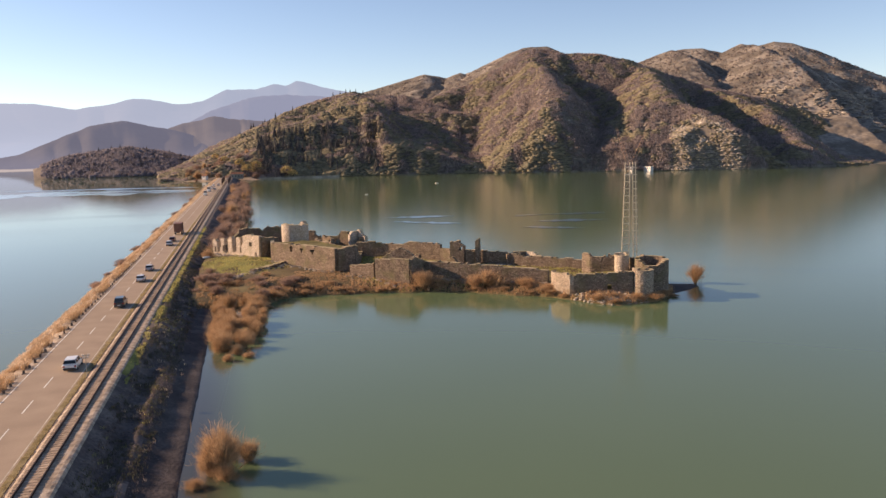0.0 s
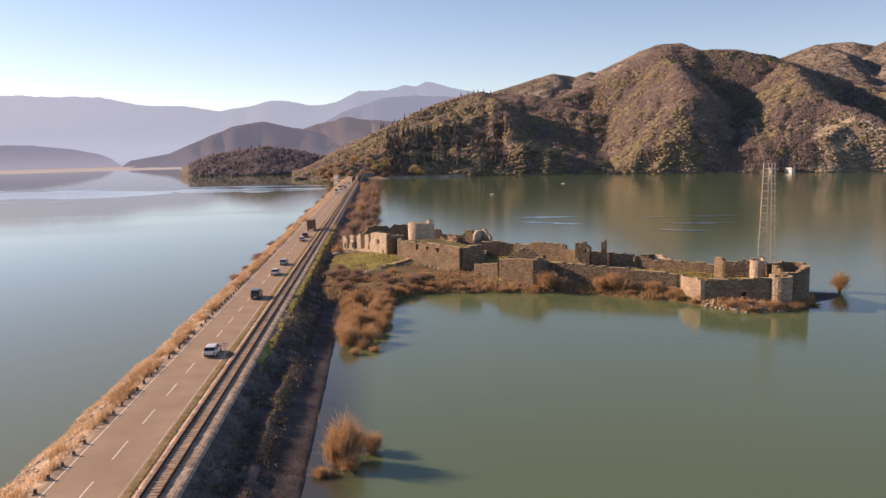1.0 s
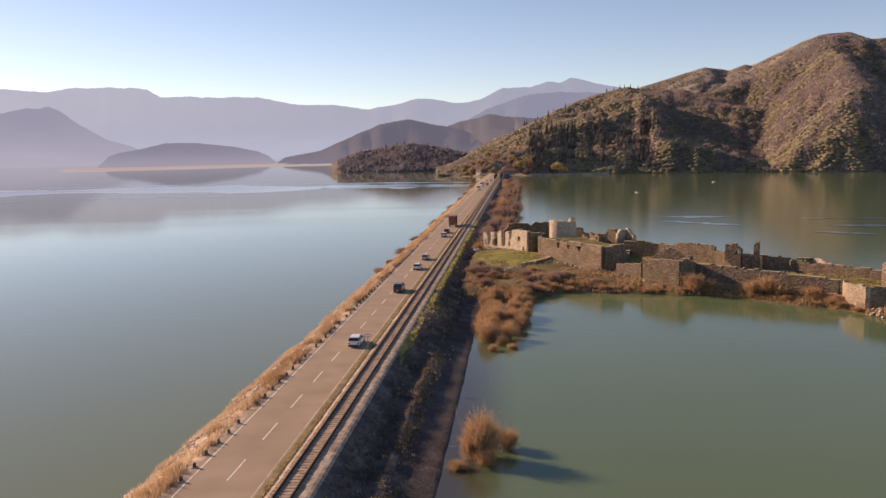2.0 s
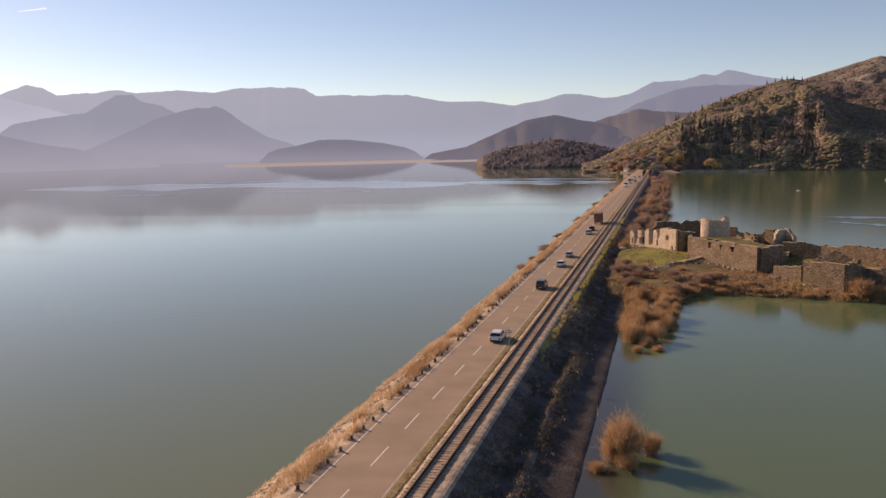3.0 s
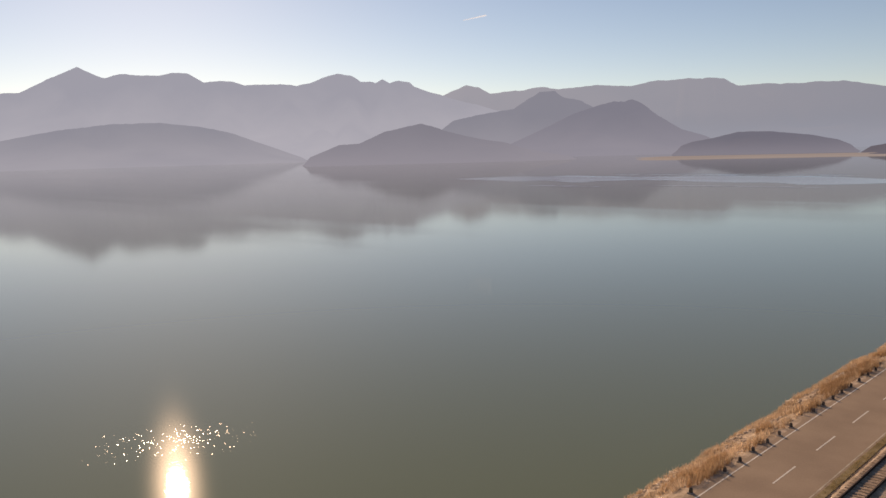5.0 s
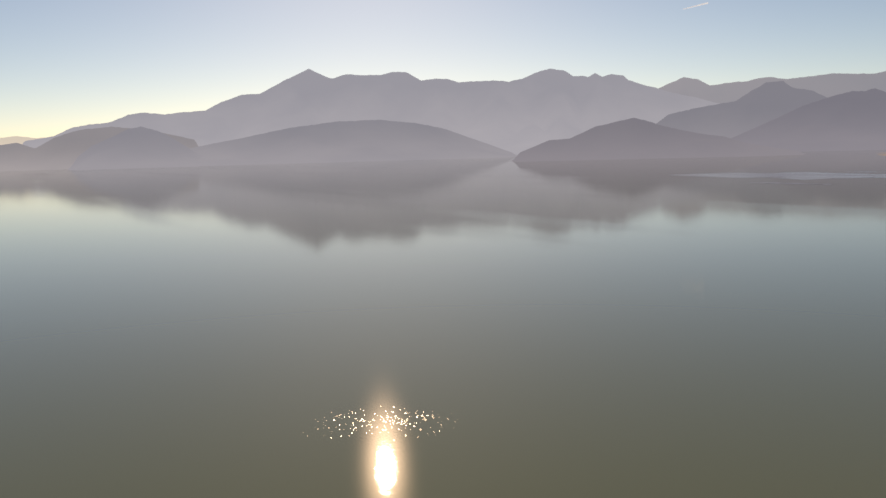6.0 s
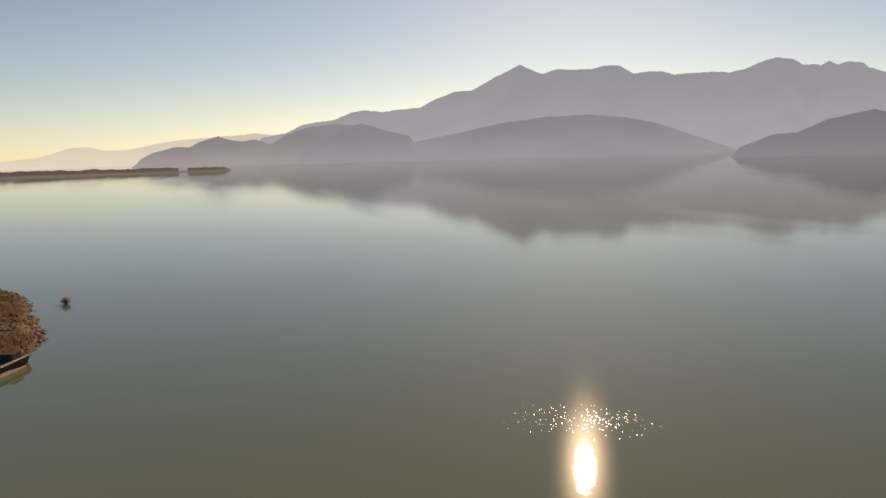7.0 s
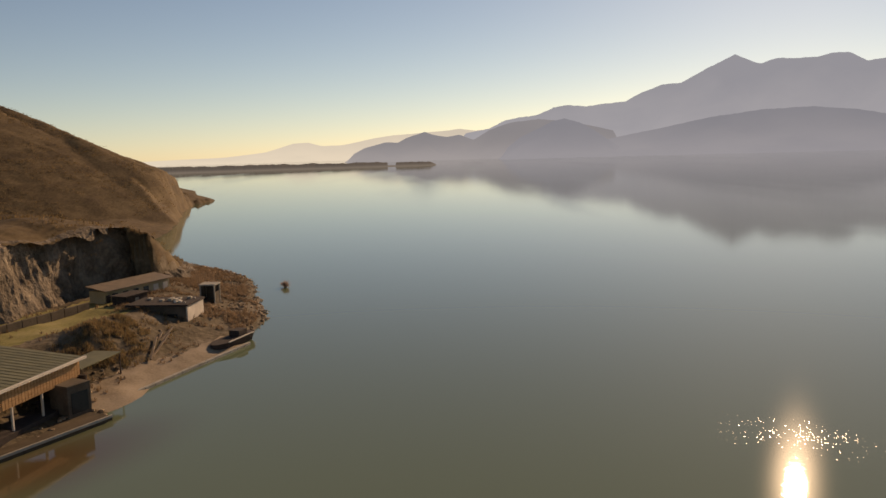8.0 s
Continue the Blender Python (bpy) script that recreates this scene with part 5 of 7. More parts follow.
def sprays(count, spread, height, width, seed):
    """Short fine twigs filling an upright, uneven crown."""
    r = np.random.default_rng(seed)
    lobes = r.normal(0, 0.38, (12, 3)) * [spread, spread, 0]
    pick = r.integers(0, 12, count)
    d = r.normal(0, 1, (count, 3))
    d /= np.linalg.norm(d, axis=1)[:, None]
    rad = np.minimum(np.abs(r.normal(0, 0.55, count)), 1.45)
    lobe_h = r.uniform(0.25, 0.62, 12) * height
    c = lobes[pick] + d * rad[:, None] * np.array([spread * 0.55, spread * 0.55, 0])
    c[:, 2] = lobe_h[pick] + d[:, 2] * rad * height * 0.36
    c[:, 2] = np.maximum(c[:, 2], 0.05 * height * r.random(count))
    way = np.stack([c[:, 0] / spread * 0.7, c[:, 1] / spread * 0.7, np.ones(count) * 0.9], -1) + r.normal(0, 0.35, (count, 3))
    way /= np.linalg.norm(way, axis=1)[:, None]
    ln = r.uniform(0.10, 0.24, count)[:, None] * height
    q = r.normal(0, 1, (count, 3))
    side = np.cross(way, q)
    side *= (width / 2) / np.linalg.norm(side, axis=1)[:, None]
    a, b = c - way * ln / 2, c + way * ln / 2 + r.normal(0, 0.03, (count, 3)) * height
    v = np.stack([a - side, a + side, b + side * 0.3, b - side * 0.3], 1).reshape(-1, 3)
    k = (np.arange(count) * 4)[:, None]
    return v, np.concatenate([k + [0, 1, 2], k + [0, 2, 3]])


def shrub(name, label, category, spread, height, twigs, mat, seed, group, width=0.06):
    ob = thing(name, label, category, group=group)
    bm = bmesh.new()
    r = random.Random(seed)
    for i in range(7):
        a = r.uniform(0, 6.28)
        k = r.uniform(0.2, 0.5) * spread
        mid = (math.cos(a) * k * 0.4, math.sin(a) * k * 0.4, height * 0.25)
        tube(bm, (math.cos(a) * 0.1, math.sin(a) * 0.1, -0.8), mid, 0.07, 0.05, 6)
        tube(bm, mid, (math.cos(a) * k, math.sin(a) * k, height * 0.6), 0.05, 0.02, 6)
    part("stem", bm, BARK, ob)
    v, f = sprays(int(twigs * 0.6), spread, height, width, seed)
    v2, f2 = ribbons(int(twigs * 0.28), spread * 0.95, height * 1.05, width * 1.2, seed + 500, bend=0.9)
    v, f = np.concatenate([v, v2]), np.concatenate([f, f2 + len(v)])
    me = mesh_of("crown", v, f, mat)
    new("crown", me).parent = ob
    return ob


# reed-brown willow shrubs standing in the shallows
willows = [shrub("willow_shrub", "orange-brown leafless willow shrub in the shallows", "shrub", 3.0, 5.0, 3600, TWIG, 70 + i, "willows by the causeway", 0.045) for i in range(3)]
fort_shrubs = [shrub("bramble", "dry orange-brown thicket at the foot of the ruin", "shrub", 2.2, 2.3, 2200, TWIG, 80 + i, "thickets along the island", 0.05) for i in range(3)]
grey_shrubs = [shrub("bare_shrub", "leafless grey-brown shrub on the causeway bank", "shrub", 2.4, 3.4, 2200, GREYTWIG, 90 + i, "bare shrubs on the bank", 0.05) for i in range(2)]
rng = random.Random(5)
used = set()


def plant(kinds, x, y, z, scale, tall=1.0):
    src = rng.choice(kinds)
    m = Matrix.Translation((x, y, z)) @ Matrix.Rotation(rng.uniform(0, 6.28), 4, "Z") @ Matrix.Diagonal((scale, scale, scale * tall, 1))
    if src.name not in used:
        used.add(src.name)
        src.matrix_basis = m
        return src
    return copy_thing(src, m)


for x, y, s, t in ((-4.3, 79.0, 0.85, 1.35), (-5.2, 78.6, 0.55, 1.5), (-1.6, 81.4, 0.6, 0.8), (-3.6, 76.8, 0.5, 0.8), (-3.0, 82.0, 0.6, 1.2), (-6.6, 76.0, 0.4, 0.6), (-6.2, 73.5, 0.4, 0.5), (-4.6, 122.5, 0.7, 0.5), (-3.2, 126, 0.8, 0.6), (-1.6, 124, 0.5, 0.4)):
    plant(willows, x, y, -0.2, s, t)
for i in range(84):
    y = 127 + i * 0.486
    plant(willows, rng.uniform(-7.4, -1.5 + 5.0 * i / 84), y, -0.2, rng.uniform(0.5, 0.9), rng.uniform(0.55, 1.0))
for i in range(26):
    x = 4 + i * 3.25 + rng.uniform(-0.8, 0.8)
    y = float(np.interp(x, FRONT_X, FRONT_Y)) + rng.uniform(0.6, 2.8)
    plant(fort_shrubs, x, y, float(isle_height(x, y)) - 0.1, rng.uniform(0.6, 1.1), rng.uniform(0.6, 1.0))
for i in range(22):
    x = 6 + i * 3.6 + rng.uniform(-1, 1)
    y = float(np.interp(x, FRONT_X, FRONT_Y)) + rng.uniform(3.5, 6.5)
    if 20 < x < 40:
        y -= 1.5
    plant(fort_shrubs, x, y, float(isle_height(x, y)) - 0.1, rng.uniform(0.5, 0.9), rng.uniform(0.5, 0.9))
for x, y, s, t in ((36.4, 169.9, 1.35, 1.6), (46.8, 165.8, 1.3, 1.6), (49.8, 164.8, 1.2, 1.7), (56.5, 160.5, 1.3, 1.1), (58.8, 155.5, 1.0, 1.0), (69.5, 144.6, 0.6, 0.8), (74.0, 142.8, 0.9, 1.0), (78.0, 144.0, 0.8, 0.7), (83.2, 145.6, 0.7, 0.6), (66.2, 146.4, 0.5, 0.7)):
    plant(fort_shrubs, x, y, float(isle_height(x, y)) - 0.1, s * 1.1, t * 1.0)
for i in range(96):
    y = 232 + i * 4.9 + rng.uniform(-4, 4)
    plant(grey_shrubs if i % 7 else willows, rng.uniform(-13.0, -5.0 + 4.0 * min(1, i / 50)), y, 0.1, rng.uniform(0.9, 1.4), rng.uniform(0.8, 1.3))
for i in range(34):
    x, y = rng.uniform(-10, 12), rng.uniform(166, 190)
    plant(fort_shrubs if i % 3 else grey_shrubs, x, y, float(isle_height(x, y)) - 0.1, rng.uniform(0.5, 0.95), rng.uniform(0.5, 0.9))
for x, y in ((-12.5, 176), (-11, 184), (-12.8, 190), (-10.4, 197), (-9.2, 178), (-8.6, 188), (-12.2, 204), (-6.5, 181)):
    plant(grey_shrubs, x, y, float(isle_height(x, y)) if x > -12 else 0.9, rng.uniform(0.6, 0.95), 0.7)
for i, y in enumerate((196, 200, 214, 232, 236, 239, 268, 272, 284, 322, 326, 330, 334, 371, 376, 402, 408, 415, 468, 474, 520, 527, 534, 560, 600)):
    plant(grey_shrubs, -36.0 + rng.uniform(-0.8, 0.8), y, 0.4, rng.uniform(0.5, 0.9), 0.65)
drowned = shrub("drowned_tree", "drowned orange-brown bush off the fort's point", "shrub", 2.3, 5.0, 1900, TWIG, 99, "", 0.045)
drowned.matrix_basis = pose(95.8, 157.6, 0.0)
drowned_small = shrub("drowned_bush", "bare dark bush standing in the water off the south shore", "shrub", 1.5, 2.1, 800, GREYTWIG, 101, "", 0.05)
drowned_small.matrix_basis = pose(-194, -35.6, -0.2)


# dry reeds and grass tufts on the banks, in one mesh a kind
def tufts(name, places, height, blades, width, mat, label, category, seed, lean=0.55, spread=0.12):
    r = np.random.default_rng(seed)
    n = len(places) * blades
    foot = np.repeat(places, blades, axis=0) + np.concatenate([r.normal(0, spread, (n, 2)), np.zeros((n, 1))], 1)
    h = height * r.uniform(0.5, 1.1, n)
    a, q = r.uniform(0, 6.283, n), r.uniform(0, 6.283, n)
    l = h * lean * r.random(n)
    w = width * r.uniform(0.7, 1.2, n) / 2
    side = np.stack([np.cos(q) * w, np.sin(q) * w, np.zeros(n)], -1)
    tip = foot + np.stack([np.cos(a) * l, np.sin(a) * l, h], -1)
    mid = foot + np.stack([np.cos(a) * l * 0.35, np.sin(a) * l * 0.35, h * 0.6], -1)
    v = np.stack([foot - side, foot + side, mid + side * 0.8, mid - side * 0.8, tip], 1).reshape(-1, 3)
    k = (np.arange(n) * 5)[:, None]
    f = np.concatenate([k + [0, 1, 2], k + [0, 2, 3], k + [3, 2, 4]])
    return tagged(new(name, mesh_of(name, v, f, mat)), label, category, kind="stuff")


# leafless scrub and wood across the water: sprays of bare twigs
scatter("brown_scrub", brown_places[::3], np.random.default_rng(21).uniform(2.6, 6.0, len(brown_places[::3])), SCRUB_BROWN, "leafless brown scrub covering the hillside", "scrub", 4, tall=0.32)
# pale purplish twigs, hillside haze put into their colour
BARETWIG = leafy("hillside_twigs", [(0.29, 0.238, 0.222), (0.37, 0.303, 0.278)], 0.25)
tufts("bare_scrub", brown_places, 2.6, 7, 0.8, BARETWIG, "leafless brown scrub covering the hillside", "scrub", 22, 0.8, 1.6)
# paler and bluer than bare wood, with the headland's haze in the colour
HEADWOOD = leafy("headland_twigs", [(0.245, 0.22, 0.238), (0.305, 0.275, 0.292)], 0.15)
p = on_ground(headland_height, 13, -0.5, 1050, 1300, 7000, 13, 0.3)
scatter("headland_wood", p[::3], np.random.default_rng(14).uniform(3.0, 8.5, len(p[::3])), HEADWOOD, "leafless grey-brown wood on the headland", "wood", 15, tall=0.8)
tufts("headland_twigs", p, 4.2, 10, 0.7, HEADWOOD, "leafless grey-brown wood on the headland", "wood", 23, 0.6, 1.5)


def bank_places(x0, x1, y0, y1, n, seed, clump=0.0):
    r = np.random.default_rng(seed)
    x, y = r.uniform(x0, x1, n), r.uniform(y0, y1, n)
    keep = fbm(x / 1.8, y / 2.6, 3, seed) > clump - 0.6
    x, y = x[keep], y[keep]
    return np.stack([x, y, bank_height(x, y) - 0.05], -1)


RUSSET = leafy("russet_weeds", [(0.37, 0.245, 0.14), (0.50, 0.35, 0.215)], 0.25)
tufts("dry_reeds", bank_places(-37.0, -30.6, 48, 150, 6500, 1, 0.5), 0.6, 7, 0.05, REED, "straw-coloured dry reeds on the causeway bank", "reeds", 1)
tufts("dry_reeds", bank_places(-37.0, -30.6, 150, 330, 6500, 2, 0.42), 0.7, 6, 0.08, REED, "straw-coloured dry reeds on the causeway bank", "reeds", 2)
tufts("dry_reeds", bank_places(-37.6, -30.6, 330, 830, 6000, 3, 0.4), 0.9, 5, 0.14, REED, "straw-coloured dry reeds on the causeway bank", "reeds", 3)
tufts("orange_weeds", bank_places(-33.6, -30.2, 48, 330, 9000, 4, 0.72), 0.95, 10, 0.045, RUSSET, "russet weeds beside the guard stones", "weeds", 4)
DRYGRASS = leafy("dry_verge_grass", [(0.31, 0.245, 0.12), (0.43, 0.34, 0.18)], 0.25)
GRASS = leafy("bank_grass", [(0.36, 0.33, 0.11), (0.50, 0.44, 0.19)], 0.25)
tufts("bank_grass", bank_places(-17.2, -16.2, 112, 300, 900, 5, 0.5) + np.array([0, 0, 0.05]), 0.42, 8, 0.05, GRASS, "yellow-green grass along the crest of the bank", "grass", 5)
tufts("bank_grass", bank_places(-22.15, -21.5, 45, 330, 3000, 6, 0.3) + np.array([0, 0, 0.06]), 0.18, 6, 0.04, DRYGRASS, "short grass between road and railway", "grass", 6)
tufts("bank_grass", bank_places(-16.6, -12.5, 48, 200, 700, 37, 0.8), 0.36, 7, 0.05, GRASS, "green weeds over the shaded bank", "weeds", 38)
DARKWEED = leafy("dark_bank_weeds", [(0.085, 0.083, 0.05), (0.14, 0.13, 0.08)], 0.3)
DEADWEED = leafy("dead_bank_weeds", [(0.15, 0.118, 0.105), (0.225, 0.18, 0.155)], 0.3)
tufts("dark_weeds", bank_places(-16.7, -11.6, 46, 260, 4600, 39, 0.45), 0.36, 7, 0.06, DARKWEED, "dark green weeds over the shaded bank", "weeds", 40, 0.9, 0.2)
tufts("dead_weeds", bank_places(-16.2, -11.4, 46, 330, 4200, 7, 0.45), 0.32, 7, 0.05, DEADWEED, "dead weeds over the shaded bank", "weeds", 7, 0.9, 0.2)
tufts("pale_weeds", bank_places(-15.5, -10.5, 55, 200, 150, 8, 0.75), 0.45, 8, 0.05, REED, "pale dead stalks over the shaded bank", "weeds", 8)


def isle_places(x0, x1, y0, y1, n, seed, clump):
    r = np.random.default_rng(seed)
    x, y = r.uniform(x0, x1, n), r.uniform(y0, y1, n)
    z = isle_height(x, y)
    keep = (fbm(x / 2.5, y / 2.5, 3, seed) > clump - 0.6) & (z > 0.1)
    return np.stack([x, y, z - 0.05], -1)[keep]


p = isle_places(-13, 10, 184, 238, 3000, 9, 0.15)
p = p[((p[:, 0] + 2) / 11) ** 2 + ((p[:, 1] - 212) / 21) ** 2 + 0.35 * fbm(p[:, 0] / 4, p[:, 1] / 4, 3, 77) < 1]
tufts("island_grass", p, 0.35, 6, 0.09, GRASS, "short green winter grass before the ruin", "grass", 9)
tufts("island_grass", isle_places(24, 76, 165, 212, 7000, 10, 0.3), 0.4, 6, 0.09, GRASS, "yellow-green grass inside the walls", "grass", 10)
p = isle_places(-12, 88, 138, 200, 16000, 12, 0.35)
keep = ((p[:, 1] - np.interp(p[:, 0], FRONT_X, FRONT_Y)) < 22) & (p[:, 0] < 60) & (((p[:, 0] - 1) / 13) ** 2 + ((p[:, 1] - 210) / 24) ** 2 > 1)
tufts("island_weeds", p[keep], 0.5, 7, 0.07, RUSSET, "rough brown weeds and brambles around the ruin", "weeds", 12)
p = isle_places(-9, 88, 138, 186, 9000, 11, 0.2)
near = p[:, 1] - np.interp(p[:, 0], FRONT_X, FRONT_Y)
p = p[near < 7]
tufts("island_reeds", p, 0.9, 7, 0.09, TWIG, "russet reeds fringing the island", "reeds", 11)


# ---- cypresses and yellowing trees across the water ----
def conifer(seed, height=12.0):
    ob = thing("cypress_tree", "dark slender evergreen on the lakeside slope", "tree", group="dark evergreens on the slope")
    bm = bmesh.new()
    tube(bm, (0, 0, -1), (0, 0, height * 0.9), 0.25, 0.05, 8)
    part("trunk", bm, BARK, ob)
    r = random.Random(seed)
    vs, fs, base = [], [], 0
    tv, tf = lump(seed, 1)
    for i in range(70):
        u = r.random()
        rad = (1 - u) ** 0.75 * height * 0.15 * r.uniform(0.3, 1)
        a = r.uniform(0, 6.28)
        s = (0.6 + 1.1 * (1 - u)) * height / 12
        vs.append(tv * np.array([s, s, s * 1.9]) + np.array([math.cos(a) * rad, math.sin(a) * rad, 0.8 + u * height * 0.93]))
        fs.append(tf + base)
        base += len(tv)
    new("crown", mesh_of("crown", np.concatenate(vs), np.concatenate(fs), CYPRESS)).parent = ob
    return ob


conifers = [conifer(200 + i) for i in range(3)]


def grow(kinds, b, d, height, scale, tall=1.0):
    x, y = polar(b, d)
    return plant(kinds, float(x), float(y), float(height(np.array(x), np.array(y))), scale, tall)


for i in range(190):
    grow(conifers, -0.5 - 9.0 * rng.random() ** 1.15, rng.uniform(874, 975), main_height, rng.uniform(0.55, 1.1))
for i in range(20):
    grow(conifers, rng.uniform(-8, 1.5), rng.uniform(1000, 1245), main_height, rng.uniform(0.5, 0.9))
for b in (-6.0, -6.5, -6.9, -7.2, -7.6, -8.1, -8.4):
    grow(conifers, b, 1248, main_height, rng.uniform(0.4, 0.7))
for i in range(90):
    grow(conifers, rng.uniform(3.5, 12.4), rng.uniform(1090, 1200), headland_height, rng.uniform(0.35, 0.8), 0.8)


def round_tree(seed):
    ob = thing("yellow_tree", "broad tree with thin yellow-green foliage by the shore", "tree", group="yellow trees by the far shore")
    bm = bmesh.new()
    tube(bm, (0, 0, -1), (0, 0, 4), 0.4, 0.25, 8)
    r = random.Random(seed)
    for i in range(7):
        a = i * 0.9
        tube(bm, (0, 0, 2.5 + i * 0.2), (math.cos(a) * 3.4, math.sin(a) * 3.4, 6.0 + r.random() * 2), 0.16, 0.04, 6)
    part("trunk", bm, BARK, ob)
    vs, fs, base = [], [], 0
    tv, tf = lump(seed, 1)
    for i in range(150):
        a, e = r.uniform(0, 6.28), r.uniform(-0.5, 1.5)
        k = r.uniform(0.5, 1.0) ** 0.5
        s = r.uniform(0.6, 1.4)
        vs.append(tv * s + np.array([math.cos(a) * math.cos(e) * 5 * k, math.sin(a) * math.cos(e) * 5 * k, 6 + math.sin(e) * 3.6 * k]))
        fs.append(tf + base)
        base += len(tv)
    new("crown", mesh_of("crown", np.concatenate(vs), np.concatenate(fs), YELLOWLEAF)).parent = ob
    return ob


YELLOWLEAF = leafy("yellow_leaves", [(0.54, 0.43, 0.20), (0.68, 0.54, 0.27)], 0.25)
broad = [round_tree(300)]
for b, d, s in ((0.1, 868, 1.3), (-0.5, 876, 1.0), (0.6, 880, 0.9), (-2.6, 866, 1.15), (-3.0, 868, 0.8), (1.6, 900, 0.7), (2.2, 930, 0.7)):
    grow(broad, b, d, main_height, s)


# fallen stones along the foot of the ruined walls
rub = np.random.default_rng(77)
lines = [((5, 212), (19.4, 189.5)), ((-10.9, 237.7), (2, 219.5)), ((22.2, 185.6), (27, 180)), ((37.2, 178), (62, 160.5)), ((63.8, 150.6), (74.4, 145.6)), ((27.2, 178.7), (33.7, 172)), ((48, 193), (66, 186)), ((-7, 187), (7.6, 207))]
spots = []
for (xa, ya), (xb, yb) in lines:
    n = int(math.hypot(xb - xa, yb - ya) * 5)
    u = rub.random(n)
    off = np.abs(rub.normal(0.7, 0.9, n)) + 0.5
    nx, ny = (yb - ya), -(xb - xa)
    k = math.hypot(nx, ny)
    side = -1 if ny > 0 else 1
    spots.append(np.stack([xa + u * (xb - xa) + side * nx / k * off, ya + u * (yb - ya) + side * ny / k * off], -1))
spots = np.concatenate(spots)
scatter("fallen_stones", np.column_stack([spots, isle_height(spots[:, 0], spots[:, 1])]), rub.uniform(0.3, 0.9, len(spots)), ROCK, "fallen wall stones along the foot of the ruin", "stones", 78, tall=0.7)
u = rub.random(260)
spots = np.stack([62.0 + u * 14.5, 148.4 - u * 5.6], -1) + np.stack([rub.normal(0, 0.8, 260), rub.normal(-1.6, 1.3, 260)], -1)
z = isle_height(spots[:, 0], spots[:, 1])
scatter("battery_rubble", np.column_stack([spots, z])[z > 0], rub.uniform(0.25, 0.85, int((z > 0).sum())), ROCK, "pale tumbled stones below the battery wall", "stones", 79, tall=0.6)
# low dark ground added where the battery wall's shadow falls
gx, gy = np.meshgrid(np.linspace(82, 103, 44), np.linspace(141, 172, 60))
along, across = (gx - 83.0) * 0.87 + (gy - 149.0) * 0.49, -(gx - 83.0) * 0.49 + (gy - 149.0) * 0.87
gz = 0.16 - 0.5 * ((along - 6.0) / 10.0) ** 4 - 0.35 * ((across - 1.6) / 5.0) ** 2 + 0.12 * fbm(gx / 2.5, gy / 2.5, 3, 95)
k = np.arange(gx.size).reshape(gx.shape)
q = np.stack([k[:-1, :-1], k[:-1, 1:], k[1:, 1:], k[1:, :-1]], -1).reshape(-1, 4)
q = q[(gz.ravel()[q] > -0.2).any(axis=1)]
tagged(new("mud_spit", mesh_of("mud_spit", np.stack([gx, gy, gz], -1).reshape(-1, 3), q, bpy.data.materials["shade_dark_mud"], True)), "low dark spit added where the gun tower's battery casts its shadow", "ground", kind="structure")
bank = bank_places(-37.9, -33.2, 46, 240, 5200, 31, 0.25)
scatter("bank_rubble", bank, np.random.default_rng(32).uniform(0.18, 0.62, len(bank)), material("pale_rubble", [(0.27, 0.215, 0.165), (0.39, 0.315, 0.245), (0.52, 0.435, 0.35)], scale=0.8, bump=0.6, relief=0.05, vary=0.25, island=True), "pale loose stones down the lakeside bank", "stones", 33, tall=0.7)
shade = bank_places(-16.8, -10.5, 46, 260, 2200, 34, 0.4)
scatter("slope_rubble", shade, np.random.default_rng(35).uniform(0.12, 0.38, len(shade)), EARTH, "dark rubble over the shaded railway bank", "stones", 36, tall=0.7)
# ---- railway ----
SLEEPER_Z = 3.80


def strip(name, xs, zs, y0, y1, step, mat, rough, seed):
    yy = np.arange(y0, y1, step)
    gx, gy = np.meshgrid(np.array(xs), yy)
    gz = np.tile(np.array(zs), (len(yy), 1)) + rough * fbm(gx * 2.3, gy * 2.3, 2, seed)
    k = np.arange(gx.size).reshape(gx.shape)
    q = np.stack([k[:-1, :-1], k[:-1, 1:], k[1:, 1:], k[1:, :-1]], -1).reshape(-1, 4)
    return mesh_of(name, np.stack([gx, gy, gz], -1).reshape(-1, 3), q, mat)


bed_x = [-21.5, -21.3, -21.1, -20.9, -20.5, -20.0, -19.6, -19.2, -18.8, -18.4, -18.1, -17.8, -17.5, -17.2]
bed_z = [3.44, 3.56, 3.68, 3.76, 3.77, 3.76, 3.76, 3.76, 3.77, 3.76, 3.75, 3.73, 3.66, 3.3]
tagged(new("ballast_bed", strip("ballast_bed", bed_x, bed_z, -140, 330, 0.35, BALLAST, 0.05, 71)), "grey crushed-stone ballast bed of the railway", "ballast", kind="structure")
tagged(new("ballast_bed", strip("ballast_bed", bed_x, bed_z, 329.5, 800, 3.0, BALLAST, 0.03, 72)), "grey crushed-stone ballast bed of the railway", "ballast", kind="structure")
track = thing("railway_track", "single railway track with rusty rails on sleepers", "railway", kind="structure")
for x in (-20.4, -18.9):
    bm = bmesh.new()
    box(bm, x - 0.09, x + 0.09, -140, 800, SLEEPER_Z + 0.005, SLEEPER_Z + 0.03)
    box(bm, x - 0.015, x + 0.015, -140, 800, SLEEPER_Z + 0.03, SLEEPER_Z + 0.15)
    box(bm, x - 0.045, x + 0.045, -140, 800, SLEEPER_Z + 0.15, SLEEPER_Z + 0.20)
    part("rail", bm, RAIL, track)


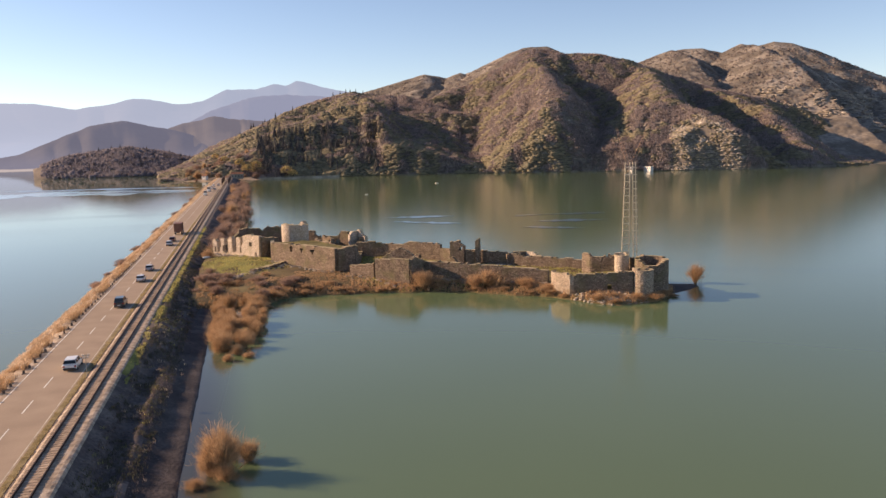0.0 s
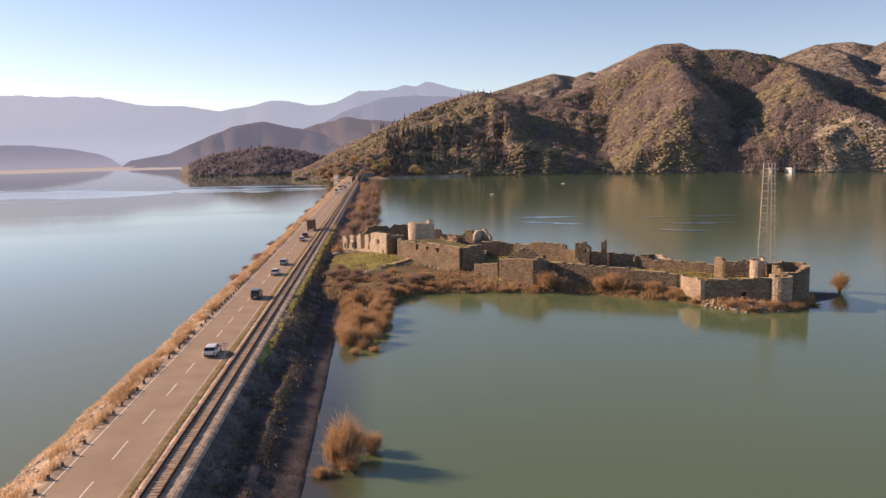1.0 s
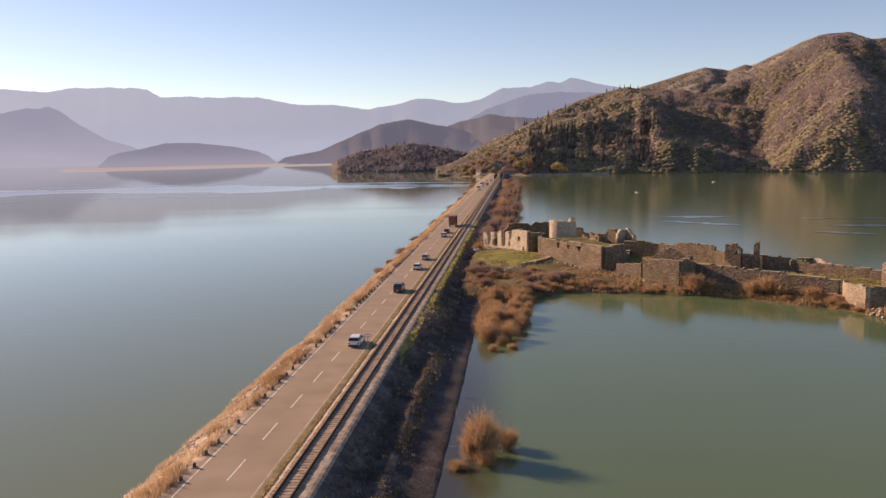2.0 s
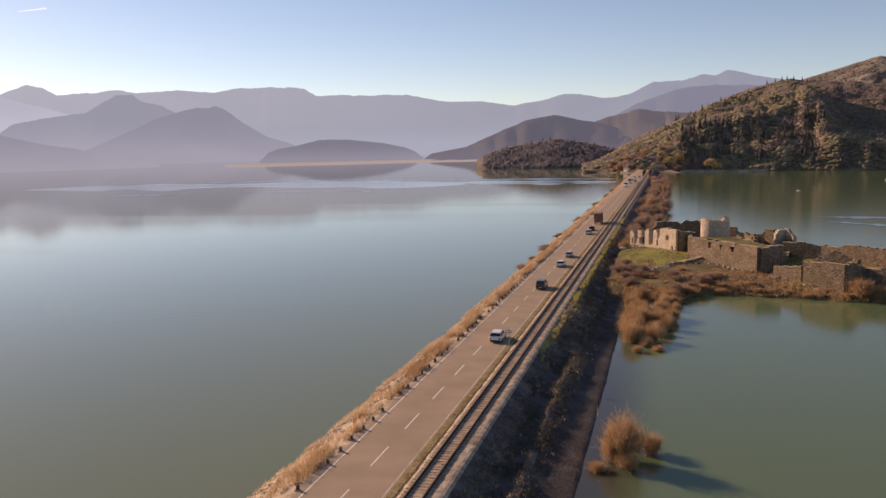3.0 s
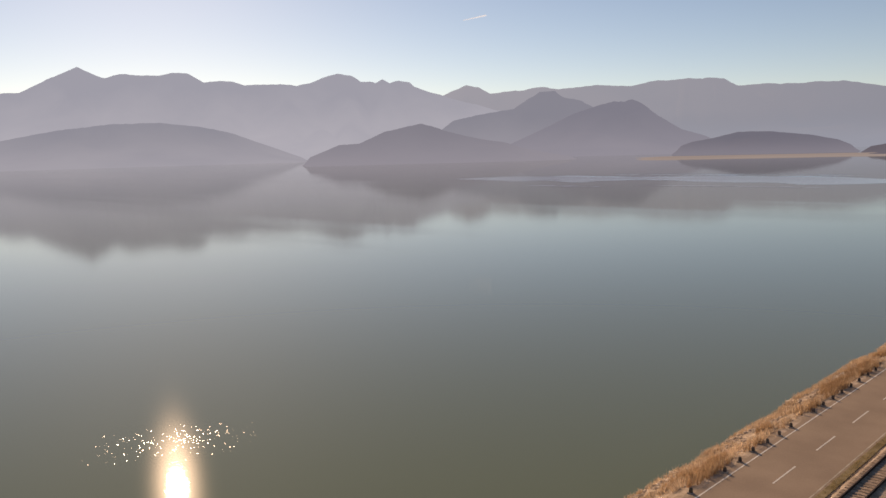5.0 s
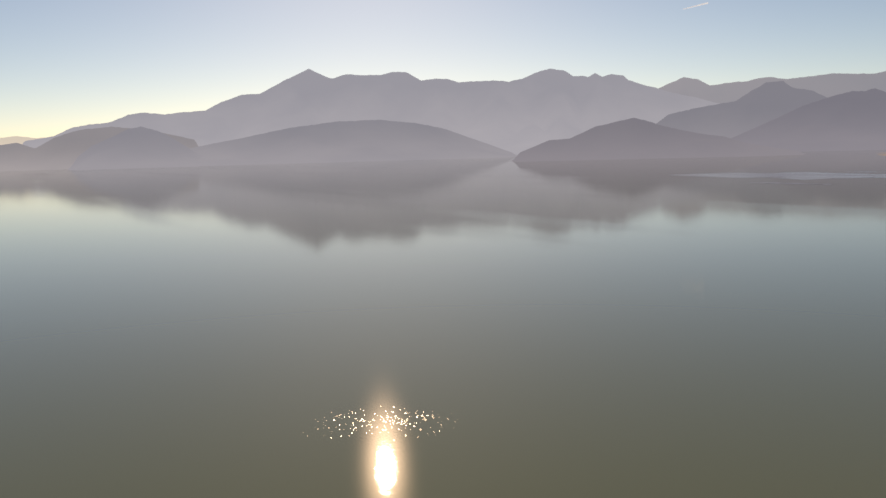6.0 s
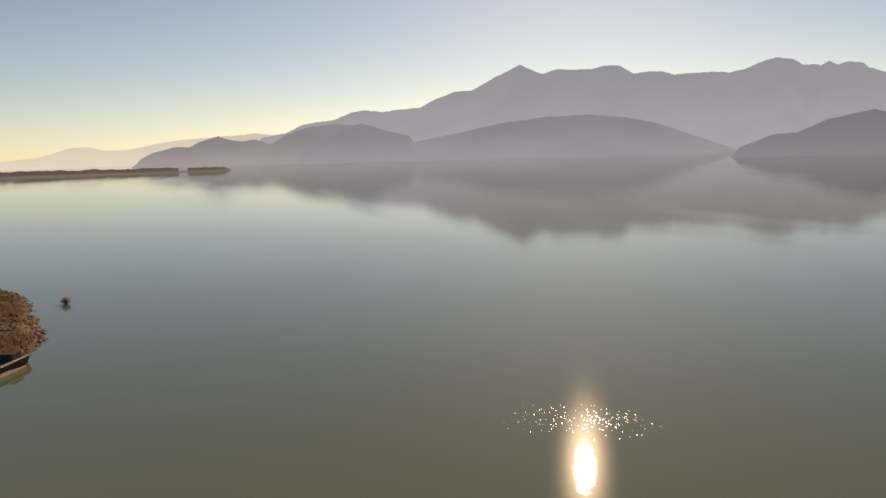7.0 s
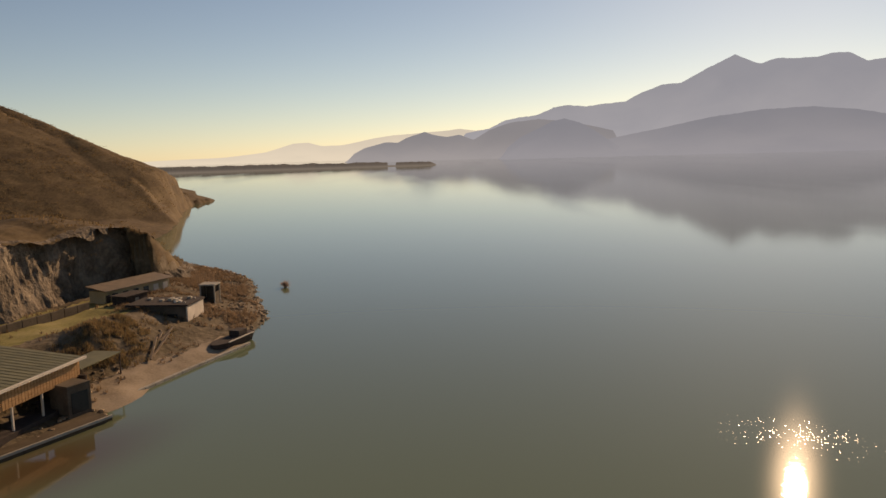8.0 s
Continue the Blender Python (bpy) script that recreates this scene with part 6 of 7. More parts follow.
# ---- guard stones along the lake side of the road ----
def guard_stone(seed):
    ob = thing("guard_stone", "short dark weathered stone guard post at the road edge", "guard post", group="guard stones along the road")
    bm = bmesh.new()
    vs = box(bm, -0.16, 0.16, -0.14, 0.14, -0.3, 0.46)
    bmesh.ops.bevel(bm, geom=bm.edges[:], offset=0.05, segments=2, affect="EDGES")
    for v in bm.verts:
        if v.co.z > 0.2:
            v.co.x *= 0.8
            v.co.y *= 0.8
        v.co += Vector((noise.noise(v.co * 5 + Vector((seed, 0, 0))), noise.noise(v.co * 5 + Vector((0, seed, 0))), 0)) * 0.02
    part("post", bm, POSTSTONE, ob)
    bm = bmesh.new()
    box(bm, -0.24, 0.24, -0.22, 0.22, -0.32, 0.06)
    bmesh.ops.bevel(bm, geom=bm.edges[:], offset=0.03, segments=1, affect="EDGES")
    part("footing", bm, BALLAST, ob)
    return ob


POSTSTONE = material("dark_post_stone", [(0.10, 0.076, 0.06), (0.19, 0.148, 0.115)], scale=2.0, bump=0.5, relief=0.02, vary=0.25)
stones = [guard_stone(i * 3.7) for i in range(2)]
rng = random.Random(8)
for i in range(62):
    y = 49.3 + 2.93 * i
    if i > 2 and rng.random() < 0.12:
        continue
    m = pose(-29.85 + rng.uniform(-0.08, 0.08), y + rng.uniform(-0.15, 0.15), 3.5, rng.uniform(-4, 4), rng.uniform(-5, 5), rng.uniform(-12, 12))
    if i < 2:
        stones[i].matrix_basis = m
    else:
        copy_thing(stones[i % 2], m)

# ---- vehicles ----
GLASS = material("car_glass", [(0.015, 0.018, 0.02), (0.02, 0.024, 0.028)], scale=1, rough=0.08, bump=0)
TYRE = material("tyre_rubber", [(0.02, 0.02, 0.02), (0.035, 0.033, 0.03)], scale=8, rough=0.85, bump=0.2, relief=0.005)
RIM = material("wheel_rim", [(0.35, 0.35, 0.36), (0.5, 0.5, 0.5)], scale=4, rough=0.35, metal=0.8, bump=0)
TAIL = material("tail_light", [(0.30, 0.015, 0.01), (0.4, 0.02, 0.015)], scale=3, rough=0.25, bump=0)
TRIM = material("dark_trim", [(0.03, 0.03, 0.03), (0.05, 0.05, 0.05)], scale=3, rough=0.6, bump=0)
PLATE = material("plate", [(0.7, 0.7, 0.68), (0.78, 0.78, 0.75)], scale=3, rough=0.5, bump=0)
HEAD = material("head_lamp", [(0.7, 0.7, 0.7), (0.8, 0.8, 0.8)], scale=3, rough=0.15, bump=0)


def paint(name, c):
    m = material(name, [tuple(v * 0.92 for v in c), c], scale=0.7, rough=0.32, bump=0)
    m.node_tree.nodes["Principled BSDF"].inputs["Coat Weight"].default_value = 0.5
    return m


def wheel(parent, x, y, r=0.33, w=0.22):
    bm = bmesh.new()
    tube(bm, (x - w / 2, y, r), (x + w / 2, y, r), r, n=20)
    bmesh.ops.bevel(bm, geom=[e for e in bm.edges if len(e.link_faces) == 2 and e.calc_face_angle(0) > 1], offset=0.03, segments=2, affect="EDGES")
    t = part("tyre", bm, TYRE, parent)
    bm = bmesh.new()
    s = 1 if x > 0 else -1
    tube(bm, (x + s * (w / 2 - 0.05), y, r), (x + s * (w / 2 + 0.012), y, r), r * 0.62, r * 0.55, n=14)
    part("rim", bm, RIM, t)


def car(name, label, mat, at, length=4.3, width=1.76, height=1.48, rear=0.35, hood=1.15, group="cars on the causeway", turn=0.0):
    """Lofted body: cross-sections from tail to nose; the nose points along +y."""
    ob = thing(name, label, "car", at, turn, group=group)
    L, W, Ht = length, width, height
    belt = Ht * 0.60

    def loft(bm, sections):
        loops = []
        for y, half, zlo, zhi, tuck in sections:
            loops.append([bm.verts.new(p) for p in ((-half + tuck, y, zlo), (-half, y, zlo + (zhi - zlo) * 0.35), (-half + 0.03, y, zhi - 0.05), (-half + 0.12, y, zhi),
                                                    (half - 0.12, y, zhi), (half - 0.03, y, zhi - 0.05), (half, y, zlo + (zhi - zlo) * 0.35), (half - tuck, y, zlo))])
        for a, b in zip(loops, loops[1:]):
            for i in range(8):
                bm.faces.new((a[i], a[(i + 1) % 8], b[(i + 1) % 8], b[i]))
        bm.faces.new(loops[0][::-1])
        bm.faces.new(loops[-1])
        bmesh.ops.recalc_face_normals(bm, faces=bm.faces[:])
    bm = bmesh.new()
    h = W / 2
    loft(bm, [(-L / 2, h - 0.14, 0.38, belt - 0.10, 0.05), (-L / 2 + 0.12, h - 0.03, 0.24, belt - 0.02, 0.06), (-L / 2 + 0.8, h, 0.22, belt, 0.08), (0, h, 0.22, belt, 0.08),
              (L / 2 - hood, h, 0.22, belt - 0.02, 0.08), (L / 2 - 0.35, h - 0.04, 0.24, belt - 0.16, 0.08), (L / 2, h - 0.2, 0.36, belt - 0.30, 0.05)])
    body = part("body", bm, mat, ob)
    for p in body.data.polygons:
        p.use_smooth = False
    bm = bmesh.new()
    y0, y1 = -L / 2 + 0.18, L / 2 - hood + 0.05
    t0, t1 = y0 + rear, y1 - 0.75
    loops = []
    for y, half, z in ((y0, h - 0.06, belt - 0.01), (t0, h - 0.24, Ht - 0.05), (t0 + 0.25, h - 0.23, Ht), (t1 - 0.3, h - 0.23, Ht), (t1, h - 0.24, Ht - 0.05), (y1, h - 0.07, belt - 0.03)):
        loops.append([bm.verts.new((-half, y, z)), bm.verts.new((half, y, z))])
    for a, b in zip(loops, loops[1:]):
        bm.faces.new((a[0], a[1], b[1], b[0]))
    lowl = bm.verts.new((-h + 0.05, 0, belt - 0.01)), bm.verts.new((h - 0.05, 0, belt - 0.01))
    for s in (0, 1):
        bm.faces.new([l[s] for l in loops] + [lowl[s]])
    bmesh.ops.recalc_face_normals(bm, faces=bm.faces[:])
    part("cabin", bm, mat, ob)

    def pane(nm, pts, out):
        b2 = bmesh.new()
        vs = [b2.verts.new(Vector(p) + Vector(out) * 0.012) for p in pts]
        b2.faces.new(vs)
        r = bmesh.ops.extrude_face_region(b2, geom=b2.faces[:])
        for v in r["geom"]:
            if isinstance(v, bmesh.types.BMVert):
                v.co -= Vector(out) * 0.02
        bmesh.ops.recalc_face_normals(b2, faces=b2.faces[:])
        part(nm, b2, GLASS, ob)
    k = h - 0.06

    def mixp(a, b, u):
        return tuple(p + (q - p) * u for p, q in zip(a, b))
    for s in (-1, 1):
        lo_r, hi_r = (s * k, y0 + 0.1, belt), (s * (h - 0.24), t0 + 0.02, Ht - 0.05)
        lo_f, hi_f = (s * k, y1 - 0.1, belt), (s * (h - 0.24), t1 - 0.02, Ht - 0.05)
        for u0, u1 in ((0.08, 0.48), (0.52, 0.92)):
            pane("side_window", [mixp(mixp(lo_r, lo_f, u0), mixp(hi_r, hi_f, u0), 0.12), mixp(mixp(lo_r, lo_f, u1), mixp(hi_r, hi_f, u1), 0.12),
                                 mixp(mixp(lo_r, lo_f, u1), mixp(hi_r, hi_f, u1), 0.9), mixp(mixp(lo_r, lo_f, u0), mixp(hi_r, hi_f, u0), 0.9)], (s, 0, 0.3))
    pane("rear_window", [mixp((-k, y0, belt), (-h + 0.24, t0, Ht - 0.05), 0.15), mixp((k, y0, belt), (h - 0.24, t0, Ht - 0.05), 0.15),
                         mixp((k, y0, belt), (h - 0.24, t0, Ht - 0.05), 0.88), mixp((-k, y0, belt), (-h + 0.24, t0, Ht - 0.05), 0.88)], (0, -1, 0.5))
    pane("windscreen", [mixp((-k, y1, belt), (-h + 0.24, t1, Ht - 0.05), 0.1), mixp((k, y1, belt), (h - 0.24, t1, Ht - 0.05), 0.1),
                        mixp((k, y1, belt), (h - 0.24, t1, Ht - 0.05), 0.9), mixp((-k, y1, belt), (-h + 0.24, t1, Ht - 0.05), 0.9)], (0, 0.6, 0.8))
    for s in (-1, 1):
        bm = bmesh.new()
        box(bm, s * (h - 0.2) - 0.12, s * (h - 0.2) + 0.12, -L / 2 - 0.015, -L / 2 + 0.1, belt - 0.32, belt - 0.12)
        part("tail_light", bm, TAIL, ob)
        bm = bmesh.new()
        box(bm, s * (h - 0.32) - 0.16, s * (h - 0.32) + 0.16, L / 2 - 0.14, L / 2 + 0.01, belt - 0.42, belt - 0.30)
        part("headlight", bm, HEAD, ob)
        bm = bmesh.new()
        box(bm, s * (h + 0.08) - 0.08, s * (h + 0.08) + 0.08, y1 - 0.45, y1 - 0.33, belt, belt + 0.14)
        part("mirror", bm, TRIM, ob)
    bm = bmesh.new()
    box(bm, -h + 0.12, h - 0.12, -L / 2 - 0.05, -L / 2 + 0.1, 0.28, 0.48)
    part("bumper", bm, TRIM, ob)
    bm = bmesh.new()
    box(bm, -0.25, 0.25, -L / 2 - 0.06, -L / 2 - 0.03, 0.5, 0.61)
    part("plate", bm, PLATE, ob)
    for sx in (-1, 1):
        for sy in (-L * 0.30, L * 0.31):
            wheel(ob, sx * (h - 0.10), sy)
    return ob


WHITE, CHARCOAL, SILVER = paint("white_paint", (0.78, 0.77, 0.74)), paint("charcoal_paint", (0.035, 0.035, 0.04)), paint("silver_paint", (0.68, 0.68, 0.68))
RED, BEIGE = paint("dark_red_paint", (0.16, 0.03, 0.025)), paint("grey_paint", (0.42, 0.42, 0.43))
car("white_estate_car", "white estate car driving away along the causeway", WHITE, (-24.2, 112.5, ROAD_Z), 4.5, 1.78, 1.50, 0.3)
car("dark_off_roader", "charcoal boxy off-road car driving along the causeway", CHARCOAL, (-24.4, 155.5, ROAD_Z), 4.6, 1.86, 1.85, 0.15, 1.0)
car("silver_car", "silver saloon car on the causeway", SILVER, (-24.4, 184.5, ROAD_Z), 4.4, 1.74, 1.44, 0.6)
car("grey_car", "grey hatchback on the causeway", BEIGE, (-24.4, 200.5, ROAD_Z), 4.1, 1.70, 1.46, 0.3)
car("pale_car", "pale grey car following a lorry", SILVER, (-24.6, 252, ROAD_Z), 4.3, 1.72, 1.46, 0.35)
car("dark_red_car", "dark red car close behind a lorry", RED, (-24.6, 263, ROAD_Z), 4.2, 1.72, 1.5, 0.3)
car("white_van", "tall white van near the far end of the causeway", WHITE, (-27.4, 520, ROAD_Z), 6.5, 2.2, 2.9, 0.1, 0.8, turn=180)
car("white_van", "tall white van near the far end of the causeway", WHITE, (-27.3, 566, ROAD_Z), 7.5, 2.3, 3.2, 0.1, 0.8, turn=180)
for x, y, p in ((-27.4, 604, WHITE), (-27.2, 640, WHITE), (-24.0, 655, SILVER), (-24.3, 585, BEIGE)):
    car("distant_car", "small pale car near the far end of the causeway", p, (x, y, ROAD_Z), 4.6, 1.8, 1.7, 0.2, turn=180 if x < -26 else 0)
lorry = thing("lorry", "lorry with a tall rust-brown cargo body on the causeway", "lorry", (-24.4, 286, ROAD_Z))
CARGO = material("rust_brown_panels", [(0.16, 0.07, 0.045), (0.24, 0.11, 0.07)], scale=0.8, rough=0.6, bump=0.1)
bm = bmesh.new()
box(bm, -1.25, 1.25, -4.5, 2.2, 1.05, 3.9)
bmesh.ops.bevel(bm, geom=bm.edges[:], offset=0.04, segments=1, affect="EDGES")
cargo = part("cargo_box", bm, CARGO, lorry)
for i in range(9):
    bm = bmesh.new()
    for s in (-1, 1):
        box(bm, s * 1.27 - 0.03, s * 1.27 + 0.03, -4.3 + i * 0.78, -4.22 + i * 0.78, 1.1, 3.85)
    part("rib", bm, CARGO, cargo)
bm = bmesh.new()
for s in (-1, 1):
    box(bm, s * 0.62 - 0.58, s * 0.62 + 0.58, -4.56, -4.49, 1.15, 3.75)
part("rear_door", bm, CARGO, lorry)
bm = bmesh.new()
vs = box(bm, -1.2, 1.2, 2.5, 4.4, 0.6, 2.9)
bmesh.ops.bevel(bm, geom=bm.edges[:], offset=0.12, segments=2, affect="EDGES")
part("cab", bm, WHITE, lorry)
bm = bmesh.new()
box(bm, -1.05, 1.05, 4.39, 4.42, 1.7, 2.6)
part("windscreen", bm, GLASS, lorry)
bm = bmesh.new()
box(bm, -0.5, 0.5, -4.4, 4.2, 0.75, 1.05)
part("chassis", bm, TRIM, lorry)
for y in (-3.2, -2.0, 3.2):
    for s in (-1, 1):
        wheel(lorry, s * 1.05, y, 0.5, 0.3)

# ---- railway signal pole ----
GALV = material("weathered_pole", [(0.30, 0.26, 0.21), (0.42, 0.37, 0.30)], scale=2, bump=0.2)
pole = thing("line_pole", "thin weathered line pole with crossarms beside the track", "pole", (-21.1, 105.2, 3.5))
bm = bmesh.new()
tube(bm, (0, 0, -0.6), (0, 0, 3.4), 0.05, 0.035, 10)
part("post", bm, GALV, pole)
for z, w in ((3.2, 0.5), (2.9, 0.38)):
    bm = bmesh.new()
    box(bm, -w, w, -0.05, 0.05, z - 0.05, z + 0.05)
    arm = part("crossarm", bm, GALV, pole)
    for x in (-w + 0.1, -w / 2, w / 2, w - 0.1):
        bm = bmesh.new()
        tube(bm, (x, 0, z + 0.05), (x, 0, z + 0.2), 0.035, 0.03, 8)
        part("insulator", bm, PLATE, arm)

# ---- power mast behind the fort ----
STEEL = material("weathered_steel", [(0.56, 0.47, 0.34), (0.70, 0.60, 0.45)], scale=1.5, rough=0.7, metal=0.0, bump=0)
RUSTSTEEL = material("red_lead_steel", [(0.36, 0.20, 0.13), (0.48, 0.29, 0.20)], scale=1.5, rough=0.7, bump=0)
mast = thing("lattice_mast", "tall pale steel lattice mast with a forked head behind the fort", "mast", (92, 182, 2.2), -26.8)
top = 24.5


def leg_x(k, z):
    """The four lines of the two ladder-like shafts, drawing together upwards."""
    return ((-1.95, -1.2), (-0.15, -0.1), (0.95, 0.55), (1.9, 1.2))[k][0] * (1 - z / top) + ((-1.95, -1.2), (-0.15, -0.1), (0.95, 0.55), (1.9, 1.2))[k][1] * z / top


def half(z):
    return 0.22 - 0.08 * z / top


for k in range(4):
    for sy in (-1, 1):
        bm = bmesh.new()
        tube(bm, (leg_x(k, 0), sy * half(0), -1.5), (leg_x(k, top), sy * half(top), top), 0.12, 0.11, 6)
        part("leg", bm, STEEL, mast)
for i in range(14):
    z = 0.4 + i * 1.75
    for k in (0, 2):
        for sy in (-1, 1):
            bm = bmesh.new()
            tube(bm, (leg_x(k, z) - 0.1, sy * half(z), z), (leg_x(k + 1, z) + (0.35 if k else 0.1), sy * half(z), z), 0.11, n=6)
            part("rung", bm, STEEL, mast)
            bm = bmesh.new()
            tube(bm, (leg_x(k + (i % 2), z), sy * half(z), z), (leg_x(k + 1 - (i % 2), min(z + 1.75, top)), sy * half(z), min(z + 1.75, top)), 0.012, n=4)
            part("brace", bm, STEEL, mast)
for s, reach, rise in ((-1, 3.4, 8.4), (1, 3.6, 7.4)):
    for sy in (-1, 1):
        for o in (-0.45, 0.45):
            bm = bmesh.new()
            tube(bm, (s * 0.7 + o, sy * half(top), top), (s * reach + o * 0.4, sy * 0.3, top + rise), 0.05, 0.04, 6)
            part("fork_leg", bm, RUSTSTEEL, mast)
    for i in range(8):
        u, w = i / 8, (i + 1) / 8
        bm = bmesh.new()
        tube(bm, (s * (0.7 + (reach - 0.7) * u) - 0.45 * (1 - 0.6 * u), -half(top) * (1 - u), top + rise * u), (s * (0.7 + (reach - 0.7) * w) + 0.45 * (1 - 0.6 * w), -half(top) * (1 - w), top + rise * w), 0.025, n=5)
        part("brace", bm, RUSTSTEEL, mast)

# ---- houses and boats along the far shore ----
PLASTER = material("white_plaster", [(0.62, 0.58, 0.52), (0.75, 0.72, 0.66)], scale=0.5, bump=0.1)
ROOFTILE = material("clay_roof", [(0.22, 0.10, 0.06), (0.32, 0.16, 0.10)], scale=0.8, bump=0.4, relief=0.03)
DARKOPEN = material("dark_window", [(0.02, 0.02, 0.022), (0.03, 0.03, 0.03)], scale=2, rough=0.2, bump=0)


def small_house(at, turn, w, d, h, label, wallmat=None, roofmat=None, flat=False):
    ob = thing("shore_house", label, "house", at, turn, group="houses by the far shore")
    bm = bmesh.new()
    box(bm, -w / 2, w / 2, -d / 2, d / 2, -1.5, h)
    part("wall", bm, wallmat or PLASTER, ob)
    bm = bmesh.new()
    if flat:
        box(bm, -w / 2 - 0.3, w / 2 + 0.3, -d / 2 - 0.3, d / 2 + 0.3, h, h + 0.25)
    else:
        rise = d * 0.3
        pr = [(-w / 2 - 0.4, -d / 2 - 0.4, h - 0.1), (-w / 2 - 0.4, d / 2 + 0.4, h - 0.1), (-w / 2 - 0.4, 0, h + rise)]
        a = [bm.verts.new(p) for p in pr]
        b = [bm.verts.new((-p[0], p[1], p[2])) for p in pr]
        for f in ((a[0], a[2], a[1]), (b[0], b[1], b[2]), (a[0], b[0], b[2], a[2]), (a[1], a[2], b[2], b[1]), (a[0], a[1], b[1], b[0])):
            bm.faces.new(f)
        bmesh.ops.recalc_face_normals(bm, faces=bm.faces[:])
    part("roof", bm, roofmat or ROOFTILE, ob)
    n = max(1, int(w / 2.6))
    for i in range(n):
        x = -w / 2 + (i + 0.5) * w / n
        bm = bmesh.new()
        box(bm, x - 0.45, x + 0.45, -d / 2 - 0.04, -d / 2 + 0.05, 0.9, 2.1)
        part("window", bm, DARKOPEN, ob)
    return ob


def far(b, d):
    x, y = polar(b, d)
    return float(x), float(y), max(0.3, float(main_height(np.array(x), np.array(y))))


small_house((-44, 848, 3.0), -35, 5, 4, 2.4, "small white house at the end of the causeway")
small_house((-12, 836, 3.4), 0, 12, 6, 3.4, "grey roadside house below the slope", ROCK)
for i in range(46):
    b, d = rng.uniform(-1.0, 4.4), rng.uniform(842, 930)
    x, y = polar(b, d)
    plant(grey_shrubs if i % 3 else willows, float(x), float(y), max(0.2, float(landing_height(np.array(x), np.array(y))), float(main_height(np.array(x), np.array(y)))) - 0.3, rng.uniform(1.0, 2.2), rng.uniform(0.6, 1.1))
for b, w in ((-26.75, 9.5), (-27.95, 11.5)):
    x, y = polar(b, 868)
    small_house((float(x), float(y), 1.2), float(b) - 45, w * 1.2, 4, 3.2, "flat white boathouse at the water's edge", PLASTER, PLASTER, True)
bm = bmesh.new()
for i in range(28):
    b0, b1 = -0.6 - i * 0.2, -0.6 - (i + 1) * 0.2
    (x0, y0), (x1, y1) = polar(b0, 846), polar(b1, 846)
    m = Matrix.Translation(((x0 + x1) / 2, (y0 + y1) / 2, 1.2)) @ Matrix.Rotation(math.atan2(y1 - y0, x1 - x0), 4, "Z")
    box(bm, -1.6, 1.6, -0.3, 0.3, -1.5, 0.9, m)
tagged(part("shore_wall", bm, ROCK), "pale stone quay wall along the far shore", "wall", kind="structure")
bridge = thing("rail_bridge", "dark steel girder bridge at the end of the causeway", "bridge", (-19.6, 720, 3.7))
for x in (-2.6, 2.6):
    bm = bmesh.new()
    box(bm, x - 0.15, x + 0.15, -45, 45, 3.6, 4.0)
    part("girder", bm, RAIL, bridge)
    for i in range(16):
        bm = bmesh.new()
        tube(bm, (x, -45 + i * 6, -0.3), (x, -45 + i * 6, 3.7), 0.14, n=6)
        part("post", bm, RAIL, bridge)
    for i in range(15):
        bm = bmesh.new()
        a, b = (0.0, 3.6) if i % 2 else (3.6, 0.0)
        tube(bm, (x, -45 + i * 6, a), (x, -39 + i * 6, b), 0.1, n=6)
        part("brace", bm, RAIL, bridge)


def boat(at, turn, length=6.0):
    ob = thing("boat", "small white open skiff on the calm lake", "boat", at, turn, group="boats on the lake")
    bm = bmesh.new()
    loops = []
    for u, w, lo in ((-0.5, 0.75, -0.2), (-0.2, 0.9, -0.3), (0.2, 0.8, -0.3), (0.42, 0.4, -0.2), (0.5, 0.05, 0.1)):
        loops.append([bm.verts.new((-w, u * length, 0.55)), bm.verts.new((-w * 0.6, u * length, lo)), bm.verts.new((w * 0.6, u * length, lo)), bm.verts.new((w, u * length, 0.55))])
    for a, b in zip(loops, loops[1:]):
        for i in range(3):
            bm.faces.new((a[i], a[i + 1], b[i + 1], b[i]))
        bm.faces.new((a[3], a[0], b[0], b[3]))
    bm.faces.new(loops[0])
    bmesh.ops.recalc_face_normals(bm, faces=bm.faces[:])
    part("hull", bm, PLASTER, ob)
    bm = bmesh.new()
    box(bm, -0.55, 0.55, -0.1, 0.1, 0.42, 0.5)
    part("thwart", bm, GALV, ob)
    return ob


def on_lake(b, el):
    x, y = polar(b, 32 / math.tan(radians(el)))
    return float(x), float(y), 0.0


boat(on_lake(-14.67 + 1.5, 2.76), 60, 2.6)
boat(on_lake(-8.1, 3.45), 80, 2.2)

# ---- the pieces of the track ----
bm = bmesh.new()
box(bm, -1.25, 1.25, -0.12, 0.12, -0.15, 0)
sleeper_mesh = bpy.data.meshes.new("sleeper")
bm.to_mesh(sleeper_mesh)
bm.free()
sleeper_mesh.materials.append(SLEEPER)
for i in range(300):
    ob = new("sleeper", sleeper_mesh)
    ob.location = (-19.65 + rng.uniform(-0.03, 0.03), 50 + 0.62 * i, SLEEPER_Z)
    ob.parent = track
n = 900
yy = np.concatenate([np.arange(50 - 0.62, -130, -0.62), np.arange(50 + 0.62 * 300, 790, 0.62)])
cube = np.array([(x, y, z) for z in (-0.15, 0) for y in (-0.12, 0.12) for x in (-1.25, 1.25)])
quads = np.array([(4, 5, 7, 6), (0, 1, 5, 4), (1, 3, 7, 5), (3, 2, 6, 7), (2, 0, 4, 6)])
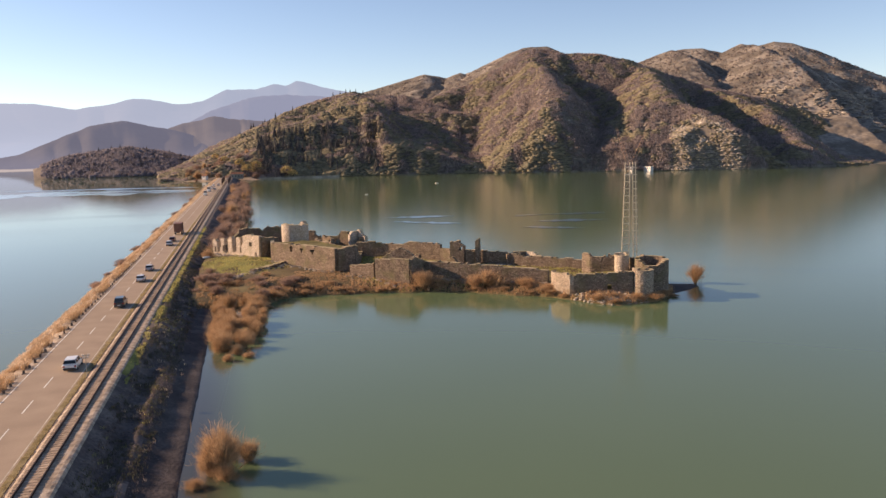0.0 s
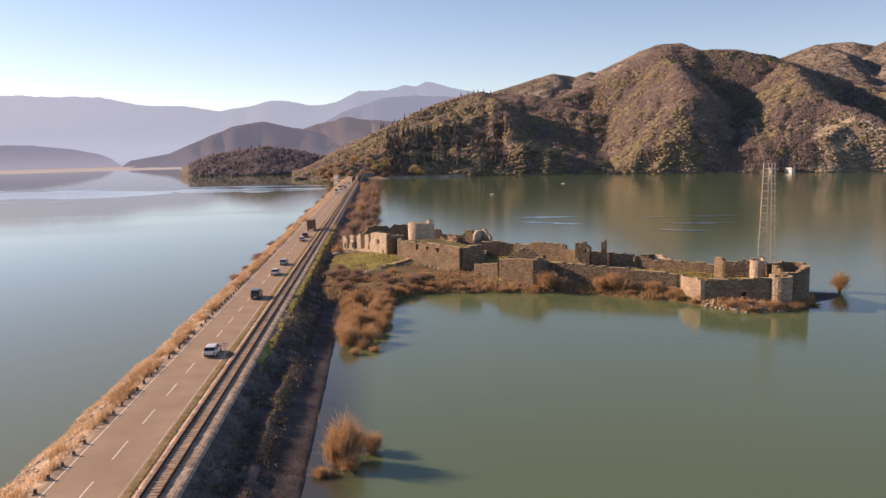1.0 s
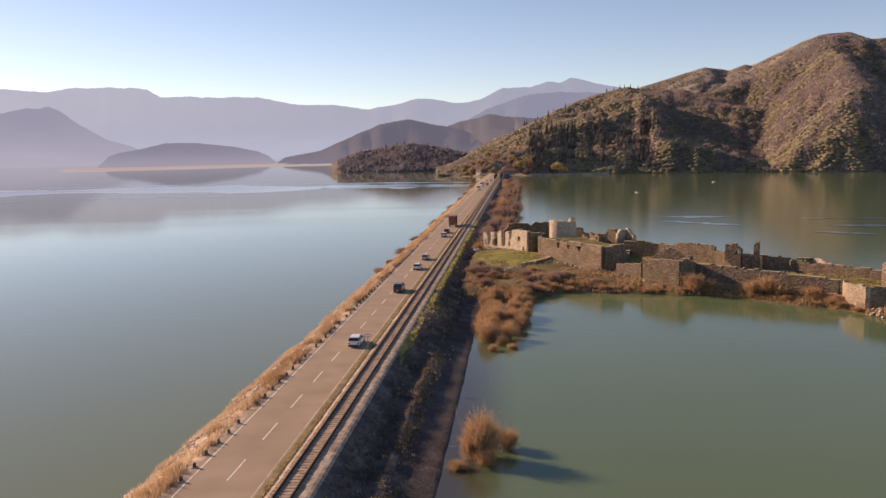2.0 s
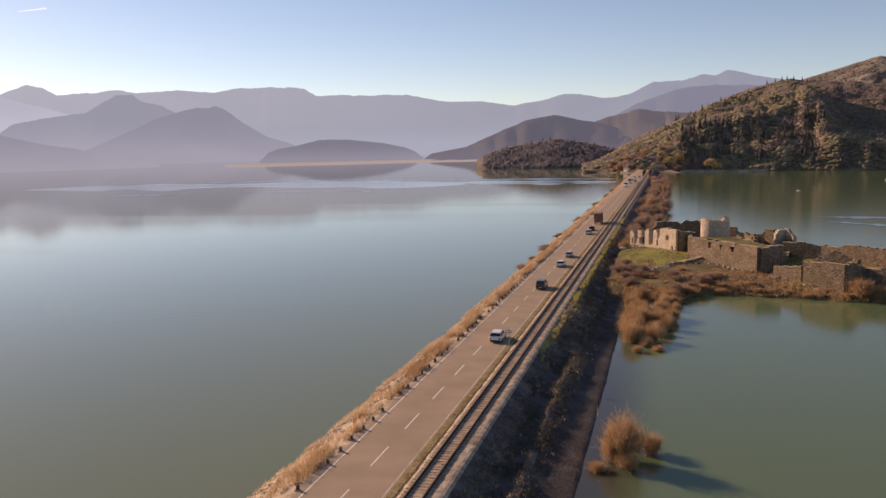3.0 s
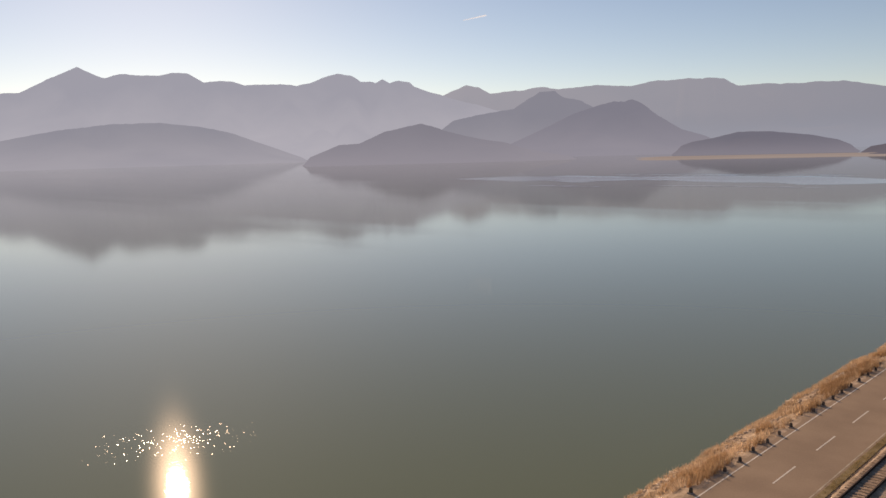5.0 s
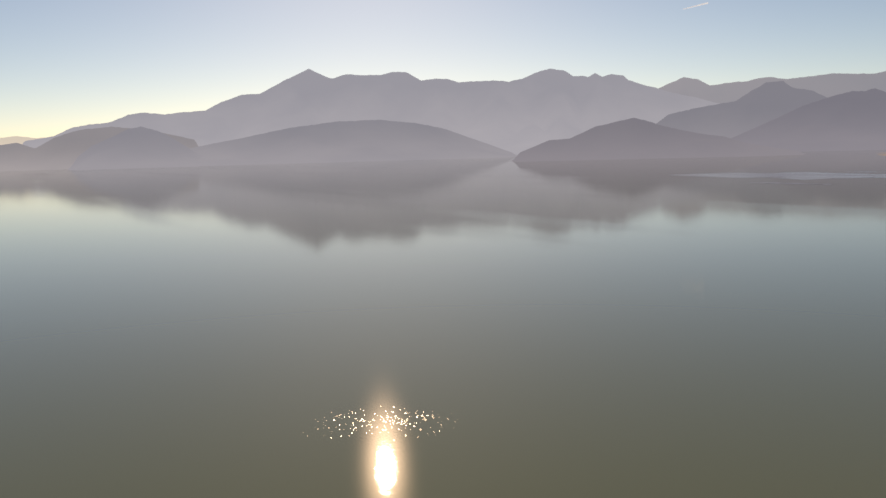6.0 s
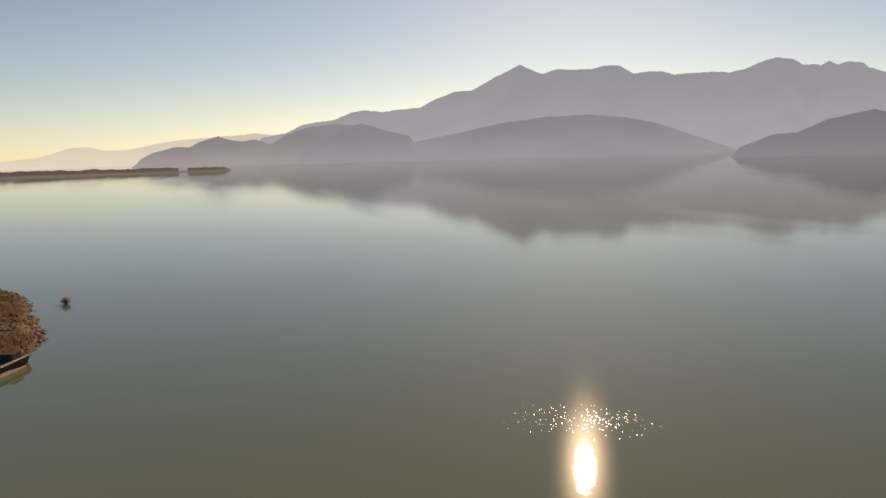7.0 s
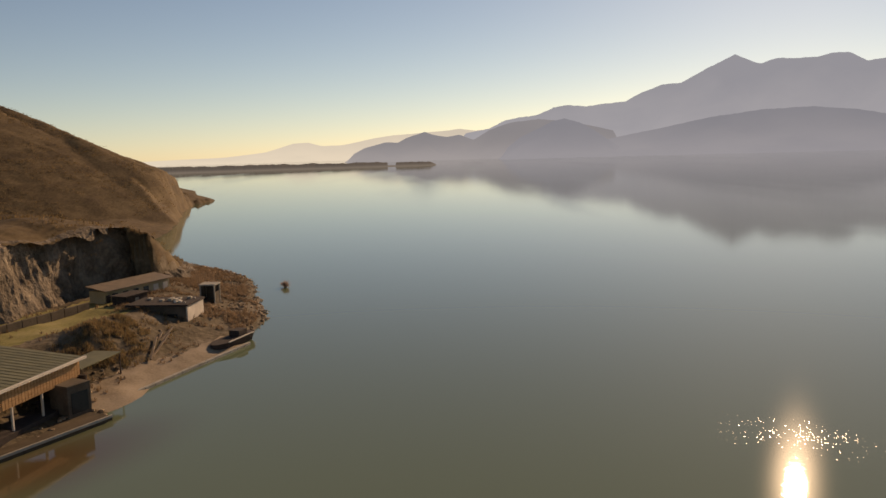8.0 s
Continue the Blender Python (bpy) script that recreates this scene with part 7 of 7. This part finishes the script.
vs = (cube[None] + np.stack([np.full(len(yy), -19.65), yy, np.full(len(yy), SLEEPER_Z)], -1)[:, None]).reshape(-1, 3)
fs = (quads[None] + (np.arange(len(yy)) * 8)[:, None, None]).reshape(-1, 4)
rest = new("sleepers", mesh_of("sleepers", vs, fs, SLEEPER))
rest.parent = track
tagged(rest, kind="stuff")
# ---- lakeside restaurant, boathouse and sheds on the south shore ----
ROOFGREEN = material("green_sheet_roof", [(0.13, 0.12, 0.055), (0.19, 0.17, 0.08)], scale=0.5, rough=0.6, bump=0.2, relief=0.02)
TIMBER = material("orange_timber", [(0.36, 0.20, 0.09), (0.50, 0.30, 0.145)], scale=1.0, bump=0.2, stretch=(1, 1, 6))
CONCRETE = material("raw_concrete", [(0.30, 0.27, 0.22), (0.45, 0.41, 0.34)], scale=0.5, bump=0.3, relief=0.03)
DARKWOOD = material("dark_boards", [(0.045, 0.035, 0.03), (0.08, 0.06, 0.05)], scale=1.5, bump=0.3)
SHEET = material("grey_sheet_roof", [(0.16, 0.11, 0.065), (0.24, 0.17, 0.10)], scale=0.7, rough=0.6, bump=0.2)
WHITEWASH = material("whitewashed_wall", [(0.60, 0.52, 0.42), (0.74, 0.66, 0.55)], scale=0.6, bump=0.2)


DARKSTONE = material("dark_wall", [(0.085, 0.067, 0.048), (0.16, 0.125, 0.09)], scale=0.4, bump=0.4)


def piece(name, parent, mat, *boxes, bevel=0.0, label=""):
    bm = bmesh.new()
    for b in boxes:
        box(bm, *b)
    if bevel:
        bmesh.ops.bevel(bm, geom=bm.edges[:], offset=bevel, segments=1, affect="EDGES")
    return part(name, bm, mat, parent, label)


# the restaurant's own axes: x along its lake front, y inland is negative
rest = thing("restaurant", "lakeside restaurant with a green sheet roof and a shaded terrace", "restaurant", (-102.0, -46.1, 0), -11)
piece("floor", rest, DARKWOOD, (0.2, 40, -9, 0.5, 0.2, 1.5))
deck = thing("terrace_deck", "dark concrete terrace deck over the water", "deck", (-94.2, -41.4, 0), -27.8)
WETCONCRETE = material("wet_concrete", [(0.07, 0.05, 0.03), (0.125, 0.09, 0.055)], scale=0.4, bump=0.3, relief=0.03)
piece("slab", deck, WETCONCRETE, (-2.8, 40, -8, 0, -1.2, 0.55))
piece("edge_kerb", deck, CONCRETE, (-2.8, 40, -0.1, 0.14, 0.4, 0.72))
piece("rear_wall", rest, DARKWOOD, (0.2, 40, -9, -8.6, 1.5, 6.2))
piece("side_wall", rest, DARKWOOD, (0.2, 0.5, -8.6, 1.2, 1.5, 4.6))
piece("fascia", rest, TIMBER, (0, 40, -0.2, 0.1, 4.3, 6.5), label="band of orange timber cladding under the eaves")
for i in range(26):
    piece("cladding_board", rest, TIMBER, (0.1 + i * 0.55, 0.58 + i * 0.55, 0.1, 0.16, 4.35, 6.45))
for i in range(7):
    piece("post", rest, WHITEWASH, (2.2 + i * 5.2, 2.42 + i * 5.2, -0.1, 0.12, 1.5, 4.3), label="white post")
for i in range(5):
    tb = piece("table", rest, DARKWOOD, (4 + i * 5, 5.6 + i * 5, -3.2, -2.2, 2.2, 2.26))
    piece("table_leg", tb, DARKWOOD, (4.7 + i * 5, 4.9 + i * 5, -2.8, -2.6, 1.5, 2.2))
bm = bmesh.new()
pr = [(-0.4, 0.5, 6.9), (-0.4, -16.0, 8.6), (-0.4, -16.0, 8.45), (-0.4, 0.5, 6.75)]
a = [bm.verts.new(p) for p in pr]
b = [bm.verts.new((40, p[1], p[2])) for p in pr]
for i in range(4):
    bm.faces.new((a[i], a[(i + 1) % 4], b[(i + 1) % 4], b[i]))
bm.faces.new(a[::-1])
bm.faces.new(b)
bmesh.ops.recalc_face_normals(bm, faces=bm.faces[:])
roof = part("roof", bm, ROOFGREEN, rest, "faded green sheet-metal roof")
for i in range(30):
    bm = bmesh.new()
    tube(bm, (0.6 + i * 1.0, 0.45, 6.93), (0.6 + i * 1.0, -15.9, 8.62), 0.022, n=4)
    part("seam", bm, ROOFGREEN, roof)
piece("gutter", rest, WHITEWASH, (-0.6, 40, 0.5, 0.85, 6.62, 6.92), label="white gutter along the eaves")
annex = piece("annex", deck, DARKSTONE, (-3.2, 0.2, -7.4, -4.0, 0.5, 4.6), bevel=0.05, label="dark annex at the corner")
piece("window", annex, DARKOPEN, (-2.7, -0.3, -4.02, -3.94, 1.0, 3.6), label="dark glazed front")
canopy = thing("green_canopy", "small faded green canopy beside the restaurant", "canopy", (-107.2, -48.2, 1.8), -12)
piece("cover", canopy, ROOFGREEN, (-6.2, 3.0, -2.2, 2.2, 2.9, 3.05))
for sx in (-6.0, 2.8):
    for sy in (-2.0, 2.0):
        piece("post", canopy, DARKWOOD, (sx - 0.07, sx + 0.07, sy - 0.07, sy + 0.07, -1.0, 2.9))

boathouse = thing("boathouse", "flat-roofed concrete boathouse with a whitewashed side", "boathouse", (-149, -50, -0.4), -6)
# the shade on these walls is put into their dark colour
piece("wall", boathouse, DARKSTONE, (-1.5, 6.0, -4.5, 6.4, 0.2, 6.0))
piece("side_wall", boathouse, WHITEWASH, (-1.5, 6.0, 6.4, 6.65, 1.0, 6.1), label="whitewashed lake side")
piece("roof_slab", boathouse, DARKWOOD, (-1.8, 6.4, -4.9, 6.9, 6.1, 6.4), label="dark tarred roof slab")
for i in range(14):
    r2 = random.Random(i)
    x, y, s = r2.uniform(-1.2, 4.6), r2.uniform(-4.2, 6), r2.uniform(0.3, 0.8)
    piece("roof_clutter", boathouse, CONCRETE if i % 3 else WHITEWASH, (x, x + s * 1.6, y, y + s, 6.4, 6.4 + s * 0.6), bevel=0.03)
for i in range(3):
    piece("opening", boathouse, DARKOPEN, (5.98, 6.06, -3.9 + i * 3.3, -1.9 + i * 3.3, 2.4, 4.6))
frame_hut = thing("concrete_frame", "unfinished concrete frame hut on the rocks", "hut", (-163.0, -45.5, 2.6), -6)
piece("roof", frame_hut, CONCRETE, (-1.7, 1.7, -1.7, 1.7, 3.6, 3.9))
for sx in (-1.6, 1.35):
    for sy in (-1.6, 1.35):
        piece("post", frame_hut, CONCRETE, (sx, sx + 0.25, sy, sy + 0.25, -2.5, 3.6))
piece("wall", frame_hut, DARKSTONE, (-1.5, 1.5, -1.55, -1.4, -2.0, 3.6))
piece("wall", frame_hut, DARKSTONE, (-1.55, -1.4, -1.4, 1.5, -2.0, 3.6))
piece("front_panel", frame_hut, DARKSTONE, (-1.4, 1.5, 1.4, 1.52, -2.0, 2.2))

shed = thing("long_shed", "long low shed with a rusty lean-to roof and yellowish walls", "shed", (-160.5, -60.6, 4.3), -23)
YELLOWWALL = material("yellowed_render", [(0.36, 0.29, 0.16), (0.50, 0.42, 0.27)], scale=0.5, bump=0.2)
piece("wall", shed, YELLOWWALL, (-9.0, 9.0, -2.0, 1.8, -1.5, 2.9))
bm = bmesh.new()
for p in ((-9.5, 2.6, 2.9), (9.5, 2.6, 2.9), (9.5, -2.4, 3.7), (-9.5, -2.4, 3.7)):
    bm.verts.new(p)
bm.faces.new(bm.verts[:])
ext = bmesh.ops.extrude_face_region(bm, geom=bm.faces[:])
for v in ext["geom"]:
    if isinstance(v, bmesh.types.BMVert):
        v.co.z += 0.18
bmesh.ops.recalc_face_normals(bm, faces=bm.faces[:])
part("roof", bm, SHEET, shed, "weathered sheet-metal lean-to roof")
for i in range(6):
    piece("window", shed, WHITEWASH if i in (0, 1) else DARKOPEN, (-8.4 + i * 2.8, -7.0 + i * 2.8, 1.78, 1.88, 0.9, 2.2))
piece("door", shed, DARKWOOD, (7.6, 8.6, 1.78, 1.90, 0, 2.1))
barn = thing("dark_hut", "small dark timber hut in front of the long shed", "hut", (-151.5, -57.6, 4.2), -20)
piece("wall", barn, DARKWOOD, (-3, 3, -1.6, 1.6, -1.5, 2.4))
piece("roof", barn, DARKWOOD, (-3.4, 3.4, -2.0, 2.0, 2.4, 2.6))
piece("door", barn, CONCRETE, (-0.5, 0.5, 1.58, 1.66, 0, 1.9))
retaining = thing("retaining_wall", "long concrete wall at the back of the terrace", "wall", (-132, -67.4, 4.4), -17)
for i in range(9):
    piece("panel", retaining, DARKSTONE, (-14.5 + i * 3.2, -11.4 + i * 3.2, -0.2, 0.2, -1.5, 1.9), bevel=0.04)
terrace = thing("terrace_wall", "low rough stone wall edging the track", "wall", (-126, -59, 3.4), -14)
for i in range(12):
    piece("stone_block", terrace, ROCK, (-14 + i * 2.3, -11.8 + i * 2.3, -0.4, 0.4, -1.5, 0.9 + 0.3 * (i % 3)), bevel=0.15)
quay = tagged(thing("quay", "low pale quay edge along the gravel beach", "quay", (-119, -37.2, 0), -19.5), kind="structure")
for i in range(14):
    piece("kerb_stone", quay, CONCRETE, (-17 + i * 2.1, -14.95 + i * 2.1, -0.3, 0.3, -0.8, 0.42), bevel=0.05)
barge = thing("moored_barge", "dark old barge drawn up beside the quay", "barge", (-134.5, -34.4, 0.3), -18)
bm = bmesh.new()
loops = []
for x, w, lo in ((-6, 1.0, 0.3), (-4.5, 1.7, -0.3), (3.5, 1.7, -0.3), (5.6, 0.6, 0.4)):
    loops.append([bm.verts.new((x, -w, 1.1)), bm.verts.new((x, -w * 0.7, lo)), bm.verts.new((x, w * 0.7, lo)), bm.verts.new((x, w, 1.1))])
for a, b in zip(loops, loops[1:]):
    for i in range(3):
        bm.faces.new((a[i], a[i + 1], b[i + 1], b[i]))
    bm.faces.new((a[3], a[0], b[0], b[3]))
bm.faces.new(loops[0])
bm.faces.new(loops[-1][::-1])
bmesh.ops.recalc_face_normals(bm, faces=bm.faces[:])
part("hull", bm, DARKWOOD, barge)
piece("gunwale", barge, WHITEWASH, (-4.4, 3.4, 1.5, 1.75, 1.08, 1.22))
piece("cabin", barge, DARKWOOD, (-3.5, -0.8, -1, 1, 1.0, 2.1), bevel=0.08)
SHOREROCK = material("shore_rock", [(0.20, 0.14, 0.085), (0.29, 0.21, 0.13), (0.40, 0.30, 0.20)], scale=0.3, bump=0.8, relief=0.2, vary=0.3, island=True)
rng = np.random.default_rng(51)
pts = np.stack([rng.uniform(-232, -90, 5200), rng.uniform(-72, -28, 5200)], -1)
z = south_height(pts[:, 0], pts[:, 1])
inl = np.interp(pts[:, 0], SHORE_X, SHORE_Y) - pts[:, 1]
keep = (z > -0.4) & (inl < np.where(pts[:, 0] < -146, 11, 3)) & ((pts[:, 0] < -137) | (pts[:, 0] > -100))
scatter("shore_boulders", np.column_stack([pts, z])[keep], rng.uniform(0.25, 0.9, keep.sum()), SHOREROCK, "loose boulders and rubble along the rocky point", "rocks", 52, tall=0.7)
POINTSCRUB = leafy("point_scrub", [(0.22, 0.152, 0.095), (0.31, 0.222, 0.145)], 0.3)
pts = np.stack([rng.uniform(-235, -85, 5000), rng.uniform(-125, -38, 5000)], -1)
z = south_height(pts[:, 0], pts[:, 1])
keep = (z > 1.0) & ~upland(pts[:, 0], pts[:, 1]) & (fbm(pts[:, 0] / 9, pts[:, 1] / 9, 3, 53) > 0.0)
tufts("south_scrub", np.column_stack([pts, z])[keep], 0.6, 8, 0.10, POINTSCRUB, "dry brown scrub among the rocks", "scrub", 54)
pts = np.stack([rng.uniform(-228, -142, 6000), rng.uniform(-62, -33, 6000)], -1)
z = south_height(pts[:, 0], pts[:, 1])
keep = (z > 0.5) & (z < 6) & ~upland(pts[:, 0], pts[:, 1]) & (fbm(pts[:, 0] / 5, pts[:, 1] / 5, 3, 57) > -0.15)
tufts("point_scrub", np.column_stack([pts, z])[keep], 0.8, 8, 0.09, POINTSCRUB, "low brown scrub over the rocky point", "scrub", 58)
HEATHGRASS = leafy("heath_grass", [(0.19, 0.128, 0.06), (0.27, 0.187, 0.095)], 0.3)
pts = np.stack([rng.uniform(-640, -150, 26000), rng.uniform(-340, -58, 26000)], -1)
z = south_height(pts[:, 0], pts[:, 1])
keep = (z > 5) & (upland(pts[:, 0], pts[:, 1]) | (pts[:, 0] < -270)) & (fbm(pts[:, 0] / 14, pts[:, 1] / 30, 3, 68) > -0.15)
tufts("heath_grass", np.column_stack([pts, z])[keep], 0.7, 6, 0.22, HEATHGRASS, "rough dry grass over the heath", "grass", 69, 1.2, 0.8)
pts = np.stack([rng.normal(-122, 8, 1300), rng.normal(-49.5, 3.0, 1300)], -1)
z = south_height(pts[:, 0], pts[:, 1])
keep = (z > 1.6) & (fbm(pts[:, 0] / 3, pts[:, 1] / 3, 3, 72) > -0.1)
tufts("bank_scrub", np.column_stack([pts, z])[keep], 0.75, 9, 0.07, HEATHGRASS, "brown and olive weeds grown over the earth bank", "scrub", 73, 0.8, 0.25)
tufts("bank_weeds", np.column_stack([pts, z])[keep][::3], 0.5, 9, 0.08, DARKWEED, "dark green weeds grown over the earth bank", "weeds", 74, 0.8, 0.3)
pts = np.stack([rng.normal(-122, 8, 60), rng.normal(-48.0, 1.8, 60)], -1)
scatter("bank_boulders", np.column_stack([pts, south_height(pts[:, 0], pts[:, 1])]), rng.uniform(0.25, 0.7, len(pts)), SHOREROCK, "broken boulders on the bank above the beach", "rocks", 71, tall=0.8)
timber = thing("timber_pile", "old grey beams lying down the bank", "timber", (-127, -44.5, 2.6), 20)
for i, (x, y, a) in enumerate(((0, 0, -12), (2.2, 0.5, -20), (4.0, -0.6, -8), (-2.0, 0.9, -26))):
    bm = bmesh.new()
    box(bm, -4.2, 4.2, -0.14, 0.14, -0.14, 0.14, Matrix.Translation((x, y, 0.1 * i)) @ Matrix.Rotation(radians(a), 4, "Z") @ Matrix.Rotation(radians(12), 4, "Y"))
    part("beam", bm, SHEET, timber)
# ---- a vapour trail high in the sky ----
bm = bmesh.new()
(x0, y0), (x1, y1) = polar(41.5, 4200), polar(43.1, 4200)
tube(bm, (x0, y0, 706), (x1, y1, 685), 4.0, 1.6, 16)
vapour = bpy.data.materials.new("vapour")
vapour.use_nodes = True
vn, vl = vapour.node_tree.nodes, vapour.node_tree.links
vn["Principled BSDF"].inputs["Base Color"].default_value = (0.9, 0.9, 0.9, 1)
vn["Principled BSDF"].inputs["Roughness"].default_value = 1.0
# the trail's sunlit brightness is put in as emission
vn["Principled BSDF"].inputs["Emission Color"].default_value = (1, 1, 1, 1)
vn["Principled BSDF"].inputs["Emission Strength"].default_value = 0.55
tagged(part("backdrop_vapour_trail", bm, vapour), "short thin white vapour trail in the blue sky", "vapour trail", kind="structure")

upturned = thing("upturned_boat", "white upturned rowing boat on the grass by the fort", "boat", (-12.6, 226.5, 2.4), 35)
bm = bmesh.new()
loops = []
for x, w, h in ((-1.2, 0.22, 0.25), (-0.8, 0.4, 0.4), (0.2, 0.43, 0.42), (0.9, 0.26, 0.34), (1.3, 0.05, 0.18)):
    loops.append([bm.verts.new((x, -w, 0)), bm.verts.new((x, -w * 0.6, h)), bm.verts.new((x, w * 0.6, h)), bm.verts.new((x, w, 0))])
for a, b in zip(loops, loops[1:]):
    for i in range(3):
        bm.faces.new((a[i], a[i + 1], b[i + 1], b[i]))
    bm.faces.new((a[3], a[0], b[0], b[3]))
bm.faces.new(loops[0])
bm.faces.new(loops[-1][::-1])
bmesh.ops.recalc_face_normals(bm, faces=bm.faces[:])
part("hull", bm, PLASTER, upturned)

# ---- wakes and cat's-paws that streak the far water ----
def water_like(name, low, high, still, east=0.14):
    """Lake water of another roughness."""
    m = WATER.copy()
    m.name = name
    for nd in m.node_tree.nodes:
        if nd.type == "MAP_RANGE" and abs(nd.inputs["To Min"].default_value - 0.066) < 1e-4:
            nd.inputs["To Min"].default_value, nd.inputs["To Max"].default_value = low, high
        if nd.type == "MIX" and nd.data_type == "FLOAT" and abs(nd.inputs["B"].default_value - 0.03) < 1e-4:
            nd.inputs["B"].default_value = still
        if nd.type == "MIX" and nd.data_type == "FLOAT" and abs(nd.inputs["B"].default_value - 0.14) < 1e-4:
            nd.inputs["B"].default_value = east
    return m


RUFFLED, RIPPLED, GLASSY, BREEZY = water_like("ruffled_water", 0.30, 0.40, 0.30), water_like("rippled_water", 0.15, 0.21, 0.15), water_like("glassy_water", 0.02, 0.02, 0.02), water_like("breezy_water", 0.2, 0.2, 0.2, 0.215)
for b0, d0, b1, d1, wide, seed, mat, label in (
        (44, 850, 14, 668, 62.0, 1, RIPPLED, "wind-rippled patch on the calm lake"), (16, 705, 3.6, 655, 30.0, 2, RIPPLED, "wind-rippled patch on the calm lake"),
        (33, 872, 17, 776, 5.0, 3, RUFFLED, "thin ruffled wake on the calm lake"), (15.5, 766, 3.4, 716, 6.0, 4, RUFFLED, "thin ruffled wake on the calm lake"), (13.5, 700, 3.2, 668, 3.5, 5, RUFFLED, "thin ruffled wake on the calm lake"),
        (38.9, 668, 33.6, 630, 8.0, 6, GLASSY, "dark glassy lens in the rippled water"), (31.8, 645, 18.5, 584, 4.0, 7, GLASSY, "dark glassy lens in the rippled water"), (37.7, 774, 36.0, 766, 7.0, 8, GLASSY, "dark glassy lens in the rippled water"),
        (12.0, 688, 3.2, 652, 4.0, 9, GLASSY, "dark glassy lens in the rippled water"),
        (-9.2, 355, -14.4, 357, 3.2, 10, BREEZY, "light ripple on the green water"), (-9.8, 336, -15.0, 322, 3.0, 11, BREEZY, "light ripple on the green water"),
        (-18.4, 354, -25.2, 366, 3.4, 12, BREEZY, "light ripple on the green water"), (-20.0, 327, -25.4, 334, 3.2, 13, BREEZY, "light ripple on the green water"), (-19.0, 305, -23.6, 301, 2.4, 14, BREEZY, "light ripple on the green water")):
    n = 60
    u = np.linspace(0, 1, n)
    bb, dd = b0 + (b1 - b0) * u, d0 + (d1 - d0) * u + min(4, wide * 0.3) * smooth_noise(u * 6, u * 0, seed)
    w = wide * np.sin(np.pi * u) ** 0.6 * (1 + 0.7 * smooth_noise(u * 14, u * 0, seed + 20))
    (xa, ya), (xb, yb) = polar(bb, dd - w), polar(bb, dd + w)
    v = np.concatenate([np.stack([xa, ya, np.full(n, 0.03 + 0.004 * seed)], -1), np.stack([xb, yb, np.full(n, 0.03 + 0.004 * seed)], -1)])
    k = np.arange(n - 1)
    tagged(new("water_streak", mesh_of("water_streak", v, np.stack([k, k + n, k + n + 1, k + 1], -1), mat, True)), label, "water", kind="structure")
